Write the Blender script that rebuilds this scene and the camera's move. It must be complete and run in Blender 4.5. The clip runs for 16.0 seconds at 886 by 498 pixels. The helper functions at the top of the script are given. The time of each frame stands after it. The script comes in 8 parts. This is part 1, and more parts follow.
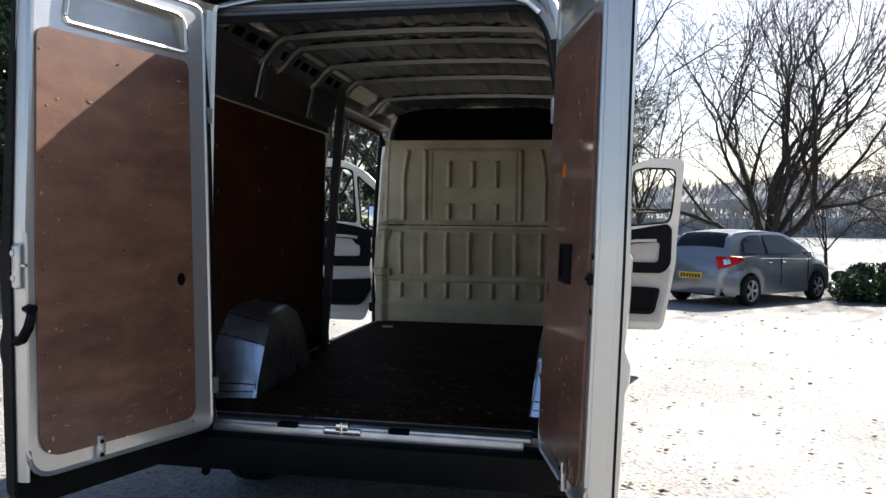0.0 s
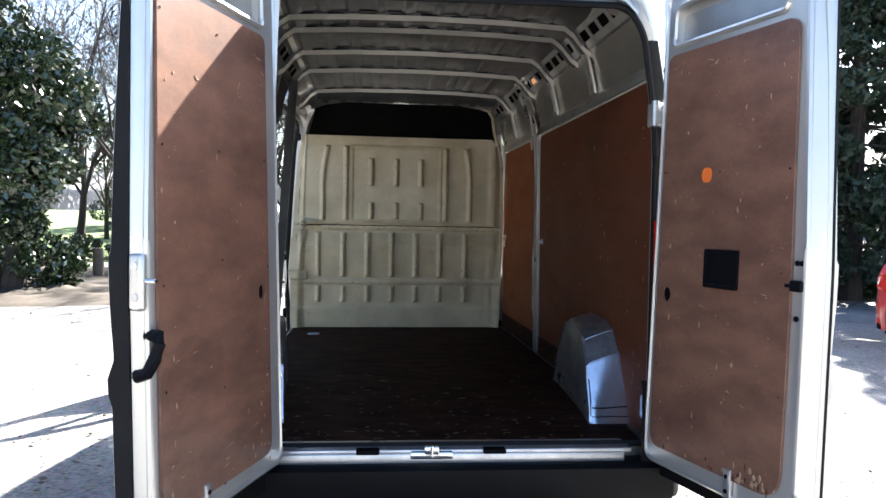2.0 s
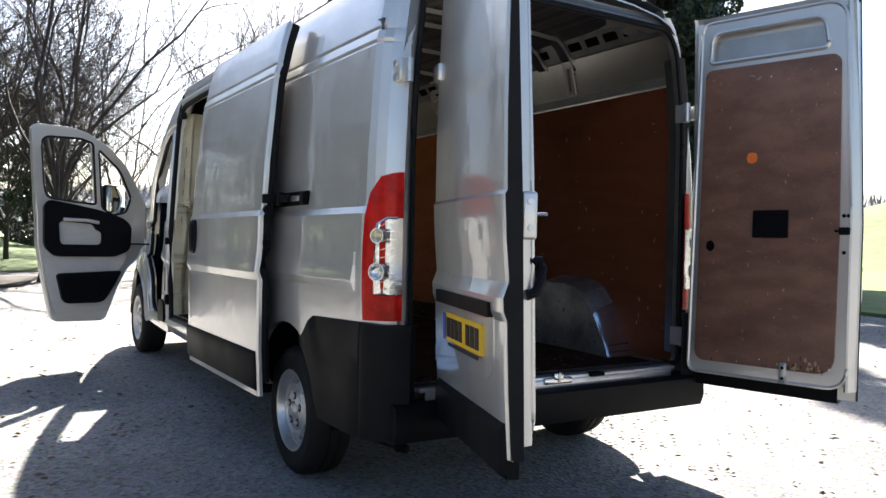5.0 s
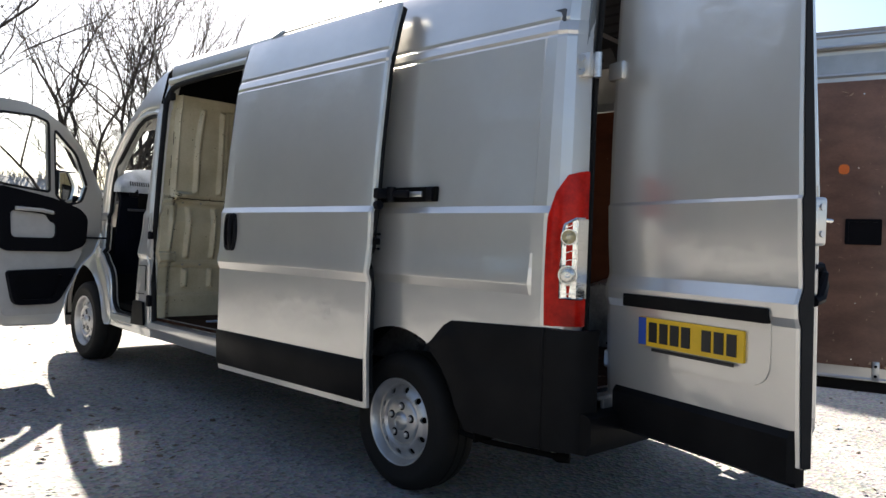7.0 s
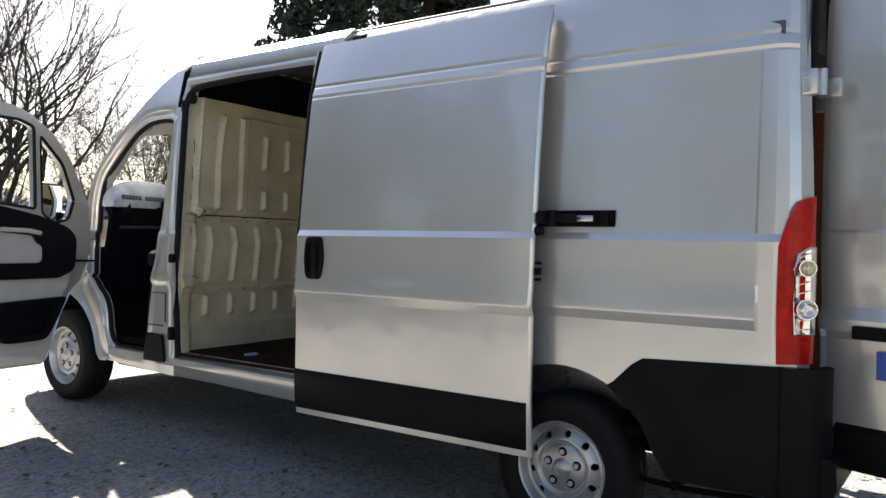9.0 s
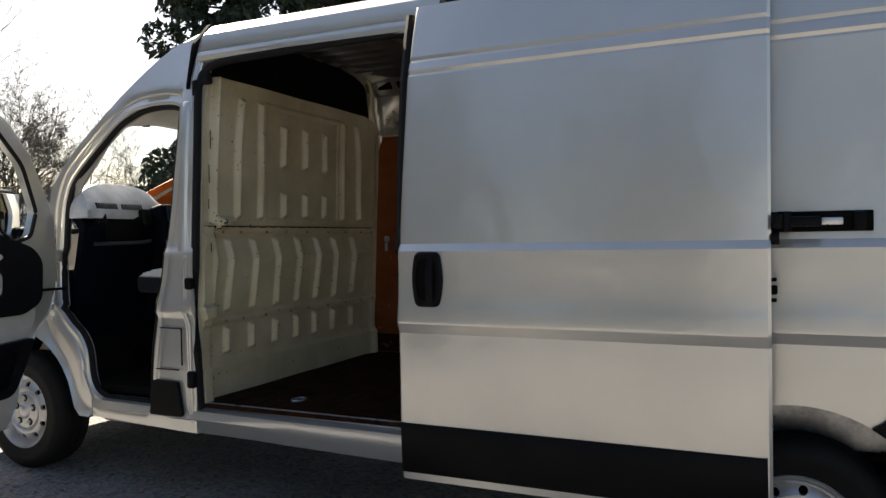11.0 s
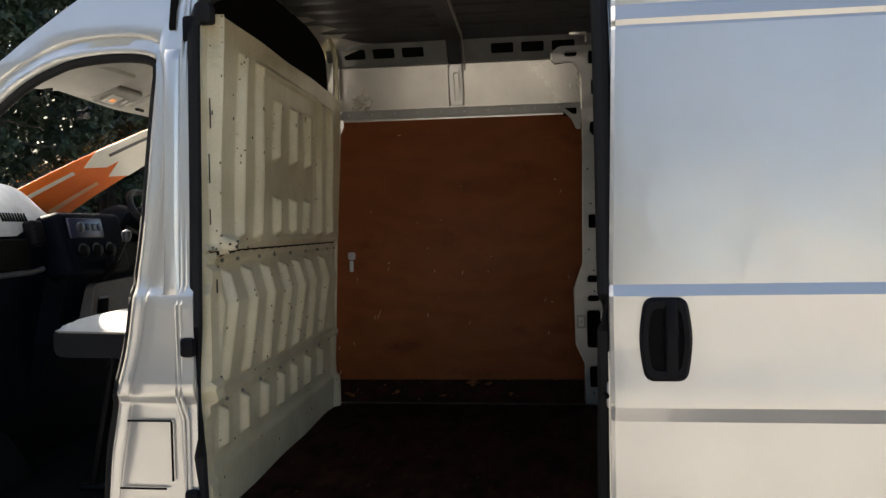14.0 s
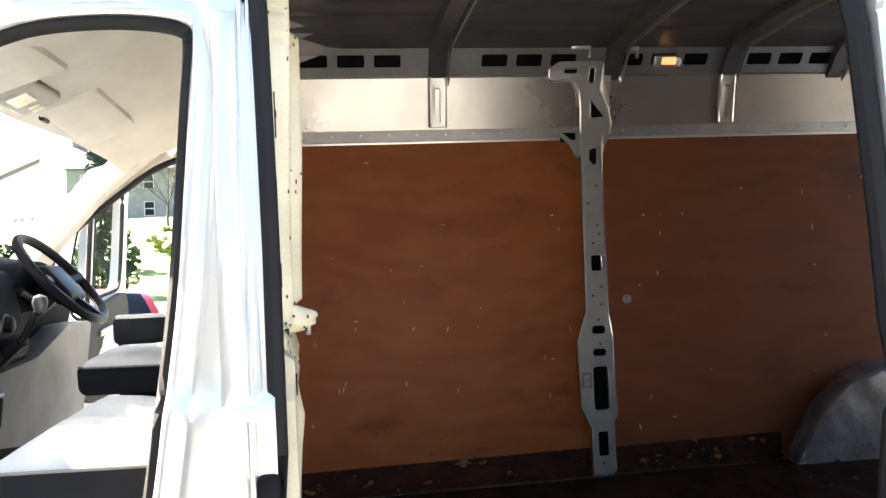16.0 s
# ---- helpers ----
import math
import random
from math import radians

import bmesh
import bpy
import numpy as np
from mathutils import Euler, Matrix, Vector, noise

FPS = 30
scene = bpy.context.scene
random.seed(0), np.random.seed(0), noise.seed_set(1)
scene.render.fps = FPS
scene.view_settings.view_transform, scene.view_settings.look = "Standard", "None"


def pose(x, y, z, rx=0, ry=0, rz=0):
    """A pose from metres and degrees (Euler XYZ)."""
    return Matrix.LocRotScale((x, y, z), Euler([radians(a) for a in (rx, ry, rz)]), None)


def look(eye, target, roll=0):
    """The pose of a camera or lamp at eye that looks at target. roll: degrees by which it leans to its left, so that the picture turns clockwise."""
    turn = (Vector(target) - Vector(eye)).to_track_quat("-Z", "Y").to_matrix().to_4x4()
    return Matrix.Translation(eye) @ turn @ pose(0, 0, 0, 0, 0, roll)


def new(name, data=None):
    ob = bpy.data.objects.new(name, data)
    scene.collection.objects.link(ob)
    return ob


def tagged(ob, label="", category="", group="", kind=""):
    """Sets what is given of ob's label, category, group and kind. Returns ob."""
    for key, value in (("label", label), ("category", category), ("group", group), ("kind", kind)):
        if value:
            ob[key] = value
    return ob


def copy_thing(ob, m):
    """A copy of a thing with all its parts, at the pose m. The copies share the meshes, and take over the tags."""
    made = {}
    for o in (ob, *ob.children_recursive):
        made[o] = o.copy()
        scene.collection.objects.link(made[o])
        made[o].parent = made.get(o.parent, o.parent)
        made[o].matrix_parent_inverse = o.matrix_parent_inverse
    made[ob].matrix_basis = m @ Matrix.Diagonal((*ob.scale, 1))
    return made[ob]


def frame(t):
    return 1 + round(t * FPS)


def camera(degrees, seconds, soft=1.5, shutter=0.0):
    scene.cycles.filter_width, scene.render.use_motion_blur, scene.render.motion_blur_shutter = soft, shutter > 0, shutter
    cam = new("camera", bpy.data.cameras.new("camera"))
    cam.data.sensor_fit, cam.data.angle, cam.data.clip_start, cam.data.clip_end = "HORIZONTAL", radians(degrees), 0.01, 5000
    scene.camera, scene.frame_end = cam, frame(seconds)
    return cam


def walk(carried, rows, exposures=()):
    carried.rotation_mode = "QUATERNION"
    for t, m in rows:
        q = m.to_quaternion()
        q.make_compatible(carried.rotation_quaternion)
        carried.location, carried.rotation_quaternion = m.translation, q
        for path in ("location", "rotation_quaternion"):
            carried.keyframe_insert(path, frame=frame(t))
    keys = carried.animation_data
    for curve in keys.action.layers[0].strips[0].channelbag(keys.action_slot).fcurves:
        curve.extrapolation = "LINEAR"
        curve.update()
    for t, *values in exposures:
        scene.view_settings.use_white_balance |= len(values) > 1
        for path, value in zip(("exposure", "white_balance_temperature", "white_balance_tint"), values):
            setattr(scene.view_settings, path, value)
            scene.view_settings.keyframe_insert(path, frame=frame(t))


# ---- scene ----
cam = camera(59.4, 16.0)
PATH = [
    (0, (1.012, -3.202, 1.432), (0.634, -1.239, 1.369), 0.8),
    (0.5, (0.681, -3.194, 1.445), (0.435, -1.21, 1.39), 1.4),
    (1, (0.354, -3.108, 1.439), (0.247, -1.111, 1.4), 1.7),
    (1.5, (0.023, -3.053, 1.431), (0.064, -1.054, 1.39), 1.3),
    (2, (-0.29, -3.037, 1.437), (-0.098, -1.048, 1.376), 1.0),
    (2.5, (-0.622, -2.989, 1.407), (-0.251, -1.025, 1.345), 1.1),
    (3, (-0.957, -3.075, 1.408), (-0.421, -1.15, 1.34), 0.8),
    (3.2, (-1.14, -3.095, 1.38), (-0.508, -1.198, 1.332), -0.1),
    (5.3, (-2.63, -2.756, 1.173), (-1.522, -1.091, 1.157), 1.7),
    (5.5, (-2.756, -2.682, 1.172), (-1.608, -1.044, 1.157), 1.8),
    (6, (-3.062, -2.455, 1.18), (-1.813, -0.894, 1.156), 1.9),
    (6.5, (-3.322, -2.154, 1.163), (-1.983, -0.668, 1.146), 2.3),
    (7, (-3.482, -1.81, 1.148), (-2.075, -0.389, 1.139), 2.2),
    (7.5, (-3.706, -1.53, 1.153), (-2.229, -0.181, 1.148), 2.2),
    (8, (-3.874, -1.226, 1.173), (-2.338, 0.055, 1.171), 2.1),
    (8.5, (-3.978, -0.89, 1.233), (-2.393, 0.329, 1.219), 1.4),
    (9, (-4.053, -0.53, 1.263), (-2.419, 0.624, 1.251), 1.1),
    (9.2, (-4.091, -0.384, 1.282), (-2.437, 0.74, 1.266), 0.8),
    (11.3, (-3.875, 1.17, 1.361), (-2.046, 1.978, 1.328), -0.7),
    (11.5, (-3.829, 1.321, 1.371), (-1.984, 2.09, 1.335), -0.5),
    (12, (-3.741, 1.629, 1.398), (-1.858, 2.301, 1.349), -0.6),
    (12.5, (-3.63, 1.929, 1.428), (-1.712, 2.493, 1.364), -0.8),
    (13, (-3.48, 2.155, 1.439), (-1.542, 2.646, 1.378), -1.2),
    (13.5, (-3.373, 2.404, 1.456), (-1.41, 2.781, 1.401), -1.3),
    (14, (-3.24, 2.671, 1.486), (-1.256, 2.922, 1.433), -1.2),
    (14.5, (-3.067, 2.941, 1.503), (-1.07, 3.049, 1.459), -1.3),
    (15, (-2.91, 3.213, 1.513), (-0.913, 3.101, 1.478), -1.8),
    (15.5, (-2.723, 3.43, 1.535), (-0.745, 3.135, 1.512), -2.2),
    (16, (-2.49, 3.624, 1.553), (-0.514, 3.318, 1.582), -2.7),
]
# the clip's camera opens up as it nears the shaded interior
EXPOSURES = [(0, 2.02, 6550, 10), (0.5, 2.64, 6550, 10), (1, 2.56, 6550, 10), (1.5, 3.00, 6500, 10), (2.5, 3.47, 6500, 10), (3, 3.50, 6500, 10), (5.5, 2.24, 6790, 10), (6, 2.17, 6840, 10), (6.5, 1.92, 6930, 10), (7, 2.24, 6980, 10), (8.5, 2.41, 7130, 10), (11.5, 1.82, 7480, 10), (12.5, 2.74, 7580, 10), (13.5, 2.81, 7630, 10), (14, 2.70, 7630, 10), (14.5, 3.44, 7480, 10), (15, 3.84, 7430, 10), (16, 4.40, 7280, 10)]
walk(cam, [(t, look(eye, target, roll)) for t, eye, target, roll in PATH], EXPOSURES)

from mathutils.geometry import tessellate_polygon

# ---- light ----
SUN = Vector((0.50, 1.0, 0.879)).normalized()
world = bpy.data.worlds.new("sky")
world.use_nodes = True
scene.world = world
wn = world.node_tree
sky = wn.nodes.new("ShaderNodeTexSky")
sky.sky_type = "NISHITA"
sky.sun_disc = False
sky.sun_elevation = math.asin(SUN.z)
sky.sun_rotation = math.atan2(SUN.x, SUN.y)
sky.dust_density = 2.0
sky.ozone_density = 4.0
wn.nodes["Background"].inputs["Strength"].default_value = 0.05
wn.links.new(sky.outputs[0], wn.nodes["Background"].inputs["Color"])
sun = new("sun", bpy.data.lights.new("sun", "SUN"))
sun.data.energy, sun.data.angle, sun.data.color = 5.0, radians(0.6), (1.0, 0.95, 0.87)
sun.matrix_world = look((0, 0, 30), Vector((0, 0, 30)) - SUN)


# ---- materials ----
def material(name, colour, rough=0.5, metal=0.0, second=None, scale=6.0, fine=80.0, bump=0.0, coat=0.0, amount=0.5,
             stretch=(1, 1, 1), rough_var=0.1, spec=0.5, wear=None, wear_scale=14.0, wear_edge=0.66, figure=0.0, stain=None):
    """A surface with variation at two scales: broad patches, fine grain, and optional worn flecks."""
    m = bpy.data.materials.new(name)
    m.use_nodes = True
    nt = m.node_tree
    b = nt.nodes["Principled BSDF"]
    N, L = nt.nodes.new, nt.links.new
    tc = N("ShaderNodeTexCoord")
    mp = N("ShaderNodeMapping")
    mp.inputs["Scale"].default_value = stretch
    L(tc.outputs["Object"], mp.inputs["Vector"])

    def noise_tex(s, d=6.0, r=0.6):
        n = N("ShaderNodeTexNoise")
        n.inputs["Scale"].default_value, n.inputs["Detail"].default_value, n.inputs["Roughness"].default_value = s, d, r
        L(mp.outputs[0], n.inputs["Vector"])
        return n
    big, small = noise_tex(scale), noise_tex(fine, 4.0)
    mix = N("ShaderNodeMath")
    mix.operation = "MULTIPLY_ADD"
    L(small.outputs["Fac"], mix.inputs[0])
    mix.inputs[1].default_value = 0.35
    L(big.outputs["Fac"], mix.inputs[2])
    ramp = N("ShaderNodeMapRange")
    ramp.inputs["From Min"].default_value, ramp.inputs["From Max"].default_value = 0.5, 0.85
    L(mix.outputs[0], ramp.inputs["Value"])
    col = N("ShaderNodeMixRGB")
    second = second or tuple(c * (1 - 0.3 * amount) for c in colour)
    col.inputs[1].default_value, col.inputs[2].default_value = (*colour, 1), (*second, 1)
    L(ramp.outputs[0], col.inputs[0])
    out = col.outputs[0]
    if figure:
        # wavy wood figure
        wv = N("ShaderNodeTexWave")
        wv.wave_type, wv.bands_direction = "BANDS", "Z"
        for k_, v_ in (("Scale", 0.9), ("Distortion", 22.0), ("Detail", 5.0), ("Detail Scale", 0.8), ("Detail Roughness", 0.6)):
            wv.inputs[k_].default_value = v_
        L(mp.outputs[0], wv.inputs["Vector"])
        fm = N("ShaderNodeMixRGB")
        fm.blend_type = "MULTIPLY"
        fm.inputs[0].default_value = figure
        L(out, fm.inputs[1])
        L(wv.outputs["Color"], fm.inputs[2])
        out = fm.outputs[0]
    if stain:
        sn = noise_tex(1.7, 9.0, 0.65)
        sr = N("ShaderNodeMapRange")
        sr.inputs["From Min"].default_value, sr.inputs["From Max"].default_value = 0.56, 0.74
        L(sn.outputs["Fac"], sr.inputs["Value"])
        sm = N("ShaderNodeMixRGB")
        sm.inputs[2].default_value = (*stain, 1)
        L(out, sm.inputs[1])
        L(sr.outputs[0], sm.inputs[0])
        out = sm.outputs[0]
    if wear:
        wn_ = noise_tex(wear_scale, 8.0, 0.7)
        wr = N("ShaderNodeMapRange")
        wr.inputs["From Min"].default_value, wr.inputs["From Max"].default_value = wear_edge, wear_edge + 0.03
        L(wn_.outputs["Fac"], wr.inputs["Value"])
        wm = N("ShaderNodeMixRGB")
        wm.inputs[2].default_value = (*wear, 1)
        L(out, wm.inputs[1])
        L(wr.outputs[0], wm.inputs[0])
        out = wm.outputs[0]
    L(out, b.inputs["Base Color"])
    rr = N("ShaderNodeMapRange")
    rr.inputs["To Min"].default_value, rr.inputs["To Max"].default_value = max(rough - rough_var, 0.02), min(rough + rough_var, 1)
    L(big.outputs["Fac"], rr.inputs["Value"])
    L(rr.outputs[0], b.inputs["Roughness"])
    b.inputs["Metallic"].default_value, b.inputs["Coat Weight"].default_value = metal, coat
    b.inputs["Coat Roughness"].default_value = 0.04
    b.inputs["Specular IOR Level"].default_value = spec
    if bump:
        bp = N("ShaderNodeBump")
        bp.inputs["Strength"].default_value, bp.inputs["Distance"].default_value = bump, 0.004
        L(small.outputs["Fac"], bp.inputs["Height"])
        L(bp.outputs[0], b.inputs["Normal"])
    return m


def clear_glass(name, tint=(0.96, 0.975, 0.97), rough=0.0):
    m = bpy.data.materials.new(name)
    m.use_nodes = True
    b = m.node_tree.nodes["Principled BSDF"]
    b.inputs["Base Color"].default_value = (*tint, 1)
    b.inputs["Transmission Weight"].default_value, b.inputs["Roughness"].default_value, b.inputs["IOR"].default_value = 1.0, rough, 1.02
    return m


M_SILVER = material("silver_paint", (0.62, 0.61, 0.58), 0.3, 0.62, second=(0.575, 0.565, 0.54), scale=2.5, fine=900, coat=1.0, rough_var=0.05)
def ripple(m, scale, distance):
    """Slight waviness of pressed sheet metal, on top of the finish."""
    nt = m.node_tree
    b = nt.nodes["Principled BSDF"]
    tc, nz, bp = (nt.nodes.new(k) for k in ("ShaderNodeTexCoord", "ShaderNodeTexNoise", "ShaderNodeBump"))
    nz.inputs["Scale"].default_value, nz.inputs["Detail"].default_value = scale, 3.0
    bp.inputs["Strength"].default_value, bp.inputs["Distance"].default_value = 1.0, distance
    nt.links.new(tc.outputs["Object"], nz.inputs["Vector"])
    nt.links.new(nz.outputs["Fac"], bp.inputs["Height"])
    nt.links.new(bp.outputs[0], b.inputs["Normal"])
    nt.links.new(bp.outputs[0], b.inputs["Coat Normal"])


ripple(M_SILVER, 3.5, 0.006)
M_INNER = material("inner_grey_paint", (0.50, 0.50, 0.49), 0.36, 0.8, second=(0.38, 0.38, 0.37), scale=5, fine=300, wear=(0.12, 0.11, 0.1), wear_scale=30, wear_edge=0.74)
M_RAIL = material("grey_primed_rail", (0.32, 0.32, 0.315), 0.38, 0.8, second=(0.22, 0.22, 0.215), scale=5, fine=200, wear=(0.08, 0.075, 0.07), wear_scale=30, wear_edge=0.72)
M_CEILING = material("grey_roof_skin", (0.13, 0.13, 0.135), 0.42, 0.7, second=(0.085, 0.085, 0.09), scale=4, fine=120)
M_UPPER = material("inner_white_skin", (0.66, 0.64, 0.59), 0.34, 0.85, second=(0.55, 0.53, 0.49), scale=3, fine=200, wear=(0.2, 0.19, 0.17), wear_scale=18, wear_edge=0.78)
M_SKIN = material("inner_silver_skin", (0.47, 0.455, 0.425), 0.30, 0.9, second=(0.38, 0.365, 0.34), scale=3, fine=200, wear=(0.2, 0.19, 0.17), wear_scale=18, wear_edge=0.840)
M_CREAM = material("cream_primer", (0.55, 0.49, 0.34), 0.36, 0.0, second=(0.40, 0.345, 0.225), scale=4, fine=120, coat=0.15, wear=(0.10, 0.07, 0.04), wear_scale=24, wear_edge=0.69)
M_PLY = material("varnished_plywood", (0.255, 0.125, 0.080), 0.42, 0.0, second=(0.15, 0.070, 0.046), scale=2.6, fine=60, stretch=(1, 1, 2.2), coat=0.15, figure=0.18, stain=(0.090, 0.040, 0.027), bump=0.06, wear=(0.5, 0.36, 0.24), wear_scale=20, wear_edge=0.735)
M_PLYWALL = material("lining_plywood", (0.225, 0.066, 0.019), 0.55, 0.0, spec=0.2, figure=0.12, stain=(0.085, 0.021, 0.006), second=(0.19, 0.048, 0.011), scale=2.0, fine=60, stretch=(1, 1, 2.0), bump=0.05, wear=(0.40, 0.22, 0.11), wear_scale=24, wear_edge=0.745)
# same plywood in two darker tones: the load space's shade is put into the colour
M_PLYREAR = material("shaded_maroon_plywood", (0.142, 0.042, 0.018), 0.6, 0.0, spec=0.15, figure=0.12, stain=(0.075, 0.021, 0.009), second=(0.13, 0.037, 0.014), scale=2.0, fine=60, stretch=(1, 1, 2.0), bump=0.05, wear=(0.30, 0.17, 0.1), wear_scale=24, wear_edge=0.745)
M_PLYSHADE = material("shaded_lining_plywood", (0.070, 0.022, 0.012), 0.65, 0.0, spec=0.1, figure=0.12, stain=(0.030, 0.010, 0.006), second=(0.046, 0.015, 0.009), scale=2.0, fine=60, stretch=(1, 1, 2.0), bump=0.05, wear=(0.2, 0.11, 0.07), wear_scale=24, wear_edge=0.75)
M_FLOOR = material("worn_floor_plywood", (0.042, 0.0175, 0.0105), 0.6, 0.0, second=(0.010, 0.0045, 0.003), scale=2.6, fine=70, stretch=(2.2, 5, 1), bump=0.12, spec=0.02, wear=(0.10, 0.055, 0.03), wear_scale=5, wear_edge=0.645)
M_KICK = material("stained_kick_strip", (0.040, 0.014, 0.007), 0.65, 0.0, spec=0.08, second=(0.009, 0.004, 0.003), scale=5, fine=60, stretch=(1, 1.6, 3), wear=(0.16, 0.065, 0.025), wear_scale=5, wear_edge=0.60)
M_GALV = material("scuffed_bare_metal", (0.62, 0.63, 0.65), 0.32, 0.85, second=(0.42, 0.43, 0.45), scale=7, fine=150, bump=0.1, rough_var=0.15)
# wheel housing metal in two tones: sky sheen raises the plate's colour
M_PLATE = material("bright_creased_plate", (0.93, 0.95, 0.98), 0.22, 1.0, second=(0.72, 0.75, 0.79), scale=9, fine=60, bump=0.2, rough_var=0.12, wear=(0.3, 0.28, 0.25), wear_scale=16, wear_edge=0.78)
M_ARCH = material("dull_housing_metal", (0.44, 0.45, 0.47), 0.30, 0.8, second=(0.22, 0.22, 0.23), scale=6, fine=50, bump=0.2)
M_PLASTIC = material("black_plastic", (0.0075, 0.0075, 0.008), 0.5, 0.0, second=(0.0045, 0.0045, 0.005), scale=5, fine=500, bump=0.08, spec=0.10)
M_TRIM = material("dark_trim", (0.006, 0.006, 0.008), 0.45, 0.0, spec=0.08, scale=6, fine=300, bump=0.05)
M_RUBBER = material("rubber", (0.008, 0.008, 0.009), 0.7, 0.0, spec=0.2, scale=9, fine=200, bump=0.15)
M_TYRE = material("tyre_rubber", (0.007, 0.007, 0.007), 0.75, 0.0, spec=0.2, second=(0.013, 0.012, 0.011), scale=9, fine=120, bump=0.3)
M_STEEL = material("painted_steel_wheel", (0.55, 0.55, 0.55), 0.34, 0.7, second=(0.42, 0.42, 0.42), scale=10, fine=200)
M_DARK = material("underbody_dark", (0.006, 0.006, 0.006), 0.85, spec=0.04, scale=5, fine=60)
M_RED = material("red_lens", (0.62, 0.014, 0.008), 0.16, 0.0, second=(0.30, 0.006, 0.004), scale=11, fine=70, coat=0.06, spec=0.12)
M_CLEARLENS = material("clear_lens", (0.86, 0.86, 0.83), 0.10, 0.92, second=(0.74, 0.74, 0.71), scale=16, fine=34, coat=0.6, rough_var=0.05, bump=0.6)
M_AMBER = material("amber_bulb_cover", (0.75, 0.66, 0.42), 0.12, 0.6, coat=0.5)
M_YELLOW = material("plate_yellow", (0.82, 0.5, 0.02), 0.4, 0.0, second=(0.76, 0.46, 0.02), scale=30, fine=200)
M_BLUE = material("plate_blue", (0.03, 0.09, 0.4), 0.4)
M_BLACKINK = material("black_ink", (0.012, 0.012, 0.012), 0.45)
M_ORANGE = material("orange_print", (0.95, 0.21, 0.03), 0.5, second=(0.88, 0.18, 0.03), scale=8, fine=100)
M_WHITE = material("white_print", (0.85, 0.85, 0.83), 0.5, second=(0.8, 0.8, 0.78), scale=8, fine=100)
M_PALEREFLECTION = material("pale_orange_reflection", (0.90, 0.50, 0.30), 0.5, scale=8, fine=100)
M_HEADLINER = material("beige_headliner", (0.37, 0.365, 0.35), 0.85, second=(0.32, 0.315, 0.30), scale=6, fine=400, bump=0.1)
M_DASH = material("dark_blue_dash", (0.0035, 0.005, 0.010), 0.6, spec=0.03, second=(0.002, 0.003, 0.006), scale=6, fine=350, bump=0.1)
# pale blue-grey: sun and sky glare on the dash top put into its colour
M_DASHTOP = material("sun_glare_dash_top", (0.5, 0.54, 0.6), 0.45, second=(0.27, 0.3, 0.34), scale=6, fine=350, bump=0.1)
M_SEAT = material("pale_grey_seat_fabric", (0.5, 0.52, 0.52), 0.85, second=(0.42, 0.43, 0.43), scale=12, fine=500, bump=0.25)
M_SEATDARK = material("dark_seat_fabric", (0.010, 0.011, 0.014), 0.9, spec=0.15, scale=12, fine=500, bump=0.25)
M_DOORTRIM = material("pale_door_trim", (0.52, 0.5, 0.47), 0.6, second=(0.46, 0.44, 0.41), scale=10, fine=400, bump=0.1)
M_CHROME = material("bright_metal", (0.75, 0.75, 0.74), 0.18, 1.0, scale=20, fine=200)
M_MIRROR = material("mirror_glass", (0.9, 0.92, 0.92), 0.02, 1.0, second=(0.89, 0.91, 0.91), rough_var=0.0)
M_CHIP = material("bare_wood_chip", (0.48, 0.33, 0.21), 0.7, second=(0.36, 0.22, 0.13), scale=30, fine=200)
M_SCUFF = material("scuffed_wood", (0.13, 0.090, 0.058), 0.8, second=(0.08, 0.055, 0.035), scale=12, fine=120)
M_RUST = material("rusty_stain", (0.16, 0.045, 0.014), 0.8, second=(0.035, 0.014, 0.008), scale=14, fine=120)
M_SPECK = material("rust_speck", (0.05, 0.03, 0.02), 0.8, second=(0.02, 0.014, 0.01), scale=30, fine=200)
M_GLASS = clear_glass("window_glass")


def glow(name, colour, strength):
    m = bpy.data.materials.new(name)
    m.use_nodes = True
    b = m.node_tree.nodes["Principled BSDF"]
    b.inputs["Base Color"].default_value = (*colour, 1)
    b.inputs["Emission Color"].default_value, b.inputs["Emission Strength"].default_value = (*colour, 1), strength
    return m


M_LAMP = glow("lit_interior_lamp", (1.0, 0.42, 0.17), 0.07)


# ---- building helpers ----
def part(name, bm, mats, parent=None, label="", smooth=35):
    me = bpy.data.meshes.new(name)
    bmesh.ops.recalc_face_normals(bm, faces=bm.faces[:])
    bm.to_mesh(me)
    bm.free()
    for m in (mats if isinstance(mats, (list, tuple)) else [mats]):
        me.materials.append(m)
    if smooth:
        for p in me.polygons:
            p.use_smooth = True
        me.set_sharp_from_angle(angle=radians(smooth))
    ob = new(name, me)
    if parent is not None:
        ob.parent = parent
    if label:
        ob["label"] = label
    return ob


def raw(name, verts, faces, mats, parent=None, label="", smooth=0):
    me = bpy.data.meshes.new(name)
    me.from_pydata(verts, [], faces)
    for m in (mats if isinstance(mats, (list, tuple)) else [mats]):
        me.materials.append(m)
    if smooth:
        me.shade_smooth()
        me.set_sharp_from_angle(angle=radians(smooth))
    ob = new(name, me)
    if parent is not None:
        ob.parent = parent
    if label:
        ob["label"] = label
    return ob


def thing(name, at, label, category, group="", kind=""):
    ob = new(name)
    ob.matrix_world = at if isinstance(at, Matrix) else Matrix.Translation(at)
    return tagged(ob, label, category, group, kind)


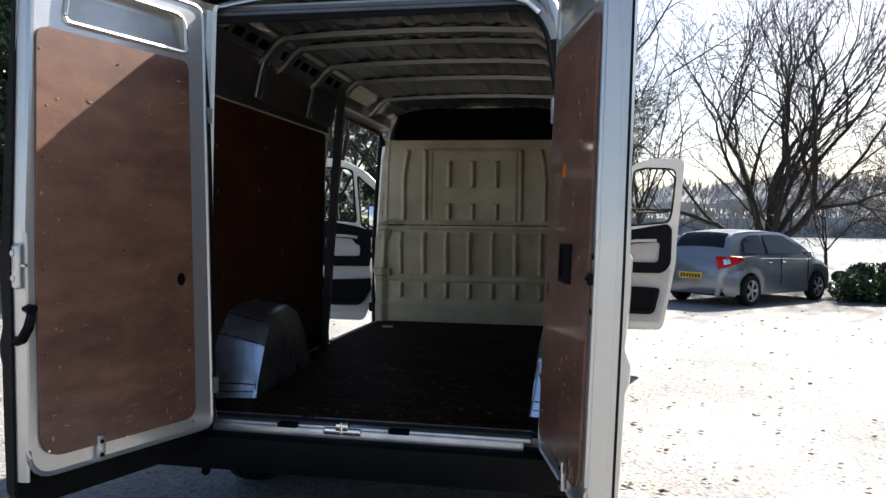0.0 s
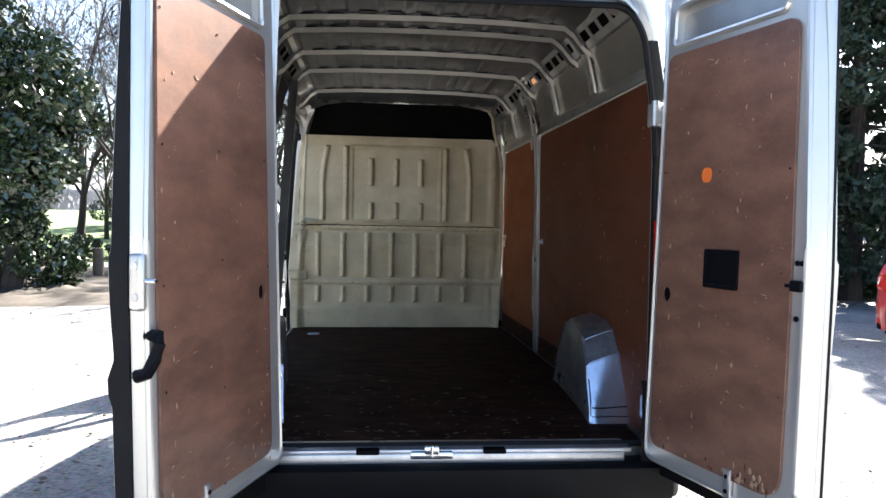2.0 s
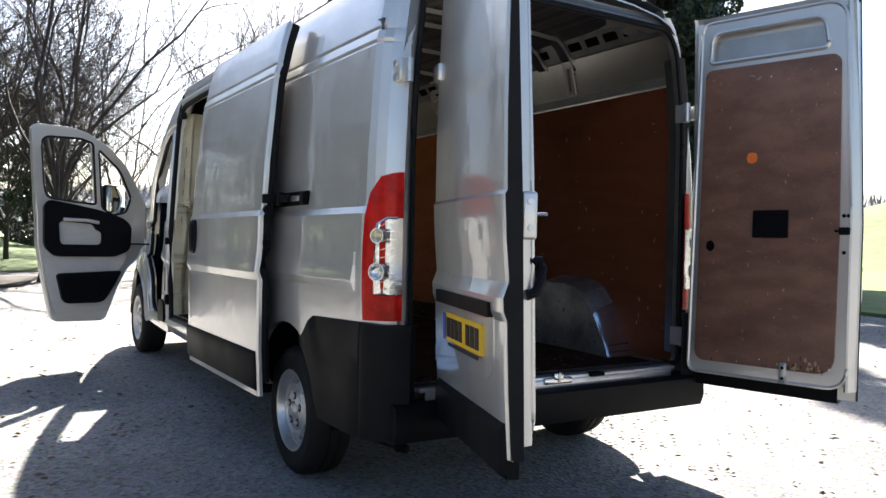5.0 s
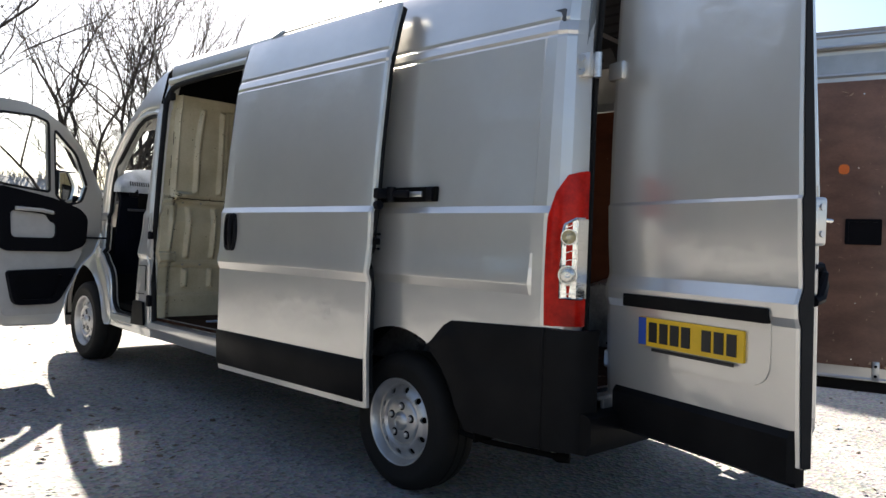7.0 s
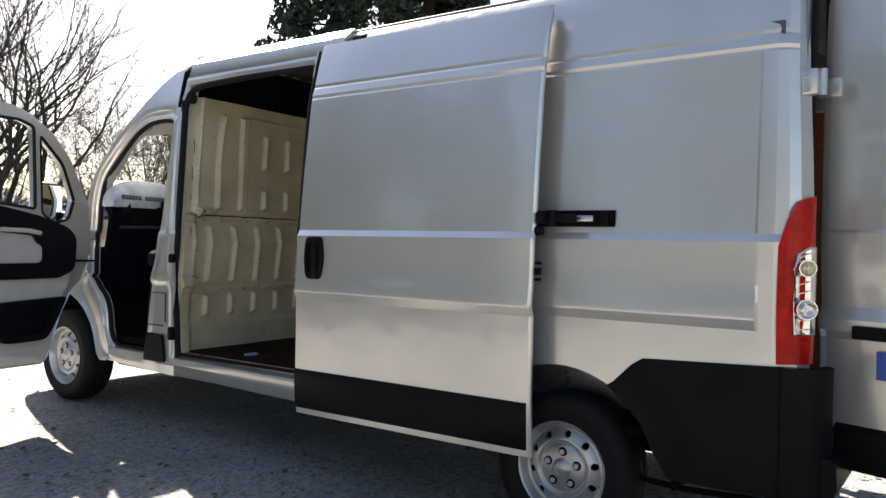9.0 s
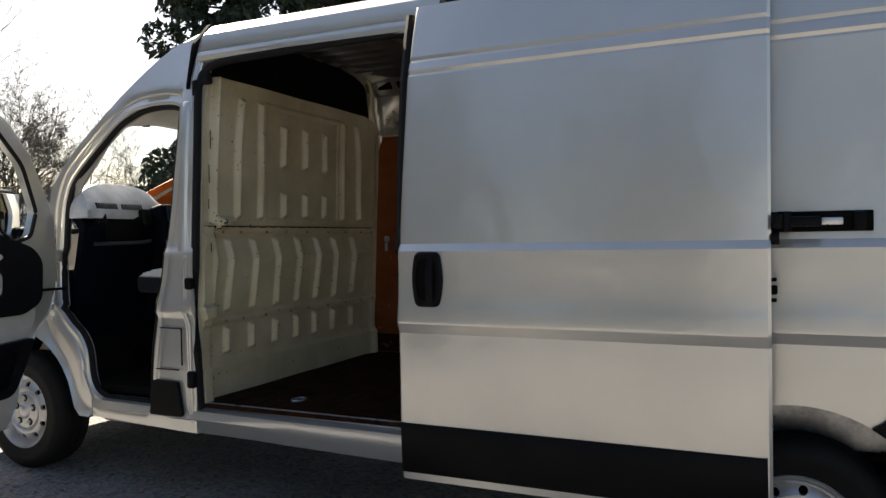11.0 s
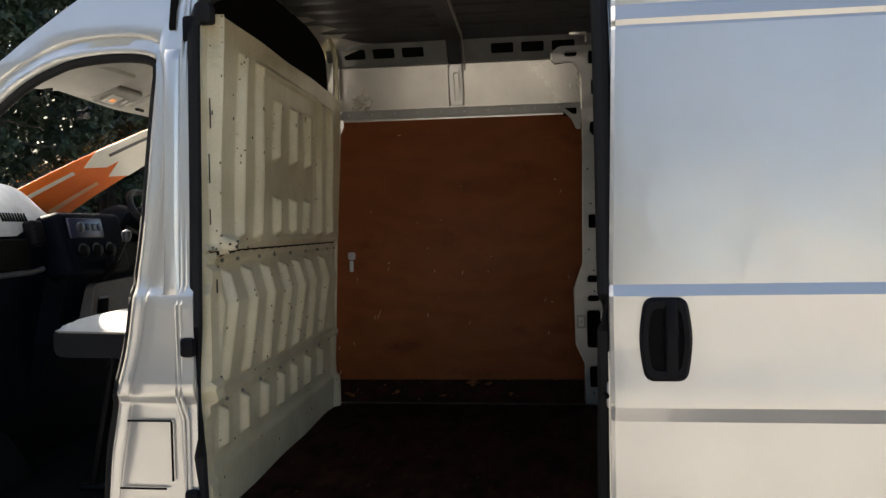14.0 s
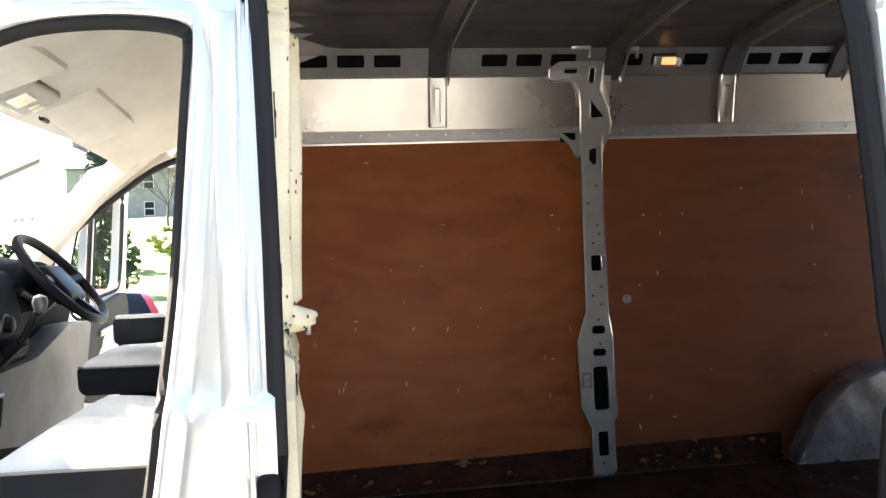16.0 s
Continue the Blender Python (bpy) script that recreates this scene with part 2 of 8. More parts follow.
def box(bm, centre, size, bevel=0.0, m=None, mat=0, segs=2):
    r = bmesh.ops.create_cube(bm, size=1.0)
    vs = r["verts"]
    for v in vs:
        v.co = Vector((v.co.x * size[0], v.co.y * size[1], v.co.z * size[2]))
    fs = {f for v in vs for f in v.link_faces}
    if bevel:
        es = list({e for v in vs for e in v.link_edges})
        r = bmesh.ops.bevel(bm, geom=es, offset=bevel, segments=segs, affect="EDGES", profile=0.5)
        vs = list({v for f in r["faces"] for v in f.verts} | {v for v in vs if v.is_valid})
        fs = {f for v in vs for f in v.link_faces}
    M = Matrix.Translation(centre) @ (m or Matrix())
    for v in vs:
        v.co = M @ v.co
    for f in fs:
        f.material_index = mat
    return vs


def tube(bm, pts, r, sides=8, mat=0, caps=True, r2=None):
    """A round bar along points; r2 is the radius at its end."""
    pts = [Vector(p) for p in pts]
    rings = []
    up = Vector((0, 0, 1))
    for i, p in enumerate(pts):
        d = (pts[min(i + 1, len(pts) - 1)] - pts[max(i - 1, 0)]).normalized()
        a = d.cross(up)
        a = a.normalized() if a.length > 1e-3 else Vector((1, 0, 0))
        b = d.cross(a)
        rr = r if r2 is None else r + (r2 - r) * i / (len(pts) - 1)
        rings.append([bm.verts.new(p + rr * (math.cos(k * math.tau / sides) * a + math.sin(k * math.tau / sides) * b)) for k in range(sides)])
    for A, B in zip(rings, rings[1:]):
        for k in range(sides):
            f = bm.faces.new((A[k], A[(k + 1) % sides], B[(k + 1) % sides], B[k]))
            f.material_index = mat
    if caps:
        for ring in (rings[0], rings[-1]):
            bm.faces.new(ring).material_index = mat


def lathe(bm, prof, axis_pose, sides=36, mat=0):
    """A turned form: prof holds (radius, along) pairs; the axis is local x."""
    rings = []
    for r, a in prof:
        rings.append([bm.verts.new(axis_pose @ Vector((a, r * math.cos(k * math.tau / sides), r * math.sin(k * math.tau / sides)))) for k in range(sides)])
    for A, B in zip(rings, rings[1:]):
        for k in range(sides):
            bm.faces.new((A[k], A[(k + 1) % sides], B[(k + 1) % sides], B[k])).material_index = mat


def shell(bm, cols, rows, fo, fi, mat=0):
    """A closed skin over a grid of columns and rows: fo gives the outer place, fi the inner one."""
    O = [[bm.verts.new(fo(c, r)) for r in rows] for c in cols]
    I = [[bm.verts.new(fi(c, r)) for r in rows] for c in cols]
    n, k = len(cols), len(rows)
    for i in range(n - 1):
        for j in range(k - 1):
            bm.faces.new((O[i][j], O[i + 1][j], O[i + 1][j + 1], O[i][j + 1])).material_index = mat
            bm.faces.new((I[i][j], I[i][j + 1], I[i + 1][j + 1], I[i + 1][j])).material_index = mat
    for i in range(n - 1):
        for j in (0, k - 1):
            bm.faces.new((O[i][j], I[i][j], I[i + 1][j], O[i + 1][j])).material_index = mat
    for j in range(k - 1):
        for i in (0, n - 1):
            bm.faces.new((O[i][j], O[i][j + 1], I[i][j + 1], I[i][j])).material_index = mat
    bmesh.ops.remove_doubles(bm, verts=bm.verts[:], dist=1e-5)
    bmesh.ops.dissolve_degenerate(bm, edges=bm.edges[:], dist=1e-6)


def sheet(bm, outer, holes, place, th, mat=0):
    """A flat-cut sheet with holes: outlines in (u, v), place(u, v, w) maps them into space, th is the thickness."""
    loops = [outer, *holes]
    tris = tessellate_polygon([[Vector((u, v, 0)) for u, v in lp] for lp in loops])
    flat = [p for lp in loops for p in lp]
    A = [bm.verts.new(place(u, v, 0)) for u, v in flat]
    B = [bm.verts.new(place(u, v, th)) for u, v in flat]
    for t in tris:
        if len(set(t)) == 3:
            try:
                bm.faces.new([A[i] for i in t]).material_index = mat
                bm.faces.new([B[i] for i in reversed(t)]).material_index = mat
            except ValueError:
                pass
    s = 0
    for lp in loops:
        n = len(lp)
        for i in range(n):
            a, b = s + i, s + (i + 1) % n
            bm.faces.new((A[a], A[b], B[b], B[a])).material_index = mat
        s += n


def rounded(pts, r, n=5):
    """Rounds the corners of an outline; r is one radius or one for each corner."""
    out = []
    k = len(pts)
    for i in range(k):
        p0, p, p1 = (Vector(pts[(i + d) % k]) for d in (-1, 0, 1))
        ri = r[i] if isinstance(r, (list, tuple)) else r
        a, b = (p0 - p), (p1 - p)
        ri = min(ri, a.length * 0.45, b.length * 0.45)
        if ri < 1e-4:
            out.append(tuple(p))
            continue
        s, e = p + a.normalized() * ri, p + b.normalized() * ri
        for j in range(n + 1):
            t = j / n
            q = s.lerp(p, t).lerp(p.lerp(e, t), t)
            out.append((q.x, q.y))
    return out


def rect(u0, v0, u1, v1, r=0.0, n=4):
    return rounded([(u0, v0), (u1, v0), (u1, v1), (u0, v1)], r, n)


def lerp_table(x, table):
    if x <= table[0][0]:
        return table[0][1]
    for (a, fa), (b, fb) in zip(table, table[1:]):
        if x <= b:
            return fa + (fb - fa) * (x - a) / (b - a)
    return table[-1][1]


def ground_z(x, y):
    """The car park: nearly level, with a slight rise under the van's front."""
    return -0.06 + 0.13 * math.exp(-((y - 6.0) / 3.5) ** 2 - (x / 5.0) ** 2)


# ---- the van's outer skin ----
PROFILE = [(0.30, 0.975), (0.36, 0.985), (0.60, 0.998), (0.90, 1.0), (0.95, 0.999), (0.96, 0.999), (1.0, 1.015), (1.012, 1.016), (1.07, 1.007), (1.13, 1.002), (1.20, 1.0),
           (1.295, 1.0), (1.325, 0.984), (1.60, 0.972), (1.90, 0.952), (2.02, 0.943), (2.03, 0.937), (2.045, 0.941), (2.08, 0.93), (2.09, 0.923),
           (2.105, 0.925), (2.20, 0.908), (2.30, 0.885), (2.36, 0.862), (2.41, 0.83), (2.455, 0.78), (2.49, 0.68), (2.515, 0.5), (2.53, 0.25), (2.535, 0.0)]
ROWS_Z = [0.34, 0.40, 0.50, 0.60, 0.70, 0.80, 0.90, 0.95, 0.96, 1.0, 1.012, 1.07, 1.13, 1.20, 1.295, 1.325, 1.45, 1.60, 1.75, 1.90, 2.02, 2.03, 2.045, 2.08, 2.09, 2.105, 2.20, 2.30, 2.36, 2.41]


def side(z):
    return lerp_table(z, PROFILE)


def corner(y):
    """How far the rear corner posts curve inwards."""
    return lerp_table(y, [(0.02, 0.125), (0.03, 0.09), (0.05, 0.05), (0.085, 0.018), (0.13, 0.003), (0.18, 0.0)])


REAR_HUB, FRONT_HUB, TYRE_R = (1.0, 0.285), (5.05, 0.390), 0.335


def arch(y, hub=REAR_HUB, r=0.465, low=0.36):
    d = r * r - (y - hub[0]) ** 2
    return max(low, hub[1] + math.sqrt(d)) if d > 0 else low


van = thing("van", (0, 1.0, ground_z(0, 1.0)), "silver long-wheelbase panel van with rear, sliding and cab doors open", "van")


def vp(name, bm, mats, parent=None, label="", smooth=35):
    """A part of the van, given in the place's own metres."""
    p = parent or van
    ob = part(name, bm, mats, p, label, smooth)
    ob.matrix_parent_inverse = p.matrix_world.inverted()
    return ob


bpy.context.view_layer.update()


def adopt(ob):
    """Makes a raw mesh a part of the van at its own place."""
    ob.parent = van
    ob.matrix_parent_inverse = Matrix.Translation(van.location).inverted()
    return ob


def yr(a, b, step):
    n = max(1, round((b - a) / step))
    return [a + (b - a) * i / n for i in range(n + 1)]


def quarter(s, y1, name):
    bm = bmesh.new()
    cols = [0.02, 0.03, 0.05, 0.085, 0.13, 0.18, 0.19, 0.2] + yr(0.25, 0.5, 0.08) + yr(0.52, 1.48, 0.04) + yr(1.6, y1, 0.3)

    def slope(y, z):
        # the rear corner leans forwards towards the roof
        return lerp_table(z, [(1.5, 0.0), (2.2, 0.045), (2.41, 0.06)]) * max(0.0, 1 - y / 0.18)

    def panel(y, z):
        d = 0.0
        if 0.2 <= y and 1.33 < z < 2.0:
            d = 0.007
        if y < 0.19 and 0.955 < z < 1.19:
            d = max(d, side(z) - 0.999)
        return d

    wrap = 1.0 if s < 0 else 0.4

    def fo(y, z):
        z = max(z, arch(y))
        return Vector((s * (side(z) - wrap * corner(y) - panel(y, z)), y + slope(y, z), z))

    def fi(y, z):
        z = max(z, arch(y) + 0.004)
        return Vector((s * (side(z) - wrap * corner(y) - 0.028), y + slope(y, z) + (0.022 if y < 0.03 else 0), z))
    shell(bm, cols, ROWS_Z, fo, fi)
    return vp(name, bm, M_SILVER, None, "silver metallic pressed steel side panel", 14)


quarter(-1, 2.27, "rear_quarter_panel")
quarter(1, 3.76, "side_panel")


def roof():
    bm = bmesh.new()
    zs = [2.41, 2.455, 2.49, 2.515, 2.53, 2.535]
    half = [(side(z), z) for z in zs]
    pts = [(-x, z) for x, z in half] + [(x, z) for x, z in reversed(half[:-1])]

    def droop(y):
        return lerp_table(y, [(0.02, 0.105), (0.06, 0.08), (0.12, 0.055), (0.25, 0.025), (0.5, 0.006), (0.7, 0.0), (3.5, 0.0), (3.8, 0.02), (4.0, 0.07)])
    cols = [0.02, 0.04, 0.06, 0.12, 0.2] + yr(0.5, 3.5, 0.25) + [3.65, 3.8, 3.9, 4.0]

    def fo(y, i):
        return Vector((pts[i][0] * (1 - droop(y) * 0.6), y, pts[i][1] - droop(y)))

    def fi(y, i):
        return Vector((pts[i][0] * (1 - droop(y) * 0.6) * 0.994, y, pts[i][1] - droop(y) - 0.007))
    shell(bm, cols, list(range(len(pts))), fo, fi)
    vp("roof", bm, M_SILVER, None, "silver high roof skin")


roof()


JAMB = [(0.6, 0.872), (1.8, 0.870), (2.0, 0.850), (2.23, 0.812)]


def rear_frame():
    # header over the doors, door jambs, load sill
    bm = bmesh.new()
    outer = rounded([(-0.88, 0.42), (0.93, 0.42), (0.915, 1.9), (0.845, 2.26), (0.79, 2.345), (0.70, 2.395), (-0.70, 2.395), (-0.78, 2.345), (-0.81, 2.26), (-0.865, 1.9)], 0.02, 3)
    hole = rounded([(-0.80, 0.555), (0.872, 0.555), (0.872, 1.85), (0.812, 2.23), (0.74, 2.335), (-0.755, 2.325), (-0.80, 1.8)], [0.03, 0.03, 0.2, 0.06, 0.06, 0.08, 0.2], 6)
    sheet(bm, outer, [hole], lambda u, v, w: Vector((u, 0.055 + w, v)), 0.035)
    # darker grey than the body paint: the jambs' shade is put into the frame
    vp("rear_door_frame", bm, M_RAIL)
    bm = bmesh.new()
    # black weather seal round the opening
    loop = [Vector((u, 0.045, v)) for u, v in hole]
    tube(bm, loop + [loop[0]], 0.013, 6, caps=False)
    vp("rear_door_seal", bm, M_RUBBER, None, "black rubber door seal")
    # rubber seal, widened over the whole jamb so its black also paints the shade
    bm = bmesh.new()
    zs = [0.60 + 0.1 * i for i in range(17)]
    shell(bm, [0.0, 0.02, 0.045, 0.052], zs, lambda u, v: Vector((lerp_table(v, JAMB) + 1.1 * u, 0.051 - (0.012 if 0.0 < u < 0.05 else 0.0), v)), lambda u, v: Vector((lerp_table(v, JAMB) + 1.1 * u, 0.060, v)))
    vp("jamb_seal_and_shade", bm, M_RUBBER, None, "black jamb strip, rubber seal widened to paint in the jamb's shade")
    # dark sheet added over the bright panel between the far jamb and the side lining
    bm = bmesh.new()
    shell(bm, [0, 1, 2], zs, lambda i, v: Vector((lerp_table(v, JAMB) + (0.004, 0.010, min(0.035, side(v) - 0.045 - lerp_table(v, JAMB)))[i], (0.088, 0.11, 0.17)[i], v)), lambda i, v: Vector((lerp_table(v, JAMB) + 0.04, (0.088, 0.11, 0.17)[i], v)))
    vp("corner_cover_sheet", bm, M_CEILING, None, "dark grey sheet added over the bright inner corner")
    # pressed header strip added to darken the frame's bright top, with a pale lower line
    bm = bmesh.new()
    xs = [-0.72, -0.70, -0.3, 0.1, 0.5, 0.68, 0.70]
    shell(bm, xs, [2.342, 2.348, 2.362, 2.368, 2.384], lambda x, z: Vector((x, 0.050 - (0.008 if z in (2.348, 2.362) else 0.0), z)), lambda x, z: Vector((x, 0.057, z)))
    vp("rear_header", bm, M_CEILING, None, "dark grey header over the rear doors")
    bm = bmesh.new()
    box(bm, (0, 0.05, 0.545), (1.56, 0.14, 0.02), 0.006)
    box(bm, (0, -0.015, 0.515), (1.50, 0.02, 0.05), 0.006)
    vp("load_sill", bm, M_GALV, None, "scraped bare metal load sill")
    bm = bmesh.new()
    box(bm, (-0.03, -0.02, 0.535), (0.17, 0.035, 0.03), 0.008)
    box(bm, (-0.03, -0.025, 0.555), (0.06, 0.03, 0.035), 0.008)
    tube(bm, [(-0.03, -0.04, 0.53), (-0.03, -0.04, 0.575)], 0.006)
    vp("door_striker", bm, M_CHROME, None, "bright metal door striker")
    for x in (-0.28, 0.22):
        bm = bmesh.new()
        box(bm, (x, -0.012, 0.548), (0.09, 0.05, 0.018), 0.004)
        vp("sill_recess", bm, M_DARK)


rear_frame()


def rear_bumper():
    bm = bmesh.new()
    # step between the corner pieces
    prof = [(0.06, 0.50), (-0.06, 0.505), (-0.085, 0.49), (-0.09, 0.40), (-0.07, 0.345), (0.06, 0.34)]
    cols = [-0.93, -0.6, 0.0, 0.6, 0.93]
    shell(bm, cols, list(range(len(prof))), lambda x, i: Vector((x, prof[i][0], prof[i][1])), lambda x, i: Vector((x, prof[i][0] * 0.5 + 0.05, prof[i][1] * 0.9 + 0.04)))
    vp("bumper_step", bm, M_PLASTIC, None, "black plastic rear bumper step")
    for s in (-1, 1):
        bm = bmesh.new()

        def top(y):
            return lerp_table(y, [(0.0, 0.83), (0.10, 0.835), (0.62, 0.815), (0.66, 0.79), (0.76, 0.69)])
        cols = [-0.06, -0.04, 0.0, 0.03, 0.06, 0.09, 0.098, 0.102, 0.11, 0.2, 0.3, 0.4, 0.5, 0.56, 0.6, 0.62, 0.66, 0.70, 0.74, 0.77]
        rows = [i / 10 for i in range(11)]

        def low(y):
            return max(0.35, arch(y, low=0.3) if y > 0.5 else 0.35)

        def out(y, f):
            lo, hi = low(y), top(y)
            z = lo + (hi - lo) * f
            seam = 0.006 if 0.095 < y < 0.105 else 0.0
            swage = 0.010 if z < lerp_table(y, [(0.1, 0.60), (0.5, 0.60), (0.62, 0.80)]) and y > 0.11 else 0.0
            x = side(max(z, 0.62)) + 0.016 + swage - seam - lerp_table(y, [(-0.06, 0.16), (-0.04, 0.09), (0.0, 0.035), (0.06, 0.0)])
            if z > hi - 0.03:
                x -= 0.008
            return x, z

        def fo(y, f):
            x, z = out(y, f)
            return Vector((s * x, y, z))

        def fi(y, f):
            x, z = out(y, f)
            return Vector((s * (x - 0.04), y + (0.03 if y < 0 else 0), z))
        shell(bm, cols, rows, fo, fi)
        vp("bumper_corner", bm, M_PLASTIC, None, "faded black plastic bumper corner")
        bm = bmesh.new()
        box(bm, (s * 0.885, -0.062, 0.46), (0.05, 0.014, 0.07), 0.004)
        vp("bumper_reflector", bm, M_RED, None, "small red reflector")
        # tail light
        bm = bmesh.new()
        cols = [0.022, 0.03, 0.05, 0.085, 0.10, 0.115]

        def hi(y):
            return lerp_table(y, [(0.02, 1.47), (0.05, 1.45), (0.085, 1.38), (0.115, 1.28)])

        def tl(y, f, d):
            z = 0.842 + (hi(y) - 0.842) * f
            return Vector((s * (0.998 - corner(y) + d), y - (0.012 if y < 0.04 else 0), z))
        shell(bm, cols, rows, lambda y, f: tl(y, f, 0.002 + 0.008 * math.sin(math.pi * f)), lambda y, f: tl(y, f, -0.02))
        light = vp("tail_light", bm, M_RED, None, "red and clear tail light cluster")
        bm = bmesh.new()
        cols = [0.021, 0.03, 0.04, 0.05, 0.058]

        def cl(y, f, d):
            lo2, hi2 = 0.955, lerp_table(y, [(0.02, 1.275), (0.035, 1.275), (0.050, 1.25), (0.058, 1.20)])
            return Vector((s * (0.998 - corner(y) + d), y - (0.016 if y < 0.04 else 0), lo2 + (hi2 - lo2) * f))
        shell(bm, cols, rows, lambda y, f: cl(y, f, 0.0125), lambda y, f: cl(y, f, -0.012))
        lens = vp("clear_lens", bm, M_CLEARLENS, light, "clear reversing and indicator lens")
        # bright rim, two reflector bowls with bulbs and the ribs between them
        bm = bmesh.new()
        rim = [cl(y, f, 0.0135) for y, f in [(0.021, 0.0), (0.04, 0.0), (0.058, 0.0), (0.058, 0.5), (0.058, 1.0), (0.05, 1.0), (0.035, 1.0), (0.021, 1.0)]]
        tube(bm, rim, 0.006, 6)
        vp("lens_rim", bm, M_CHROME, lens)
        for k in range(9):
            bm = bmesh.new()
            f = 0.06 + 0.11 * k
            tube(bm, [cl(y, f, 0.0125) for y in (0.024, 0.036, 0.046, 0.055)], 0.0022, 5)
            vp("reflector_rib", bm, M_CHROME, lens)
        for zc, r, m in ((1.20, 0.028, 1), (1.05, 0.034, 0)):
            bm = bmesh.new()
            P = Matrix.Translation((s * 0.945, 0.036, zc)) @ Matrix.Rotation(math.atan2(-0.6, s), 4, "Z")
            lathe(bm, [(0.010, 0.026), (r * 0.55, 0.028), (r * 0.85, 0.036), (r, 0.046), (r + 0.004, 0.046), (r + 0.005, 0.02)], P, 20)
            bowl = vp("lens_reflector", bm, M_CHROME, light)
            bm = bmesh.new()
            lathe(bm, [(0.001, 0.046), (0.006, 0.045), (0.011, 0.038), (0.012, 0.026)], P, 12)
            vp("bulb", bm, M_AMBER if m else M_CLEARLENS, bowl)


rear_bumper()


def wheel(y, z, s, x, name="wheel"):
    P = Matrix.Translation((s * x, y, z)) @ (Matrix.Rotation(math.pi, 4, "Z") if s < 0 else Matrix())
    bm = bmesh.new()
    R = TYRE_R
    lathe(bm, [(0.20, -0.10), (0.215, -0.115), (0.27, -0.112), (R - 0.03, -0.105), (R - 0.008, -0.085), (R, -0.05), (R, -0.032), (R - 0.009, -0.030), (R - 0.009, -0.022),
               (R, -0.02), (R, 0.02), (R - 0.009, 0.022), (R - 0.009, 0.030), (R, 0.032), (R, 0.05), (R - 0.008, 0.085), (R - 0.03, 0.105), (0.29, 0.111), (0.285, 0.1135), (0.265, 0.1135), (0.26, 0.111), (0.225, 0.113), (0.212, 0.108), (0.205, 0.09)], P, 56)
    tyre = vp(name, bm, M_TYRE, None, "black tyre on a silver steel wheel")
    bm = bmesh.new()
    # rim lip, dish with ten round vents, raised centre
    lathe(bm, [(0.205, 0.06), (0.213, 0.104), (0.209, 0.109), (0.203, 0.106), (0.197, 0.094), (0.191, 0.078), (0.186, 0.064), (0.178, 0.062), (0.172, 0.064)], P, 60)

    def dish(r):
        return lerp_table(r, [(0.125, 0.088), (0.135, 0.087), (0.155, 0.078), (0.172, 0.064)])

    def polar(r, a, d=0.0):
        return bm.verts.new(P @ Vector((dish(r) - d, r * math.cos(a), r * math.sin(a))))
    for i in range(10):
        a0 = (i + 0.3) * math.tau / 10
        edge, hole, deep = [], [], []
        for k in range(16):
            t = k * math.tau / 16
            c, q = math.cos(t), math.sin(t)
            g = 1 / max(abs(c), abs(q))
            edge.append(polar(0.152 + 0.020 * c * g, a0 + math.pi / 10 * q * g))
            hole.append(polar(0.152 + 0.0160 * c, a0 + 0.0160 / 0.152 * q))
            deep.append(polar(0.152 + 0.0155 * c, a0 + 0.0155 / 0.152 * q, 0.012))
        for A, B in ((edge, hole), (hole, deep)):
            for k in range(16):
                bm.faces.new((A[k], A[(k + 1) % 16], B[(k + 1) % 16], B[k]))
    lathe(bm, [(0.132, 0.0872), (0.124, 0.088), (0.117, 0.083), (0.112, 0.076), (0.108, 0.075), (0.103, 0.083), (0.098, 0.086), (0.055, 0.087), (0.046, 0.089), (0.040, 0.097), (0.033, 0.101), (0.030, 0.099), (0.024, 0.102), (0.001, 0.103)], P, 40)
    bmesh.ops.remove_doubles(bm, verts=bm.verts[:], dist=2e-4)
    vp("rim", bm, M_STEEL, tyre, "silver steel rim with round vents", 30)
    bm = bmesh.new()
    lathe(bm, [(0.185, 0.05), (0.001, 0.045)], P, 24)
    vp("brake_drum", bm, M_DARK, tyre)
    for i in range(5):
        a = i * math.tau / 5 + 0.3
        Q = P @ Matrix.Translation((0, 0.073 * math.cos(a), 0.073 * math.sin(a)))
        bm = bmesh.new()
        lathe(bm, [(0.0205, 0.086), (0.020, 0.0885), (0.012, 0.0885), (0.001, 0.087)], Q, 16)
        vp("bolt_recess", bm, M_DARK, tyre)
        bm = bmesh.new()
        lathe(bm, [(0.0125, 0.087), (0.0125, 0.097), (0.010, 0.099), (0.006, 0.099), (0.0055, 0.096), (0.001, 0.096)], Q, 12)
        vp("wheel_bolt", bm, M_STEEL, tyre)


for s in (-1, 1):
    wheel(REAR_HUB[0], REAR_HUB[1], s, 0.855 if s < 0 else 0.92)
    wheel(FRONT_HUB[0], FRONT_HUB[1], s, 0.87)


def inner_arch(hub, s, x0):
    bm = bmesh.new()
    n = 20
    pts = [(hub[0] + 0.492 * math.cos(a), hub[1] + 0.492 * math.sin(a)) for a in [math.pi * i / n for i in range(n + 1)]]
    shell(bm, list(range(n + 1)), [x0, 0.955], lambda i, x: Vector((s * x, pts[i][0], pts[i][1])), lambda i, x: Vector((s * x, hub[0] + (pts[i][0] - hub[0]) * 1.02, hub[1] + (pts[i][1] - hub[1]) * 1.02)))
    vp("wheel_well", bm, M_DARK)


for s in (-1, 1):
    inner_arch(REAR_HUB, s, 0.80 if s < 0 else 0.86)
    inner_arch(FRONT_HUB, s, 0.55)


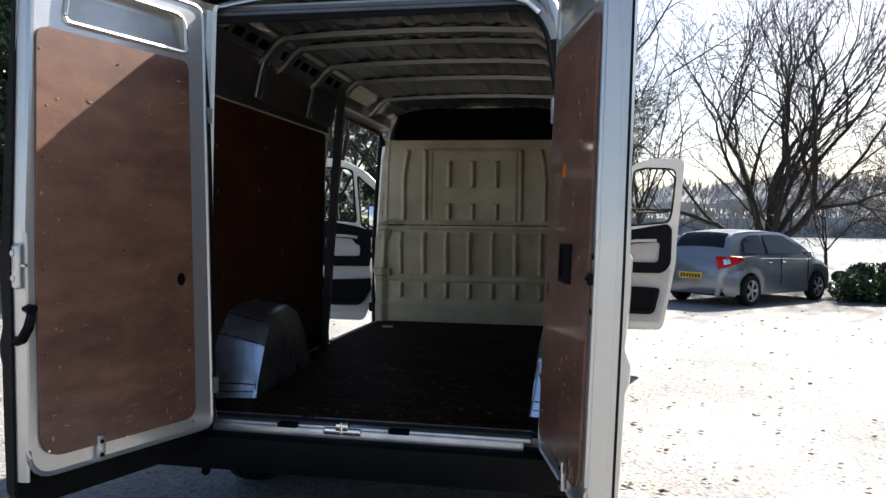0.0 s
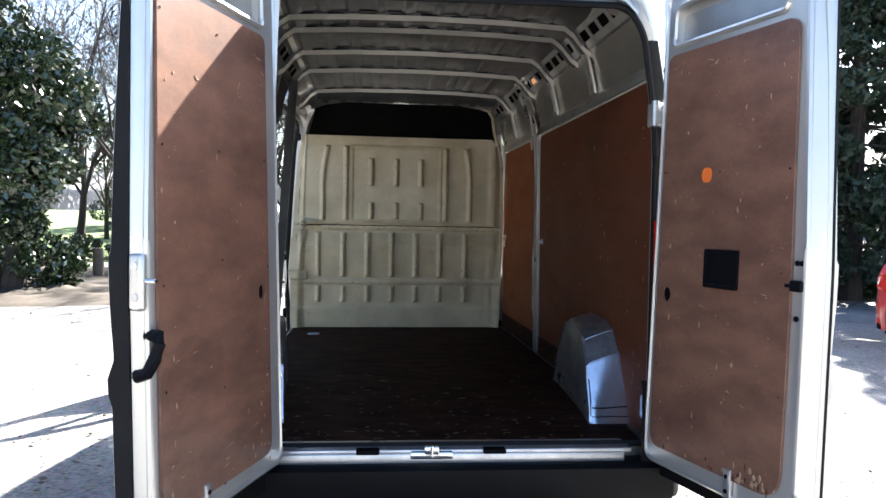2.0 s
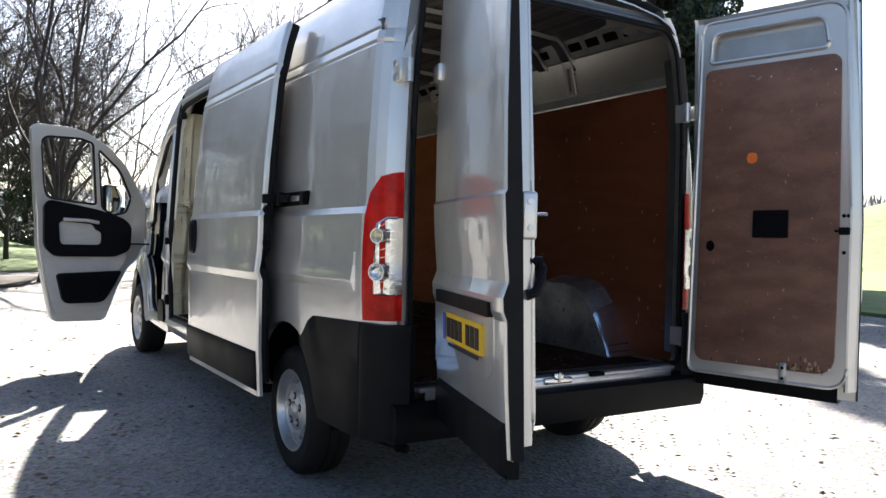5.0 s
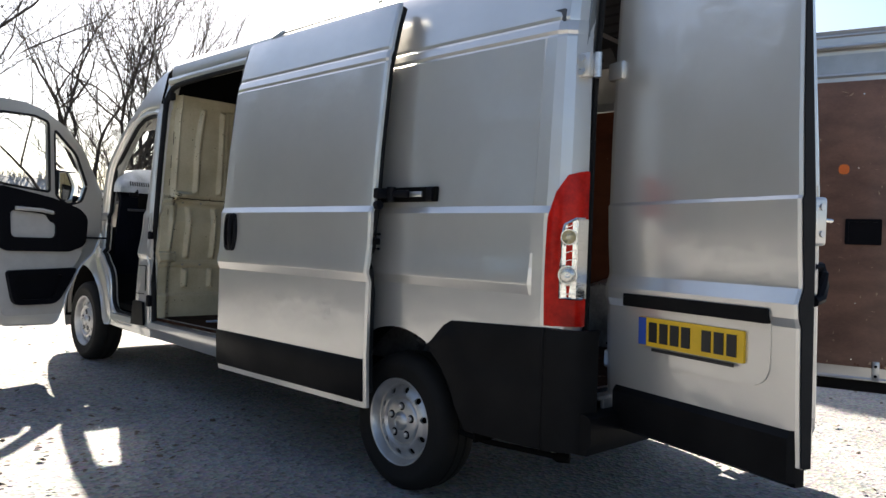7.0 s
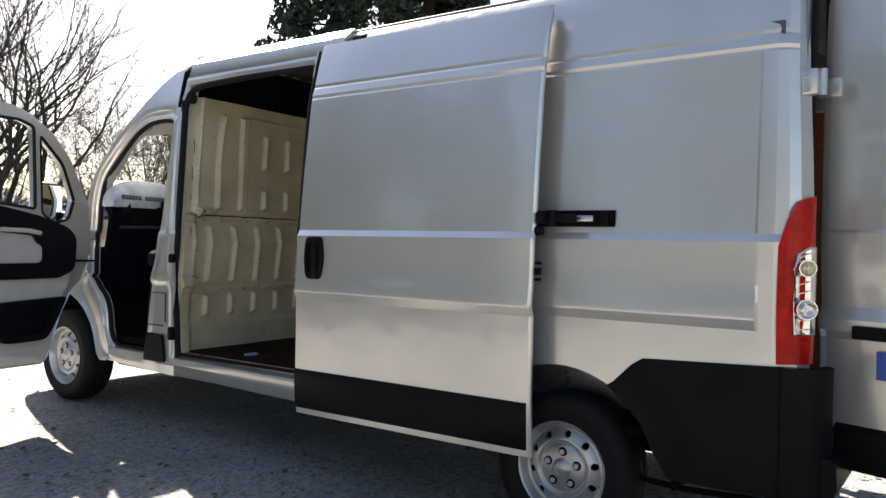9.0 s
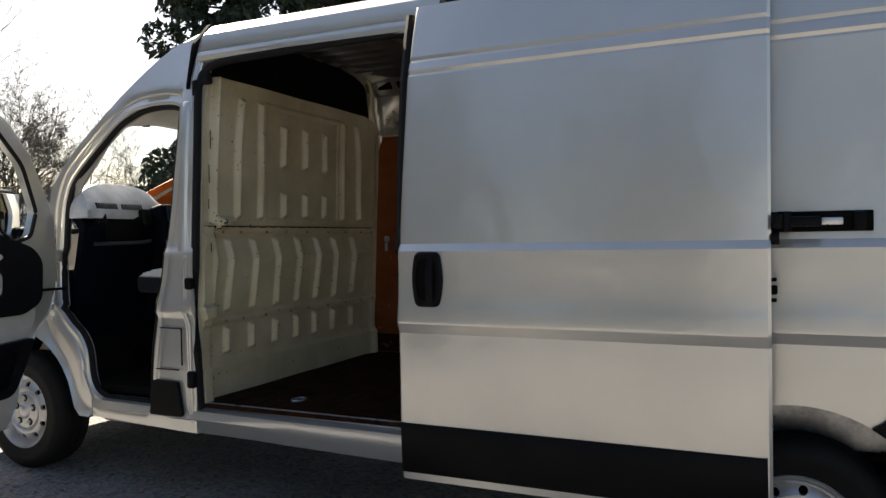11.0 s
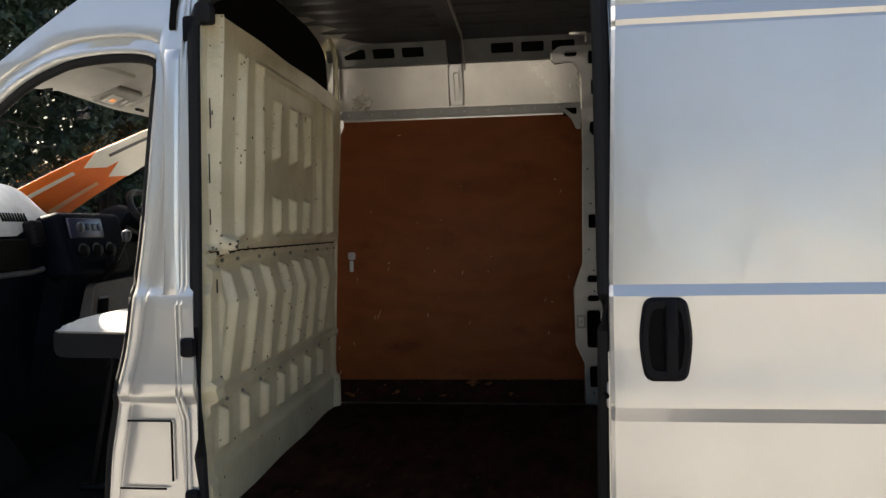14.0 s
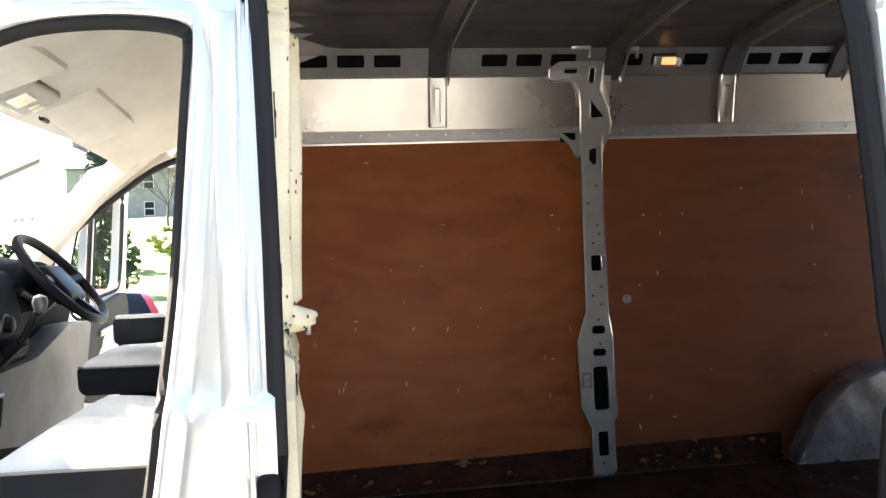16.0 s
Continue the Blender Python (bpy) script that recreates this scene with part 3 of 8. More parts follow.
def underbody():
    bm = bmesh.new()
    box(bm, (0, 2.9, 0.42), (1.3, 5.4, 0.16), 0.03)
    box(bm, (0, REAR_HUB[0], REAR_HUB[1]), (1.5, 0.09, 0.09), 0.02)
    tube(bm, [(0.5, 0.2, 0.3), (0.45, 1.6, 0.27), (0.3, 4.2, 0.27)], 0.035, 8)
    box(bm, (-0.55, 0.25, 0.34), (0.3, 0.1, 0.05), 0.01)
    vp("underbody", bm, M_DARK)
    bm = bmesh.new()
    tube(bm, [(-0.60, 1.3, 0.30), (-0.90, 0.62, 0.295), (-0.90, 0.48, 0.287), (-0.75, 0.145, 0.258)], 0.013, 8)
    lathe(bm, [(0.013, -0.02), (0.022, 0.0), (0.020, 0.05), (0.001, 0.05)], Matrix.Translation((-0.77, 0.18, 0.260)) @ Matrix.Rotation(radians(-66), 4, "Z"), 12)
    vp("exhaust_tail", bm, M_DARK, None, "dark thin exhaust tail under the bumper")
    def rise(y):
        return lerp_table(y, [(2.0, 0.005), (3.2, 0.030), (3.8, 0.05), (4.5, 0.072)])
    # silver sills under the doors
    for s, y1 in ((-1, 4.45), (1, 4.45)):
        bm = bmesh.new()
        prof = [(0.955, 0.50), (0.99, 0.49), (0.998, 0.45), (0.985, 0.40), (0.955, 0.345), (0.90, 0.335)]
        if s > 0:
            prof = [(p[0] - 0.03, p[1]) for p in prof]
        shell(bm, [1.46, 2.0, 2.4, 2.8, 3.2, 3.75, 4.0, 4.3, y1], list(range(6)), lambda y, i: Vector((s * prof[i][0], y, prof[i][1] + rise(y) * (1.0 if i > 2 else 0.25))), lambda y, i: Vector((s * (prof[i][0] - 0.05), y, prof[i][1] * 0.95 + 0.022 + rise(y) * 0.4)))
        vp("sill", bm, M_SILVER)


underbody()


def spline(pts, n=3):
    """A smooth closed outline through its points."""
    out, k = [], len(pts)
    for i in range(k):
        a, b, c, d = (Vector(pts[(i + j) % k]) for j in (-1, 0, 1, 2))
        for q in range(n):
            t = q / n
            p = 0.5 * (2 * b + (c - a) * t + (2 * a - 5 * b + 4 * c - d) * t * t + (3 * b - a - 3 * c + d) * t ** 3)
            out.append((p.x, p.y))
    return out


# outer edge of the cab side and the door opening facing it, (y, z) pairs all the way round
CAB_EDGE = [((3.725, 2.41), (3.858, 2.01)), ((3.80, 2.405), (3.872, 2.043)), ((3.926, 2.383), (3.94, 2.060)), ((4.056, 2.302), (4.05, 2.063)), ((4.191, 2.208), (4.176, 2.047)),
            ((4.33, 2.111), (4.312, 1.993)), ((4.473, 1.995), (4.452, 1.894)), ((4.62, 1.887), (4.597, 1.781)), ((4.74, 1.785), (4.69, 1.695)), ((4.84, 1.66), (4.735, 1.59)),
            ((4.865, 1.50), (4.75, 1.48)), ((4.87, 1.28), (4.757, 1.28)), ((4.865, 1.12), (4.755, 1.12)), ((4.85, 1.0), (4.728, 1.01)), ((4.78, 0.86), (4.65, 0.92)), ((4.67, 0.74), (4.565, 0.85)),
            ((4.605, 0.62), (4.515, 0.76)), ((4.575, 0.52), (4.497, 0.63)), ((4.565, 0.45), (4.465, 0.555)), ((4.53, 0.418), (4.40, 0.515)), ((4.30, 0.408), (4.30, 0.506)), ((4.10, 0.402), (4.10, 0.505)),
            ((4.04, 0.40), (4.06, 0.515)), ((3.90, 0.395), (4.043, 0.57)), ((3.725, 0.39), (4.033, 0.68)), ((3.725, 0.70), (4.022, 0.80)), ((3.725, 0.90), (4.004, 0.90)), ((3.725, 0.96), (3.994, 0.96)),
            ((3.725, 0.975), (3.992, 0.975)), ((3.725, 1.02), (3.982, 1.02)), ((3.725, 1.035), (3.979, 1.035)), ((3.725, 1.14), (3.955, 1.14)), ((3.725, 1.29), (3.932, 1.29)), ((3.725, 1.33), (3.926, 1.33)),
            ((3.725, 1.50), (3.902, 1.50)), ((3.725, 1.70), (3.884, 1.70)), ((3.725, 1.90), (3.868, 1.89))]


def cab_side(s):
    """B-pillar, door opening, A-pillar and roof side of the cab, as one pressing with a stepped rebate round the opening."""
    n = 4
    opening = spline([b for a, b in CAB_EDGE], n)
    outer = []
    for i in range(len(CAB_EDGE)):
        a, b = Vector(CAB_EDGE[i][0]), Vector(CAB_EDGE[(i + 1) % len(CAB_EDGE)][0])
        outer += [tuple(a.lerp(b, q / n)) for q in range(n)]

    def fall(y, z):
        # the cab narrows towards the windscreen
        return lerp_table(y, [(3.75, 0.0), (4.2, 0.015), (4.9, 0.06)]) * (1 if z > 1.0 else 0.3)

    def band(y, z):
        # pressed crease across the pillar's waist
        return 0.010 * (1 if z < 0.9675 else 0.0 if z > 1.03 else (1.03 - z) / 0.0625) if y < 4.1 and z > 0.5 else 0.0
    # distance from the opening's edge, depth below the outer face
    rings = [(9.0, 0.0), (0.16, 0.0), (0.10, 0.0), (0.062, 0.0), (0.052, 0.004), (0.048, 0.012), (0.026, 0.014), (0.020, 0.011), (0.010, 0.012), (0.0, 0.020), (-0.004, 0.045), (-0.004, 0.07)]
    bm = bmesh.new()

    def at(i, k):
        o, p = Vector(outer[i % len(outer)]), Vector(opening[i % len(opening)])
        d, w = rings[k]
        L = (o - p).length
        q = p + (o - p).normalized() * min(d, L * (1 - 0.1 * k) if d > 0 else d)
        return Vector((s * (side(min(q.y, 2.41)) - fall(q.x, q.y) - band(q.x, q.y) - w), q.x, q.y))
    grid = [[bm.verts.new(at(i, k)) for k in range(len(rings))] for i in range(len(outer))]
    back = [bm.verts.new(at(i, 0) + Vector((-s * (0.07 if s < 0 else 0.03), 0, 0))) for i in range(len(outer))]
    for i in range(len(outer)):
        j = (i + 1) % len(outer)
        for k in range(len(rings) - 1):
            bm.faces.new((grid[i][k], grid[j][k], grid[j][k + 1], grid[i][k + 1]))
        bm.faces.new((back[i], back[j], grid[j][0], grid[i][0]))
        bm.faces.new((grid[i][-1], grid[j][-1], back[j], back[i]))
    vp("cab_side_frame", bm, M_SILVER, None, "silver cab side with door opening", 50)
    # raised pillar pressing with rounded ends
    bm = bmesh.new()
    us, vs = [-1.0, -0.9, -0.6, 0.0, 0.6, 0.9, 1.0], [1.30, 1.31, 1.335, 1.5, 1.8, 2.02, 2.05, 2.06]

    def dome(u, v):
        e = max(0.0, 1 - abs(u) ** 4) * (0.0 if v in (1.30, 2.06) else 0.6 if v in (1.31, 2.05) else 1.0)
        return Vector((s * (side(v) - 0.001 + 0.015 * e), 3.797 + 0.026 * u, v))
    shell(bm, us, vs, dome, lambda u, v: Vector((s * (side(v) - 0.02), 3.797 + 0.026 * u, v)))
    vp("pillar_pressing", bm, M_SILVER)
    # stepped bead beside the side opening, jogging at the waist
    bead = [(3.752, 0.44), (3.752, 0.92), (3.764, 0.99), (3.764, 1.27), (3.752, 1.33), (3.750, 2.05), (3.748, 2.30)]
    for k, off_ in enumerate((0.0, 0.016)):
        bm = bmesh.new()
        tube(bm, [(s * (side(v) - 0.001), u + off_ * (1 if v > 1.3 else 0.9), v) for u, v in bead], 0.0055, 6)
        vp("pillar_bead", bm, M_SILVER)
    bm = bmesh.new()
    loop = [Vector((s * (side(v) - fall(u, v) - 0.040), u + (4.3 - u) * 0.012, v + (1.25 - v) * 0.012)) for u, v in opening]
    tube(bm, loop + [loop[0]], 0.017, 8, caps=False)
    vp("cab_door_seal", bm, M_RUBBER, None, "black rubber door seal")
    bm = bmesh.new()
    sheet(bm, rounded([(3.80, 0.470), (4.02, 0.470), (3.99, 0.648), (3.83, 0.643)], 0.012, 2), [], lambda u, v, w: Vector((s * (0.999 + 0.012 - w), u, v)), 0.02)
    vp("lower_cladding", bm, M_PLASTIC, None, "black plastic lower pillar cladding")
    bm = bmesh.new()
    for a, b, c, d in ((3.826, 0.702, 3.977, 0.705), (3.805, 0.912, 3.946, 0.915), (3.802, 0.728, 3.805, 0.912)):
        box(bm, (s * 1.0, (a + c) / 2, (b + d) / 2), (0.006, max(c - a, 0.005), max(d - b, 0.005)))
    vp("fuel_flap_gap", bm, M_DARK)


cab_side(-1)
cab_side(1)


def front_end():
    for s in (-1, 1):
        bm = bmesh.new()
        cols = [4.47, 4.50, 4.54, 4.58, 4.62, 4.66, 4.70, 4.76, 4.82, 4.88, 4.94, 5.0, 5.06, 5.12, 5.2, 5.28, 5.36, 5.42, 5.46, 5.50, 5.53, 5.6, 5.75, 5.9]

        def top(y):
            return lerp_table(y, [(4.47, 0.52), (4.6, 0.80), (4.74, 0.90), (4.86, 1.40), (5.2, 1.34), (5.6, 1.10), (5.9, 0.92)])

        def zl(y):
            return min(arch(y, FRONT_HUB, 0.475, 0.415), top(y) - 0.02)
        rows = [i / 8 for i in range(9)]

        def fo(y, f):
            z = zl(y) + (top(y) - zl(y)) * f
            flare = 0.022 * max(0, 1 - f * 5)
            return Vector((s * (0.985 + flare - lerp_table(y, [(4.9, 0.0), (5.5, 0.05), (5.9, 0.25)]) - 0.07 * f * f * (1 if y > 4.8 else 0)), y, z))

        def fi(y, f):
            v = fo(y, f)
            return Vector((v.x - s * 0.03, v.y, v.z + (0.006 if f == 0 else 0)))
        shell(bm, cols, rows, fo, fi)
        vp("front_wing", bm, M_SILVER, None, "silver front wing with flared arch")
    # bonnet and nose
    bm = bmesh.new()
    xs = [-0.9, -0.7, -0.4, 0.0, 0.4, 0.7, 0.9]
    line = [(5.16, 1.46), (5.26, 1.42), (5.45, 1.30), (5.68, 1.10), (5.82, 0.90), (5.93, 0.70), (5.95, 0.5), (5.9, 0.36)]
    shell(bm, xs, list(range(len(line))), lambda x, i: Vector((x, line[i][0] - 0.22 * x * x, line[i][1] - 0.06 * x * x)), lambda x, i: Vector((x, line[i][0] - 0.03 - 0.22 * x * x, line[i][1] - 0.03 - 0.06 * x * x)))
    vp("bonnet", bm, M_SILVER, None, "silver bonnet and nose")
    # windscreen
    bm = bmesh.new()
    ws = [(4.40, 2.18), (4.48, 2.13), (4.62, 2.05), (4.8, 1.89), (5.0, 1.70), (5.18, 1.50)]
    shell(bm, [-0.82, -0.6, -0.3, 0, 0.3, 0.6, 0.82], list(range(6)), lambda x, i: Vector((x * (1 + 0.04 * i / 5), ws[i][0] - 0.28 * x * x, ws[i][1])), lambda x, i: Vector((x * (1 + 0.04 * i / 5), ws[i][0] - 0.006 - 0.28 * x * x, ws[i][1] - 0.005)))
    w = vp("windscreen", bm, M_GLASS, None, "clear windscreen")
    w.visible_shadow = False
    # windscreen pillars and header
    for s in (-1, 1):
        bm = bmesh.new()
        tube(bm, [(s * 0.79, 3.80, 2.405), (s * 0.80, 3.926, 2.365), (s * 0.82, 4.056, 2.285), (s * 0.835, 4.25, 2.145), (s * 0.85, 4.5, 1.955), (s * 0.86, 4.73, 1.77), (s * 0.87, 4.88, 1.55), (s * 0.88, 4.90, 1.34)], 0.034, 10)
        vp("windscreen_pillar", bm, M_SILVER)
        bm = bmesh.new()
        tube(bm, [(s * 0.80, 4.03, 2.26), (s * 0.83, 4.25, 2.11), (s * 0.845, 4.5, 1.92), (s * 0.855, 4.70, 1.70), (s * 0.86, 4.86, 1.46)], 0.045, 8)
        vp("pillar_trim", bm, M_HEADLINER, None, "beige pillar trim")
    bm = bmesh.new()
    rf = [(3.82, 2.516), (3.93, 2.498), (4.05, 2.455), (4.20, 2.355), (4.32, 2.255), (4.42, 2.165)]

    def brow(x, i, deep):
        crown = lerp_table(abs(x), [(0, 0.0), (0.25, 0.005), (0.5, 0.020), (0.68, 0.045), (0.78, 0.080), (0.83, 0.118)])
        return Vector((x, rf[i][0] - deep - 0.26 * x * x * (0.05 + 0.95 * i / 5), rf[i][1] - deep - crown))
    shell(bm, [-0.83, -0.78, -0.68, -0.5, -0.25, 0, 0.25, 0.5, 0.68, 0.78, 0.83], [0, 1, 2, 3, 4, 5], lambda x, i: brow(x, i, 0.0), lambda x, i: brow(x, i, 0.02))
    vp("roof_front", bm, M_SILVER)


front_end()


# ---- doors ----
def sliding_door():
    s, off = -1, 0.135
    bm = bmesh.new()
    cols = [1.07, 1.08, 1.11, 1.3, 1.6, 1.9, 2.2, 2.46, 2.49, 2.50]
    rows = [0.355, 0.39] + [z for z in ROWS_Z if z > 0.5 and z < 2.32] + [2.33]

    def edge(y):
        return 0.014 if y in (1.07, 2.50) else 0.004 if y in (1.08, 2.49) else 0.0

    def tuck(y):
        # the front edge trails in
        return lerp_table(y, [(1.07, 0.0), (2.5, 0.012)])

    def rake(y, z):
        # the leading edge slopes back towards its top
        return y - (lerp_table(z, [(1.3, 0.008), (2.04, 0.030), (2.33, 0.040)]) if y > 2.4 else 0.0)

    def fo(y, z):
        return Vector((s * (side(z) + off - edge(y) - 0.02 * max(0, (z - 1.3)) ** 1.5), rake(y, z), z))

    def fi(y, z):
        return Vector((s * (side(min(z, 2.3)) + off - lerp_table(y, [(1.07, 0.030), (1.11, 0.034), (1.3, 0.06)]) - 0.02 * max(0, (z - 1.3)) ** 1.5), rake(y, z), z))
    shell(bm, cols, rows, fo, fi)
    d = vp("sliding_door", bm, M_SILVER, None, "silver sliding side door slid open", 14)
    bm = bmesh.new()
    shell(bm, [1.085, 1.1, 1.5, 2.0, 2.47, 2.485], [0.385, 0.395, 0.50, 0.575, 0.59], lambda y, z: Vector((s * (side(z) + off + (0.004 if z in (0.385, 0.59) or y in (1.085, 2.485) else 0.014)), y, z)), lambda y, z: Vector((s * (side(z) + off - 0.01), y, z)))
    vp("door_cladding", bm, M_PLASTIC, d, "black plastic door cladding")
    # recessed handle
    hy, hz = 2.349, 1.181
    X = 0.999 + off

    def barrel(hw, hh, bulge, r):
        # an upright outline whose sides bow outwards
        return rounded([(hy - hw * 0.84, hz - hh), (hy + hw * 0.84, hz - hh), (hy + hw, hz - hh * 0.5), (hy + hw + bulge, hz), (hy + hw, hz + hh * 0.5),
                        (hy + hw * 0.84, hz + hh), (hy - hw * 0.84, hz + hh), (hy - hw, hz + hh * 0.5), (hy - hw - bulge, hz), (hy - hw, hz - hh * 0.5)], [r, r, 0.05, 0.06, 0.05, r, r, 0.05, 0.06, 0.05], 5)
    big, mid_, small = barrel(0.064, 0.111, 0.005, 0.03), barrel(0.056, 0.103, 0.004, 0.028), barrel(0.043, 0.083, 0.004, 0.024)
    bm = bmesh.new()
    rims = [[bm.verts.new((s * (X + w), u, v)) for u, v in lp] for lp, w in ((big, 0.0), (big, 0.010), (mid_, 0.019), (small, 0.018), (small, 0.009))]
    for A, B in zip(rims, rims[1:]):
        for i in range(len(A)):
            bm.faces.new((A[i], A[(i + 1) % len(A)], B[(i + 1) % len(A)], B[i]))
    h = vp("handle_bezel", bm, M_TRIM, d, "black plastic handle surround", 40)
    bm = bmesh.new()
    sheet(bm, small, [], lambda u, v, w: Vector((s * (X + 0.0115 - w), u, v)), 0.003)
    vp("handle_recess", bm, M_DARK, d)
    bm = bmesh.new()
    bar = [(-0.105, 0.018), (-0.085, 0.023), (-0.05, 0.028), (0.0, 0.030), (0.05, 0.028), (0.085, 0.023), (0.105, 0.018)]
    shell(bm, [-0.017, -0.012, 0.0, 0.012, 0.017], list(range(7)), lambda a_, i: Vector((s * (X + bar[i][1] - (0.006 if abs(a_) > 0.015 else 0.0)), hy - 0.014 + a_ * (1.3 if i in (0, 6) else 1.0), hz + bar[i][0])), lambda a_, i: Vector((s * (X + bar[i][1] - 0.012), hy - 0.014 + a_, hz + bar[i][0])))
    vp("handle_grip", bm, M_TRIM, d, "", 50)
    # trailing edge: latch parts, guide arm in the side rail
    for z in (1.12, 1.19):
        for dx in (0.02, 0.045):
            bm = bmesh.new()
            tube(bm, [(s * (0.985 + off - dx), 1.055, z), (s * (0.985 + off - dx), 1.072, z)], 0.006)
            vp("edge_bolt", bm, M_DARK, d)
    bm = bmesh.new()
    box(bm, (s * (0.985 + off - 0.03), 1.062, 1.155), (0.035, 0.02, 0.03), 0.004)
    vp("edge_latch", bm, M_DARK, d)
    bm = bmesh.new()
    tube(bm, [(s * (0.985 + off - 0.03), 1.045, 1.33), (s * (0.985 + off - 0.03), 1.072, 1.33)], 0.022, 12)
    vp("edge_buffer", bm, M_TRIM, d, "black rubber buffer")
    # leading edge: folded flange, latch and oval hole
    bm = bmesh.new()
    zz = [0.42 + 0.1 * k for k in range(19)]

    def inset(z):
        return lerp_table(z, [(0.4, 0.135), (0.8, 0.135), (0.95, 0.115), (1.15, 0.082), (1.3, 0.068), (2.3, 0.072)])
    shell(bm, [0, 1, 2], zz, lambda i, z: Vector((s * (side(z) + off - (0.05, 0.05 + (inset(z) - 0.05) * 0.5, inset(z))[i] - 0.02 * max(0, z - 1.3) ** 1.5), (2.495, 2.493, 2.485)[i], z)), lambda i, z: Vector((s * (side(z) + off - (0.05, 0.05 + (inset(z) - 0.05) * 0.5, inset(z))[i] - 0.02 * max(0, z - 1.3) ** 1.5), (2.485, 2.48, 2.47)[i], z)))
    vp("leading_flange", bm, M_SILVER, d)
    bm = bmesh.new()
    box(bm, (s * (0.985 + off - 0.055), 2.492, 1.02), (0.05, 0.014, 0.07), 0.004)
    fl_ = vp("front_latch", bm, M_GALV, d, "metal door latch")
    bm = bmesh.new()
    tube(bm, [(s * (0.985 + off - 0.07), 2.50, 1.02), (s * (0.985 + off - 0.02), 2.50, 1.02)], 0.007)
    vp("latch_bar", bm, M_DARK, fl_)
    bm = bmesh.new()
    box(bm, (s * (0.985 + off - 0.055), 2.4905, 0.83), (0.03, 0.004, 0.09), 0.0)
    vp("flange_hole", bm, M_DARK, d)
    bm = bmesh.new()
    box(bm, (s * 1.03, 1.0, 1.385), (0.03, 0.17, 0.035), 0.008)
    box(bm, (s * 1.07, 1.05, 1.385), (0.10, 0.03, 0.05), 0.008)
    tube(bm, [(s * 1.035, 1.03, 1.35), (s * 1.035, 1.03, 1.42)], 0.022, 10)
    vp("guide_arm", bm, M_TRIM, d, "black sliding door guide arm")
    # inner skin and weather seal
    bm = bmesh.new()
    box(bm, (s * 1.02, 1.90, 1.2), (0.02, 1.02, 1.3), 0.01)
    vp("door_lining", bm, M_PLYREAR, d, "varnished plywood door lining")
    bm = bmesh.new()
    loop = [Vector((s * (side(z) + off - inset(z) + lerp_table(z, [(1.0, 0.0), (1.3, 0.026)]) - 0.02 * max(0, z - 1.3) ** 1.5), 2.498, z)) for z in [0.40 + 0.1 * i for i in range(20)]]
    tube(bm, loop, 0.024, 8)
    vp("door_seal", bm, M_RUBBER, d)
    # black strip added in the gap between door and body, standing for its shade
    bm = bmesh.new()
    tube(bm, [(s * (side(z) + off - 0.058 - 0.02 * max(0, z - 1.3) ** 1.5), 1.115, z) for z in [0.42 + 0.1 * i for i in range(20)]], 0.026, 8)
    vp("trailing_gap_shade", bm, M_RUBBER, d, "black strip filling the shaded gap at the door's rear edge")
    # side rail set into the quarter panel
    bm = bmesh.new()
    box(bm, (s * 0.985, 1.4, 1.385), (0.02, 1.28, 0.07), 0.004)
    vp("door_rail", bm, M_DARK, None, "black recessed door rail")
    bm = bmesh.new()
    box(bm, (s * 0.999, 0.90, 1.385), (0.012, 0.10, 0.026), 0.004)
    vp("rail_insert", bm, M_GALV)
    bm = bmesh.new()
    box(bm, (s * 1.0, 0.80, 1.385), (0.016, 0.04, 0.062), 0.005)
    vp("rail_end_cap", bm, M_TRIM)


sliding_door()


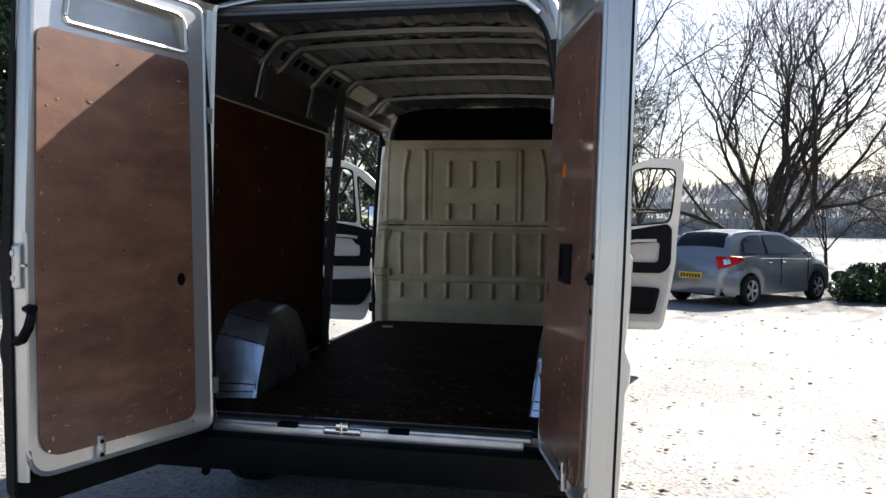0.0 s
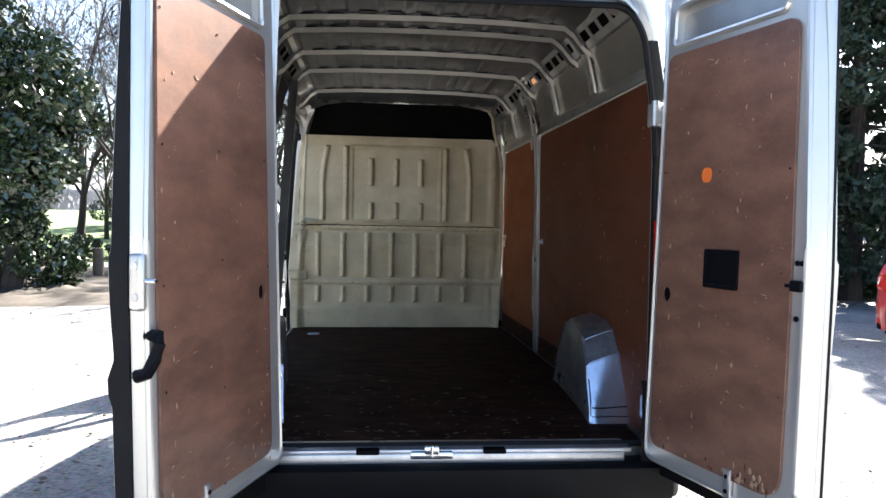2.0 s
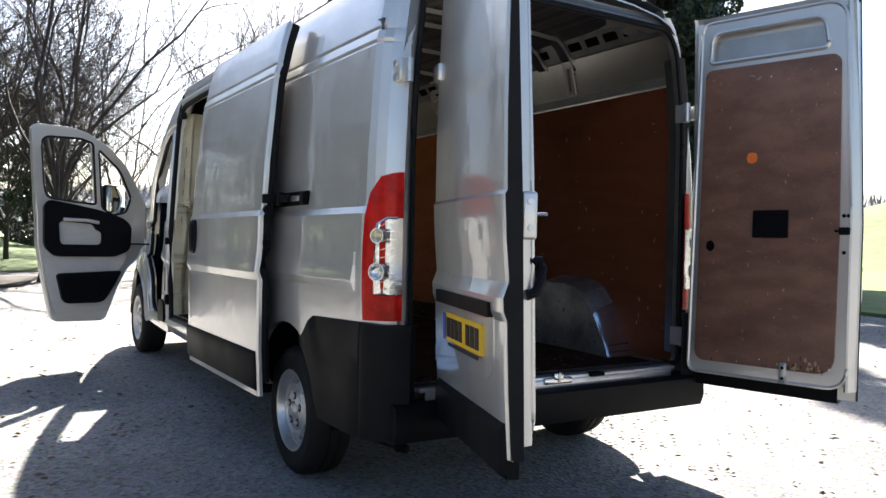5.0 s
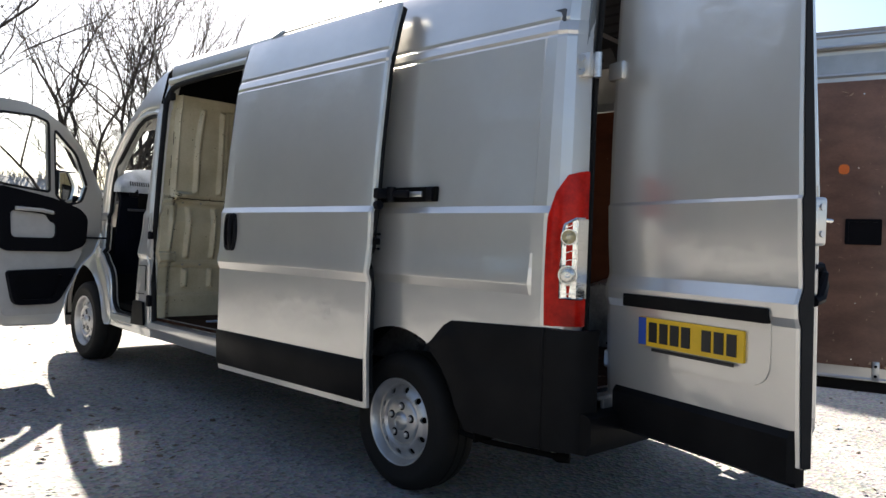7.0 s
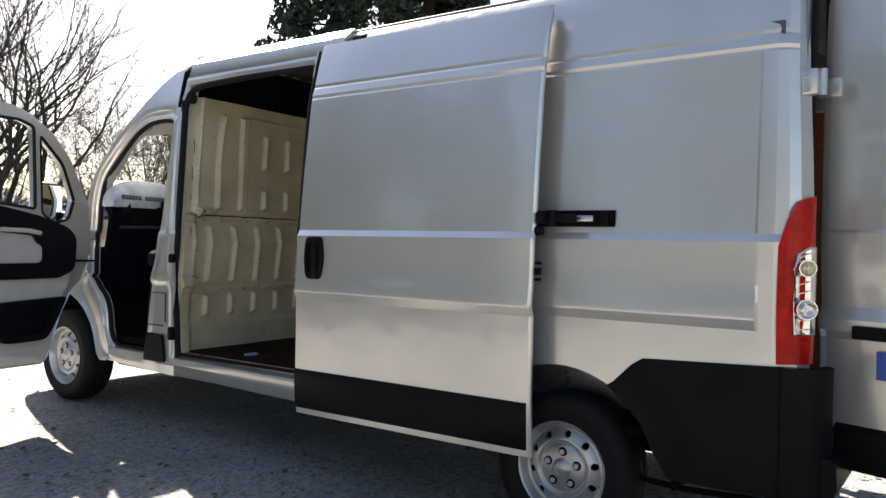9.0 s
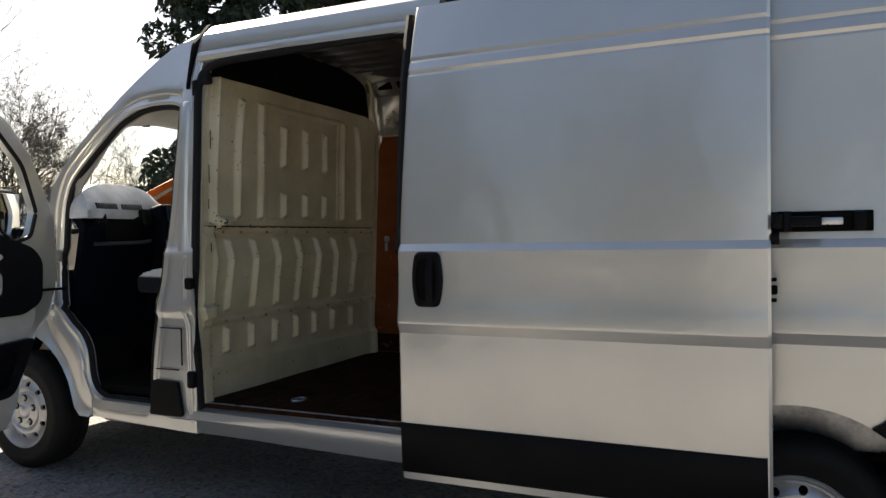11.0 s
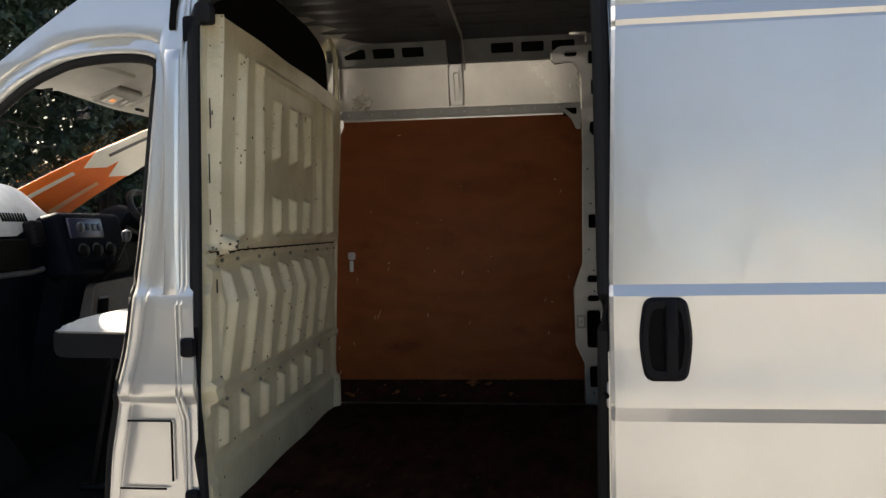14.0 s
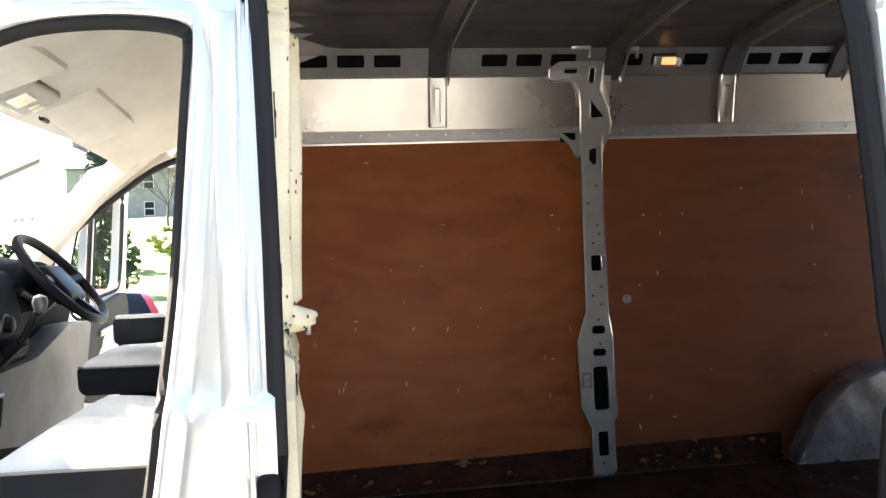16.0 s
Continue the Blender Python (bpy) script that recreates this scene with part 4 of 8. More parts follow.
def rear_door(s, at, splay, name, W, ply_u, hole_u, win_u):
    """Built upright: u runs from the hinge to the free edge, w outwards. s: -1 the near-side leaf."""
    P = Matrix.Translation((at[0], at[1], 0)) @ Matrix.Rotation(s * radians(splay), 4, "Z")
    th = 0.085

    def lean(v):
        return -0.028 * (v - 1.2)

    def place(u, v, w):
        # w: 0 at the outer face, th at the inner face; the leaf leans out a little towards its top
        return P @ Vector((s * (-w - lean(v)), -u, v))
    Z0, Z1 = 0.485, 2.385
    U0 = -0.045 if s < 0 else 0.0
    rows = [Z0, 0.49, 0.505, 0.59, 0.605, 0.70, 0.90, 0.93, 0.96, 0.985, 1.005, 1.03, 1.055, 1.07, 1.12, 1.2, 1.27, 1.337, 1.350, 1.42, 1.6, 1.9, 2.02, 2.03, 2.045, 2.08, 2.09, 2.105, 2.2, 2.3, 2.36, Z1]
    cols = [U0, U0 + 0.012, U0 + 0.04, 0.2, 0.5, W - 0.09, W - 0.035, W - 0.01, W]

    def bulge(u, v):
        e = 0.022 if u == U0 else 0.008 if u in (U0 + 0.012, W) else 0.002 if u == W - 0.01 else 0.0
        t = 0.012 if v in (Z0, Z1) else 0.0
        return lerp_table(v, [(0.47, -0.012), (0.75, -0.022), (0.93, -0.023), (0.96, -0.034), (1.005, -0.036), (1.055, -0.017), (1.07, -0.016), (1.2, -0.024), (1.337, -0.027), (1.350, -0.019), (1.5, -0.016), (1.7, -0.010), (2.0, 0.006), (2.385, 0.03)]) + e + t

    def shrink(u, v):
        # the leaf narrows a little at the top
        return u * (1 - lerp_table(v, [(1.3, 0.0), (2.385, 0.05)]))
    bm = bmesh.new()
    shell(bm, cols, rows, lambda u, v: place(shrink(u, v), v, bulge(u, v)), lambda u, v: place(shrink(u, v), v, max(bulge(u, v), 0.0) + 0.028))
    door = vp(name, bm, M_SILVER, None, "silver rear door leaf swung open, plywood lined inside", 14)
    # inner frame pressing, open where the blank window sits
    Wf = W - 0.022
    bm = bmesh.new()
    outer = rounded([(0.03, 0.54), (Wf, 0.54), (Wf, 1.4), (Wf - 0.012, 2.35), (0.05, 2.35)], [0.05, 0.10, 0.02, 0.10, 0.06], 6)
    a, b = win_u
    win = rounded([(a, 2.135), (b, 2.135), (b - 0.02, 2.29), (a + 0.01, 2.29)], [0.03, 0.03, 0.06, 0.06], 5)
    sheet(bm, outer, [win], lambda u, v, w: place(shrink(u, v), v, th - w), 0.035)
    vp("inner_frame", bm, M_SILVER, door)
    bm = bmesh.new()
    sheet(bm, rect(a - 0.02, 2.11, b + 0.02, 2.31), [], lambda u, v, w: place(u, v, 0.05 - w), 0.006)
    vp("blank_window_panel", bm, M_INNER, door)
    bm = bmesh.new()
    loop = [place(shrink(u, v), v, th + 0.001) for u, v in win]
    tube(bm, loop + [loop[0]], 0.011, 6, caps=False)
    vp("window_swage", bm, M_SILVER, door)
    bm = bmesh.new()
    loop = [place(shrink(u, v), v, th - 0.004) for u, v in outer]
    tube(bm, loop + [loop[0]], 0.010, 6, caps=False)
    vp("frame_lip", bm, M_SILVER, door)
    # plywood
    bm = bmesh.new()
    p0, p1 = ply_u
    ply = rounded([(p0, 0.60), (p1 - 0.005, 0.60), (p1, 1.25), (p1 - 0.018, 2.10), (p0 + 0.01, 2.10)], [0.06, 0.09, 0.01, 0.05, 0.04], 6)
    hole = [(hole_u + 0.025 * math.cos(a), 1.19 + 0.028 * math.sin(a)) for a in [i * math.tau / 14 for i in range(14)]]
    sheet(bm, ply, [hole], lambda u, v, w: place(u, v, th + 0.012 - w), 0.010)
    vp("plywood_panel", bm, M_PLY, door, "scuffed red-brown varnished plywood panel")
    # near-black sheet paints the shade inside the hole
    bm = bmesh.new()
    sheet(bm, rect(hole_u - 0.032, 1.15, hole_u + 0.032, 1.23), [], lambda u, v, w: place(u, v, th + 0.003 - w), 0.002)
    vp("hole_shade", bm, M_DARK, door)
    rng = random.Random(5 + s)
    for u in (p0 + 0.025, (p0 + p1) / 2, p1 - 0.03):
        for v in (0.63, 0.95, 1.3, 1.65, 2.06):
            uu, vv = u + rng.uniform(-0.01, 0.01), v + rng.uniform(-0.05, 0.02)
            bm = bmesh.new()
            tube(bm, [place(uu, vv, th + 0.011), place(uu, vv, th + 0.0135)], 0.0042, 7)
            vp("screw", bm, M_CHROME, door)
    # small chips where the varnish is gone, denser towards the bottom edge
    bm = bmesh.new()
    for k in range(95):
        uu, vv = rng.uniform(p0 + 0.02, p1 - 0.02), 0.62 + 1.44 * rng.random() ** 1.35
        c, q = 0.0015 + 0.005 * rng.random() ** 3, 0.003 + 0.022 * rng.random() ** 3
        d = rng.uniform(-0.9, 0.9)
        if k % 3 == 0:
            c, q = q, c
        sheet(bm, [(uu - c, vv), (uu, vv - q * 0.5), (uu + c, vv + d * c), (uu + d * c, vv + q * 0.5)], [], lambda a_, b_, w: place(a_, b_, th + 0.0135 - w), 0.0012)
    vp("varnish_wear", bm, M_CHIP, door, "pale chips in the varnish")["kind"] = "stuff"
    if s > 0:
        # stained, delaminated patches along the bottom edge
        bm = bmesh.new()
        for k in range(26):
            uu, vv = (p1 - 0.13 + rng.gauss(0, 0.045), 0.612 + 0.05 * rng.random() ** 2) if k % 3 else (rng.uniform(p0 + 0.05, p1 - 0.05), 0.608 + 0.02 * rng.random())
            c, q = rng.uniform(0.003, 0.012), rng.uniform(0.004, 0.016)
            blot = [(uu + c * rng.uniform(0.5, 1.2) * math.cos(a), vv + q * rng.uniform(0.4, 1.2) * math.sin(a)) for a in [j * math.tau / 9 for j in range(9)]]
            sheet(bm, blot, [], lambda a_, b_, w: place(a_, b_, th + 0.0132 - w), 0.001, k % 2)
        vp("edge_staining", bm, [M_RUST, M_CHIP], door, "dark and rusty stains with pale chips")["kind"] = "stuff"
    # free edge: sloping closing flange, lips and rubber
    bm = bmesh.new()
    fl = [0.53, 0.56, 0.6, 0.9, 1.0, 1.07, 1.2, 1.3, 1.36, 1.7, 2.1, 2.3, 2.34]
    sec = [(Wf - 0.004, th - 0.004), (Wf + 0.004, th - 0.008), (W - 0.010, 0.060), (W - 0.005, 0.038)] if s < 0 else [(Wf - 0.004, th - 0.004), (Wf + 0.006, th - 0.007), (W - 0.004, 0.045), (W + 0.003, 0.004)]
    shell(bm, [0, 1, 2, 3], fl, lambda i, v: place(shrink(sec[i][0], v), v, sec[i][1]), lambda i, v: place(shrink(sec[i][0] - 0.012, v), v, sec[i][1] - 0.014))
    vp("closing_flange", bm, M_SILVER, door)
    bm = bmesh.new()
    deep = 0.042 if s < 0 else 0.010
    shell(bm, [W - 0.008, W + 0.005], rows, lambda u, v: place(shrink(u, v), v, min(bulge(W, v) + 0.004, deep - 0.006) if s < 0 else deep - 0.008), lambda u, v: place(shrink(u, v), v, deep))
    vp("edge_seal", bm, M_RUBBER, door, "black rubber edge seal")
    R3 = P.to_3x3().to_4x4()
    if s < 0:
        # black strip along the leaf's hinge edge
        bm = bmesh.new()
        shell(bm, [0, 1, 2, 3], rows[2:-2], lambda i, v: place((-0.042, -0.020, 0.010, 0.030)[i], v, (0.036, 0.042, 0.050, 0.058)[i]), lambda i, v: place((-0.042, -0.020, 0.010, 0.030)[i], v, 0.028))
        vp("hinge_side_strip", bm, M_RUBBER, door, "black hinge-side strip")
        zl, ul = 1.27, W - 0.004
        bm = bmesh.new()
        box(bm, place(ul, zl, 0.066), (0.05, 0.024, 0.155), 0.011, R3 @ Matrix.Rotation(radians(-14), 4, "Z"), segs=3)
        latch = vp("latch_plate", bm, M_SILVER, door, "silver latch plate")
        bm = bmesh.new()
        tube(bm, [place(ul + 0.002, zl + 0.005, 0.085), place(ul + 0.004, zl + 0.005, 0.125)], 0.006)
        vp("latch_pin", bm, M_CHROME, latch)
        for v in (-0.04, 0.045):
            bm = bmesh.new()
            tube(bm, [place(ul + 0.008, zl + v, 0.066), place(ul + 0.017, zl + v, 0.066)], 0.011, 10)
            vp("latch_bolt", bm, M_GALV, latch)
        bm = bmesh.new()
        line = [(W - 0.030, 1.125, 0.075), (W - 0.028, 1.125, 0.112), (W - 0.022, 1.105, 0.116), (W - 0.014, 1.065, 0.108), (W - 0.006, 1.025, 0.088), (W - 0.006, 1.015, 0.055)]
        tube(bm, [place(*q) for q in line], 0.018, 8)
        vp("pull_handle", bm, M_TRIM, door, "black inner pull handle")
    else:
        zl = 1.27
        bm = bmesh.new()
        box(bm, place(W - 0.05, zl, th), (0.03, 0.05, 0.035), 0.006, R3)
        latch = vp("latch_plate", bm, M_TRIM, door, "black latch keeper")
        bm = bmesh.new()
        tube(bm, [place(W - 0.09, zl, th + 0.01), place(W - 0.03, zl, th + 0.01)], 0.007)
        vp("latch_pin", bm, M_TRIM, latch)
        for du, dv in ((-0.055, 0.07), (-0.035, 0.07), (-0.05, -0.10)):
            bm = bmesh.new()
            tube(bm, [place(W + du, zl + dv, th), place(W + du, zl + dv, th + 0.005)], 0.009)
            vp("rubber_plug", bm, M_TRIM, door)
    bm = bmesh.new()
    ug = p0 + 0.66 * (p1 - p0)
    box(bm, place(ug, 0.585, th + 0.01), (0.016, 0.035, 0.10), 0.004, R3)
    guide = vp("lock_rod_guide", bm, M_GALV, door)
    for v in (0.56, 0.61):
        bm = bmesh.new()
        tube(bm, [place(ug, v, th + 0.015), place(ug, v, th + 0.022)], 0.008)
        vp("guide_bolt", bm, M_TRIM, guide)
    # lower cladding outside
    bm = bmesh.new()
    cz = 0.425 if s < 0 else 0.465
    ends = (W - 0.025, W - 0.01) if s < 0 else (W - 0.09, W - 0.075)
    shell(bm, [0.015, 0.03, 0.45, *ends], [cz, cz + 0.015, 0.58, 0.61], lambda u, v: place(u, v, (-0.012 if v in (cz, 0.61) or u in (0.015, ends[1]) else -0.034)), lambda u, v: place(u, v, 0.03))
    vp("door_cladding", bm, M_PLASTIC, door, "black plastic lower door cladding")
    # hinges
    for z in (0.70, 1.90):
        bm = bmesh.new()
        box(bm, (s * 0.868, 0.045, z), (0.05, 0.07, 0.10), 0.010)
        vp("hinge_plate", bm, M_SILVER, door, "bolted steel hinge plate")
        bm = bmesh.new()
        box(bm, place(-0.01, z, 0.015), (0.06, 0.09, 0.075), 0.008, P.to_3x3().to_4x4())
        vp("hinge_arm", bm, M_SILVER, door, "steel hinge arm")
        bm = bmesh.new()
        tube(bm, [(s * 0.85, 0.0, z - 0.05), (s * 0.85, 0.0, z + 0.05)], 0.016, 10)
        vp("hinge_pin", bm, M_GALV, door)
        for dz in (-0.028, 0.028):
            bm = bmesh.new()
            tube(bm, [(s * 0.892, 0.045, z + dz), (s * 0.90, 0.045, z + dz)], 0.015, 8)
            vp("hinge_bolt", bm, M_GALV, door)
    return door, place


left_leaf, lplace = rear_door(-1, (-0.695, -0.02), 17.5, "rear_door", 0.90, (0.135, 0.845), 0.20, (0.15, 0.745))
right_leaf, rplace = rear_door(1, (0.908, -0.02), 14.0, "rear_door", 0.825, (0.07, 0.755), 0.134, (0.10, 0.71))


def left_leaf_details():
    def onleaf(u, v, w):
        return lplace(u, v, w - 0.022)
    # handle strip and number plate on the outside
    bm = bmesh.new()
    sheet(bm, rounded([(0.13, 0.72), (0.80, 0.72), (0.80, 0.985), (0.13, 0.985)], [0.10, 0.10, 0.03, 0.03], 5), [], lambda u, v, w: onleaf(u, v, -0.004 + w), 0.006)
    vp("plate_recess", bm, M_SILVER, left_leaf)
    bm = bmesh.new()
    sheet(bm, rect(0.10, 0.935, 0.80, 0.985, 0.008), [], lambda u, v, w: onleaf(u, v, -0.024 + w), 0.03)
    vp("plate_light_strip", bm, M_PLASTIC, left_leaf, "black plastic handle strip")
    bm = bmesh.new()
    sheet(bm, rect(0.185, 0.79, 0.70, 0.90, 0.008), [], lambda u, v, w: onleaf(u, v, -0.014 + w), 0.012)
    plate = vp("number_plate", bm, M_YELLOW, left_leaf, "yellow rear number plate")
    us = [0.245, 0.302, 0.359, 0.416, 0.515, 0.572, 0.629]
    for u in us:
        bm = bmesh.new()
        sheet(bm, rect(u, 0.807, u + 0.042, 0.883), [], lambda a, b, w: onleaf(a, b, -0.0175 + w), 0.003)
        vp("plate_bar", bm, M_BLACKINK, plate)
    bm = bmesh.new()
    sheet(bm, rect(0.26, 0.772, 0.66, 0.784), [], lambda a, b, w: onleaf(a, b, -0.0165 + w), 0.003)
    vp("plate_bar", bm, M_BLACKINK, plate)
    bm = bmesh.new()
    sheet(bm, rect(0.187, 0.792, 0.228, 0.898), [], lambda a, b, w: onleaf(a, b, -0.017 + w), 0.002)
    vp("plate_band", bm, M_BLUE, plate)


left_leaf_details()


def right_leaf_details():
    th = 0.097
    bm = bmesh.new()
    c = [(0.338 + 0.026 * math.cos(a), 1.632 + 0.031 * math.sin(a) * (1 + 0.15 * math.cos(2 * a))) for a in [i * math.tau / 18 for i in range(18)]]
    sheet(bm, c, [], lambda u, v, w: rplace(u, v, th + 0.002 - w), 0.003)
    vp("sticker", bm, M_ORANGE, right_leaf, "round orange sticker")
    bm = bmesh.new()
    sheet(bm, rect(0.355, 1.235, 0.525, 1.37, 0.008), [rect(0.372, 1.25, 0.508, 1.355, 0.006)], lambda u, v, w: rplace(u, v, th + 0.010 - w), 0.012)
    sheet(bm, rect(0.365, 1.245, 0.515, 1.36), [], lambda u, v, w: rplace(u, v, th + 0.003 - w), 0.004)
    vp("inner_handle", bm, M_TRIM, right_leaf, "black inner door handle")


right_leaf_details()


def cab_door(s, angle):
    H = Vector((-0.985, 4.775, 0)) if s < 0 else Vector((0.935, 4.775, 0))
    k = 1.0 if s < 0 else 0.93
    P = Matrix.Translation(H) @ Matrix.Rotation(s * radians(angle), 4, "Z")

    def place(u, v, w):
        return P @ Vector((s * (0.0 - w), -u * k, v))
    outline = [(0.0, 1.12), (0.0, 1.45), (0.06, 1.56), (0.20, 1.80), (0.36, 1.96), (0.55, 2.065), (0.70, 2.10), (0.98, 2.10), (1.015, 2.06), (0.98, 1.6), (0.955, 1.3), (0.95, 1.1), (0.90, 0.8), (0.835, 0.47), (0.80, 0.43), (0.40, 0.42), (0.36, 0.45), (0.26, 0.72), (0.17, 0.88), (0.06, 0.98)]
    outline = [(u, v) for u, v in outline]
    win = rounded([(0.46, 1.445), (0.875, 1.485), (0.90, 1.6), (0.935, 2.0), (0.62, 2.01), (0.505, 1.98)], [0.03, 0.06, 0.02, 0.08, 0.02, 0.03], 4)
    qwin = rounded([(0.15, 1.52), (0.19, 1.39), (0.31, 1.355), (0.41, 1.42), (0.455, 1.93), (0.26, 1.76)], [0.03, 0.03, 0.03, 0.03, 0.03, 0.05], 4)
    bm = bmesh.new()
    sheet(bm, rounded(outline, 0.02, 2), [win, qwin], lambda u, v, w: place(u, v, -0.01 + w + 0.05 * max(0, v - 1.45)), 0.055)
    d = vp("cab_door", bm, M_SILVER, None, "silver cab door swung wide open")
    for nm, lp in (("door_window", win), ("quarter_window", qwin)):
        bm = bmesh.new()
        sheet(bm, lp, [], lambda u, v, w: place(u, v, 0.02 + w + 0.05 * max(0, v - 1.45)), 0.004)
        g = vp(nm, bm, M_GLASS, d, "clear window glass")
        g.visible_shadow = False
        bm = bmesh.new()
        loop = [place(u, v, 0.04 + 0.05 * max(0, v - 1.45)) for u, v in lp]
        tube(bm, loop + [loop[0]], 0.011, 6, caps=False)
        vp("window_seal", bm, M_RUBBER, d)
    # inner trim
    bm = bmesh.new()
    lower = rounded([(0.34, 0.50), (0.80, 0.50), (0.875, 0.85), (0.90, 1.05), (0.22, 1.05), (0.18, 0.98), (0.28, 0.80)], 0.03, 3)
    sheet(bm, lower, [], lambda u, v, w: place(u, v, 0.044 + w), 0.012)
    vp("lower_trim", bm, M_DOORTRIM, d, "pale grey door trim")
    bm = bmesh.new()
    arm = rounded([(0.16, 1.04), (0.30, 0.985), (0.82, 0.985), (0.90, 1.07), (0.905, 1.42), (0.86, 1.47), (0.62, 1.43), (0.45, 1.40), (0.22, 1.33), (0.15, 1.26)], [0.06, 0.03, 0.06, 0.05, 0.05, 0.05, 0.03, 0.03, 0.08, 0.06], 4)
    inset = rounded([(0.42, 1.09), (0.77, 1.09), (0.785, 1.29), (0.50, 1.27), (0.47, 1.22), (0.42, 1.20)], [0.04, 0.04, 0.04, 0.03, 0.02, 0.03], 4)
    sheet(bm, arm, [inset], lambda u, v, w: place(u, v, 0.044 + w), 0.035)
    vp("armrest_panel", bm, M_TRIM, d, "black moulded armrest panel")
    bm = bmesh.new()
    sheet(bm, inset, [], lambda u, v, w: place(u, v, 0.044 + w), 0.016)
    vp("armrest_inset", bm, M_DOORTRIM, d, "pale inset panel")
    bm = bmesh.new()
    tube(bm, [place(0.45, 1.285, 0.075), place(0.55, 1.30, 0.095), place(0.75, 1.305, 0.09)], 0.016, 6)
    vp("pull_handle", bm, M_DOORTRIM, d)
    bm = bmesh.new()
    bin_ = rounded([(0.40, 0.58), (0.74, 0.58), (0.80, 0.84), (0.24, 0.86), (0.30, 0.74)], [0.06, 0.06, 0.04, 0.03, 0.03], 4)
    hollow = rounded([(0.44, 0.62), (0.70, 0.62), (0.745, 0.80), (0.35, 0.81)], 0.04, 4)
    sheet(bm, bin_, [hollow], lambda u, v, w: place(u, v, 0.056 + w), 0.04)
    sheet(bm, hollow, [], lambda u, v, w: place(u, v, 0.057 + w), 0.003)
    vp("door_pocket", bm, M_TRIM, d, "black door pocket")
    bm = bmesh.new()
    loop = [place(u, v, 0.045) for u, v in rounded([(a * 0.975 + 0.01, b) for a, b in outline], 0.02, 2)]
    tube(bm, loop + [loop[0]], 0.006, 5, caps=False)
    vp("edge_flange", bm, M_SILVER, d)
    bm = bmesh.new()
    box(bm, place(0.945, 1.25, 0.02), (0.03, 0.012, 0.10), 0.004, P.to_3x3().to_4x4())
    box(bm, place(0.94, 1.12, 0.02), (0.03, 0.012, 0.03), 0.004, P.to_3x3().to_4x4())
    vp("door_lock", bm, M_TRIM, d)
    # wing mirror outside
    bm = bmesh.new()
    R3 = P.to_3x3().to_4x4()
    box(bm, place(0.25, 1.48, -0.10), (0.10, 0.20, 0.32), 0.04, R3, segs=3)
    mi = vp("wing_mirror", bm, M_TRIM, d, "black folded wing mirror housing")
    bm = bmesh.new()
    box(bm, place(0.14, 1.40, -0.05), (0.07, 0.12, 0.08), 0.02, R3)
    vp("mirror_arm", bm, M_TRIM, mi)
    bm = bmesh.new()
    box(bm, place(0.25, 1.48, -0.0475), (0.006, 0.165, 0.27), 0.002, R3)
    vp("mirror_glass", bm, M_MIRROR, mi, "mirror glass")
    for z in (0.98, 1.28):
        bm = bmesh.new()
        box(bm, (s * 0.96, 4.76, z), (0.06, 0.05, 0.07), 0.01)
        tube(bm, [(s * 0.975, 4.775, z - 0.05), (s * 0.975, 4.775, z + 0.05)], 0.014, 8)
        vp("cab_door_hinge", bm, M_SILVER, d)
    bm = bmesh.new()
    tube(bm, [place(0.14, 1.1, 0.04), (s * 0.95, 4.70, 1.1)], 0.008, 6)
    vp("check_strap", bm, M_DARK, d)


cab_door(-1, 76)
cab_door(1, 86)


# ---- the load space ----
FLOOR = 0.535


def load_floor():
    bm = bmesh.new()
    outline = [(-0.90, 3.84), (-0.955, 3.70), (-0.955, 2.44), (-0.90, 2.42), (-0.90, 1.48), (-0.76, 1.48), (-0.76, 0.50), (-0.90, 0.50), (-0.88, 0.10), (0.88, 0.10), (0.90, 0.50), (0.84, 0.50), (0.84, 1.48), (0.91, 1.48), (0.91, 3.84)]
    sheet(bm, outline, [], lambda u, v, w: Vector((u, v, FLOOR - w)), 0.018)
    vp("load_floor", bm, M_FLOOR, None, "worn dark brown plywood load floor")
    rng = random.Random(31)
    bm = bmesh.new()
    for k in range(210):
        x, y = rng.uniform(-0.72, 0.72), 0.13 + 1.5 * rng.random() ** 3.0
        c, d = rng.uniform(0.004, 0.010 + 0.03 * rng.random() ** 3), rng.uniform(0.003, 0.012)
        t = rng.uniform(-0.6, 0.6)
        blot = [(c * rng.uniform(0.4, 1.2) * math.cos(a), d * rng.uniform(0.4, 1.2) * math.sin(a)) for a in [j * math.tau / 8 for j in range(8)]]
        sheet(bm, [(x + u * math.cos(t) - v * math.sin(t), y + u * math.sin(t) + v * math.cos(t)) for u, v in blot], [], lambda u, v, w: Vector((u, v, FLOOR + 0.0012 - w)), 0.001)
    vp("floor_wear", bm, M_SCUFF, None, "pale scuffs on the load floor")["kind"] = "stuff"
    bm = bmesh.new()
    box(bm, (0, 2.0, 0.49), (1.80, 3.6, 0.04))
    vp("floor_pan", bm, M_DARK)
    for y, x in ((3.3, -0.72), ):
        bm = bmesh.new()
        tube(bm, [(x + 0.045 * math.cos(a), y + 0.03 * math.sin(a), FLOOR + 0.006) for a in [i * math.tau / 12 for i in range(13)]], 0.006, 6, caps=False)
        vp("lashing_ring", bm, M_GALV, None, "small metal lashing ring")


load_floor()


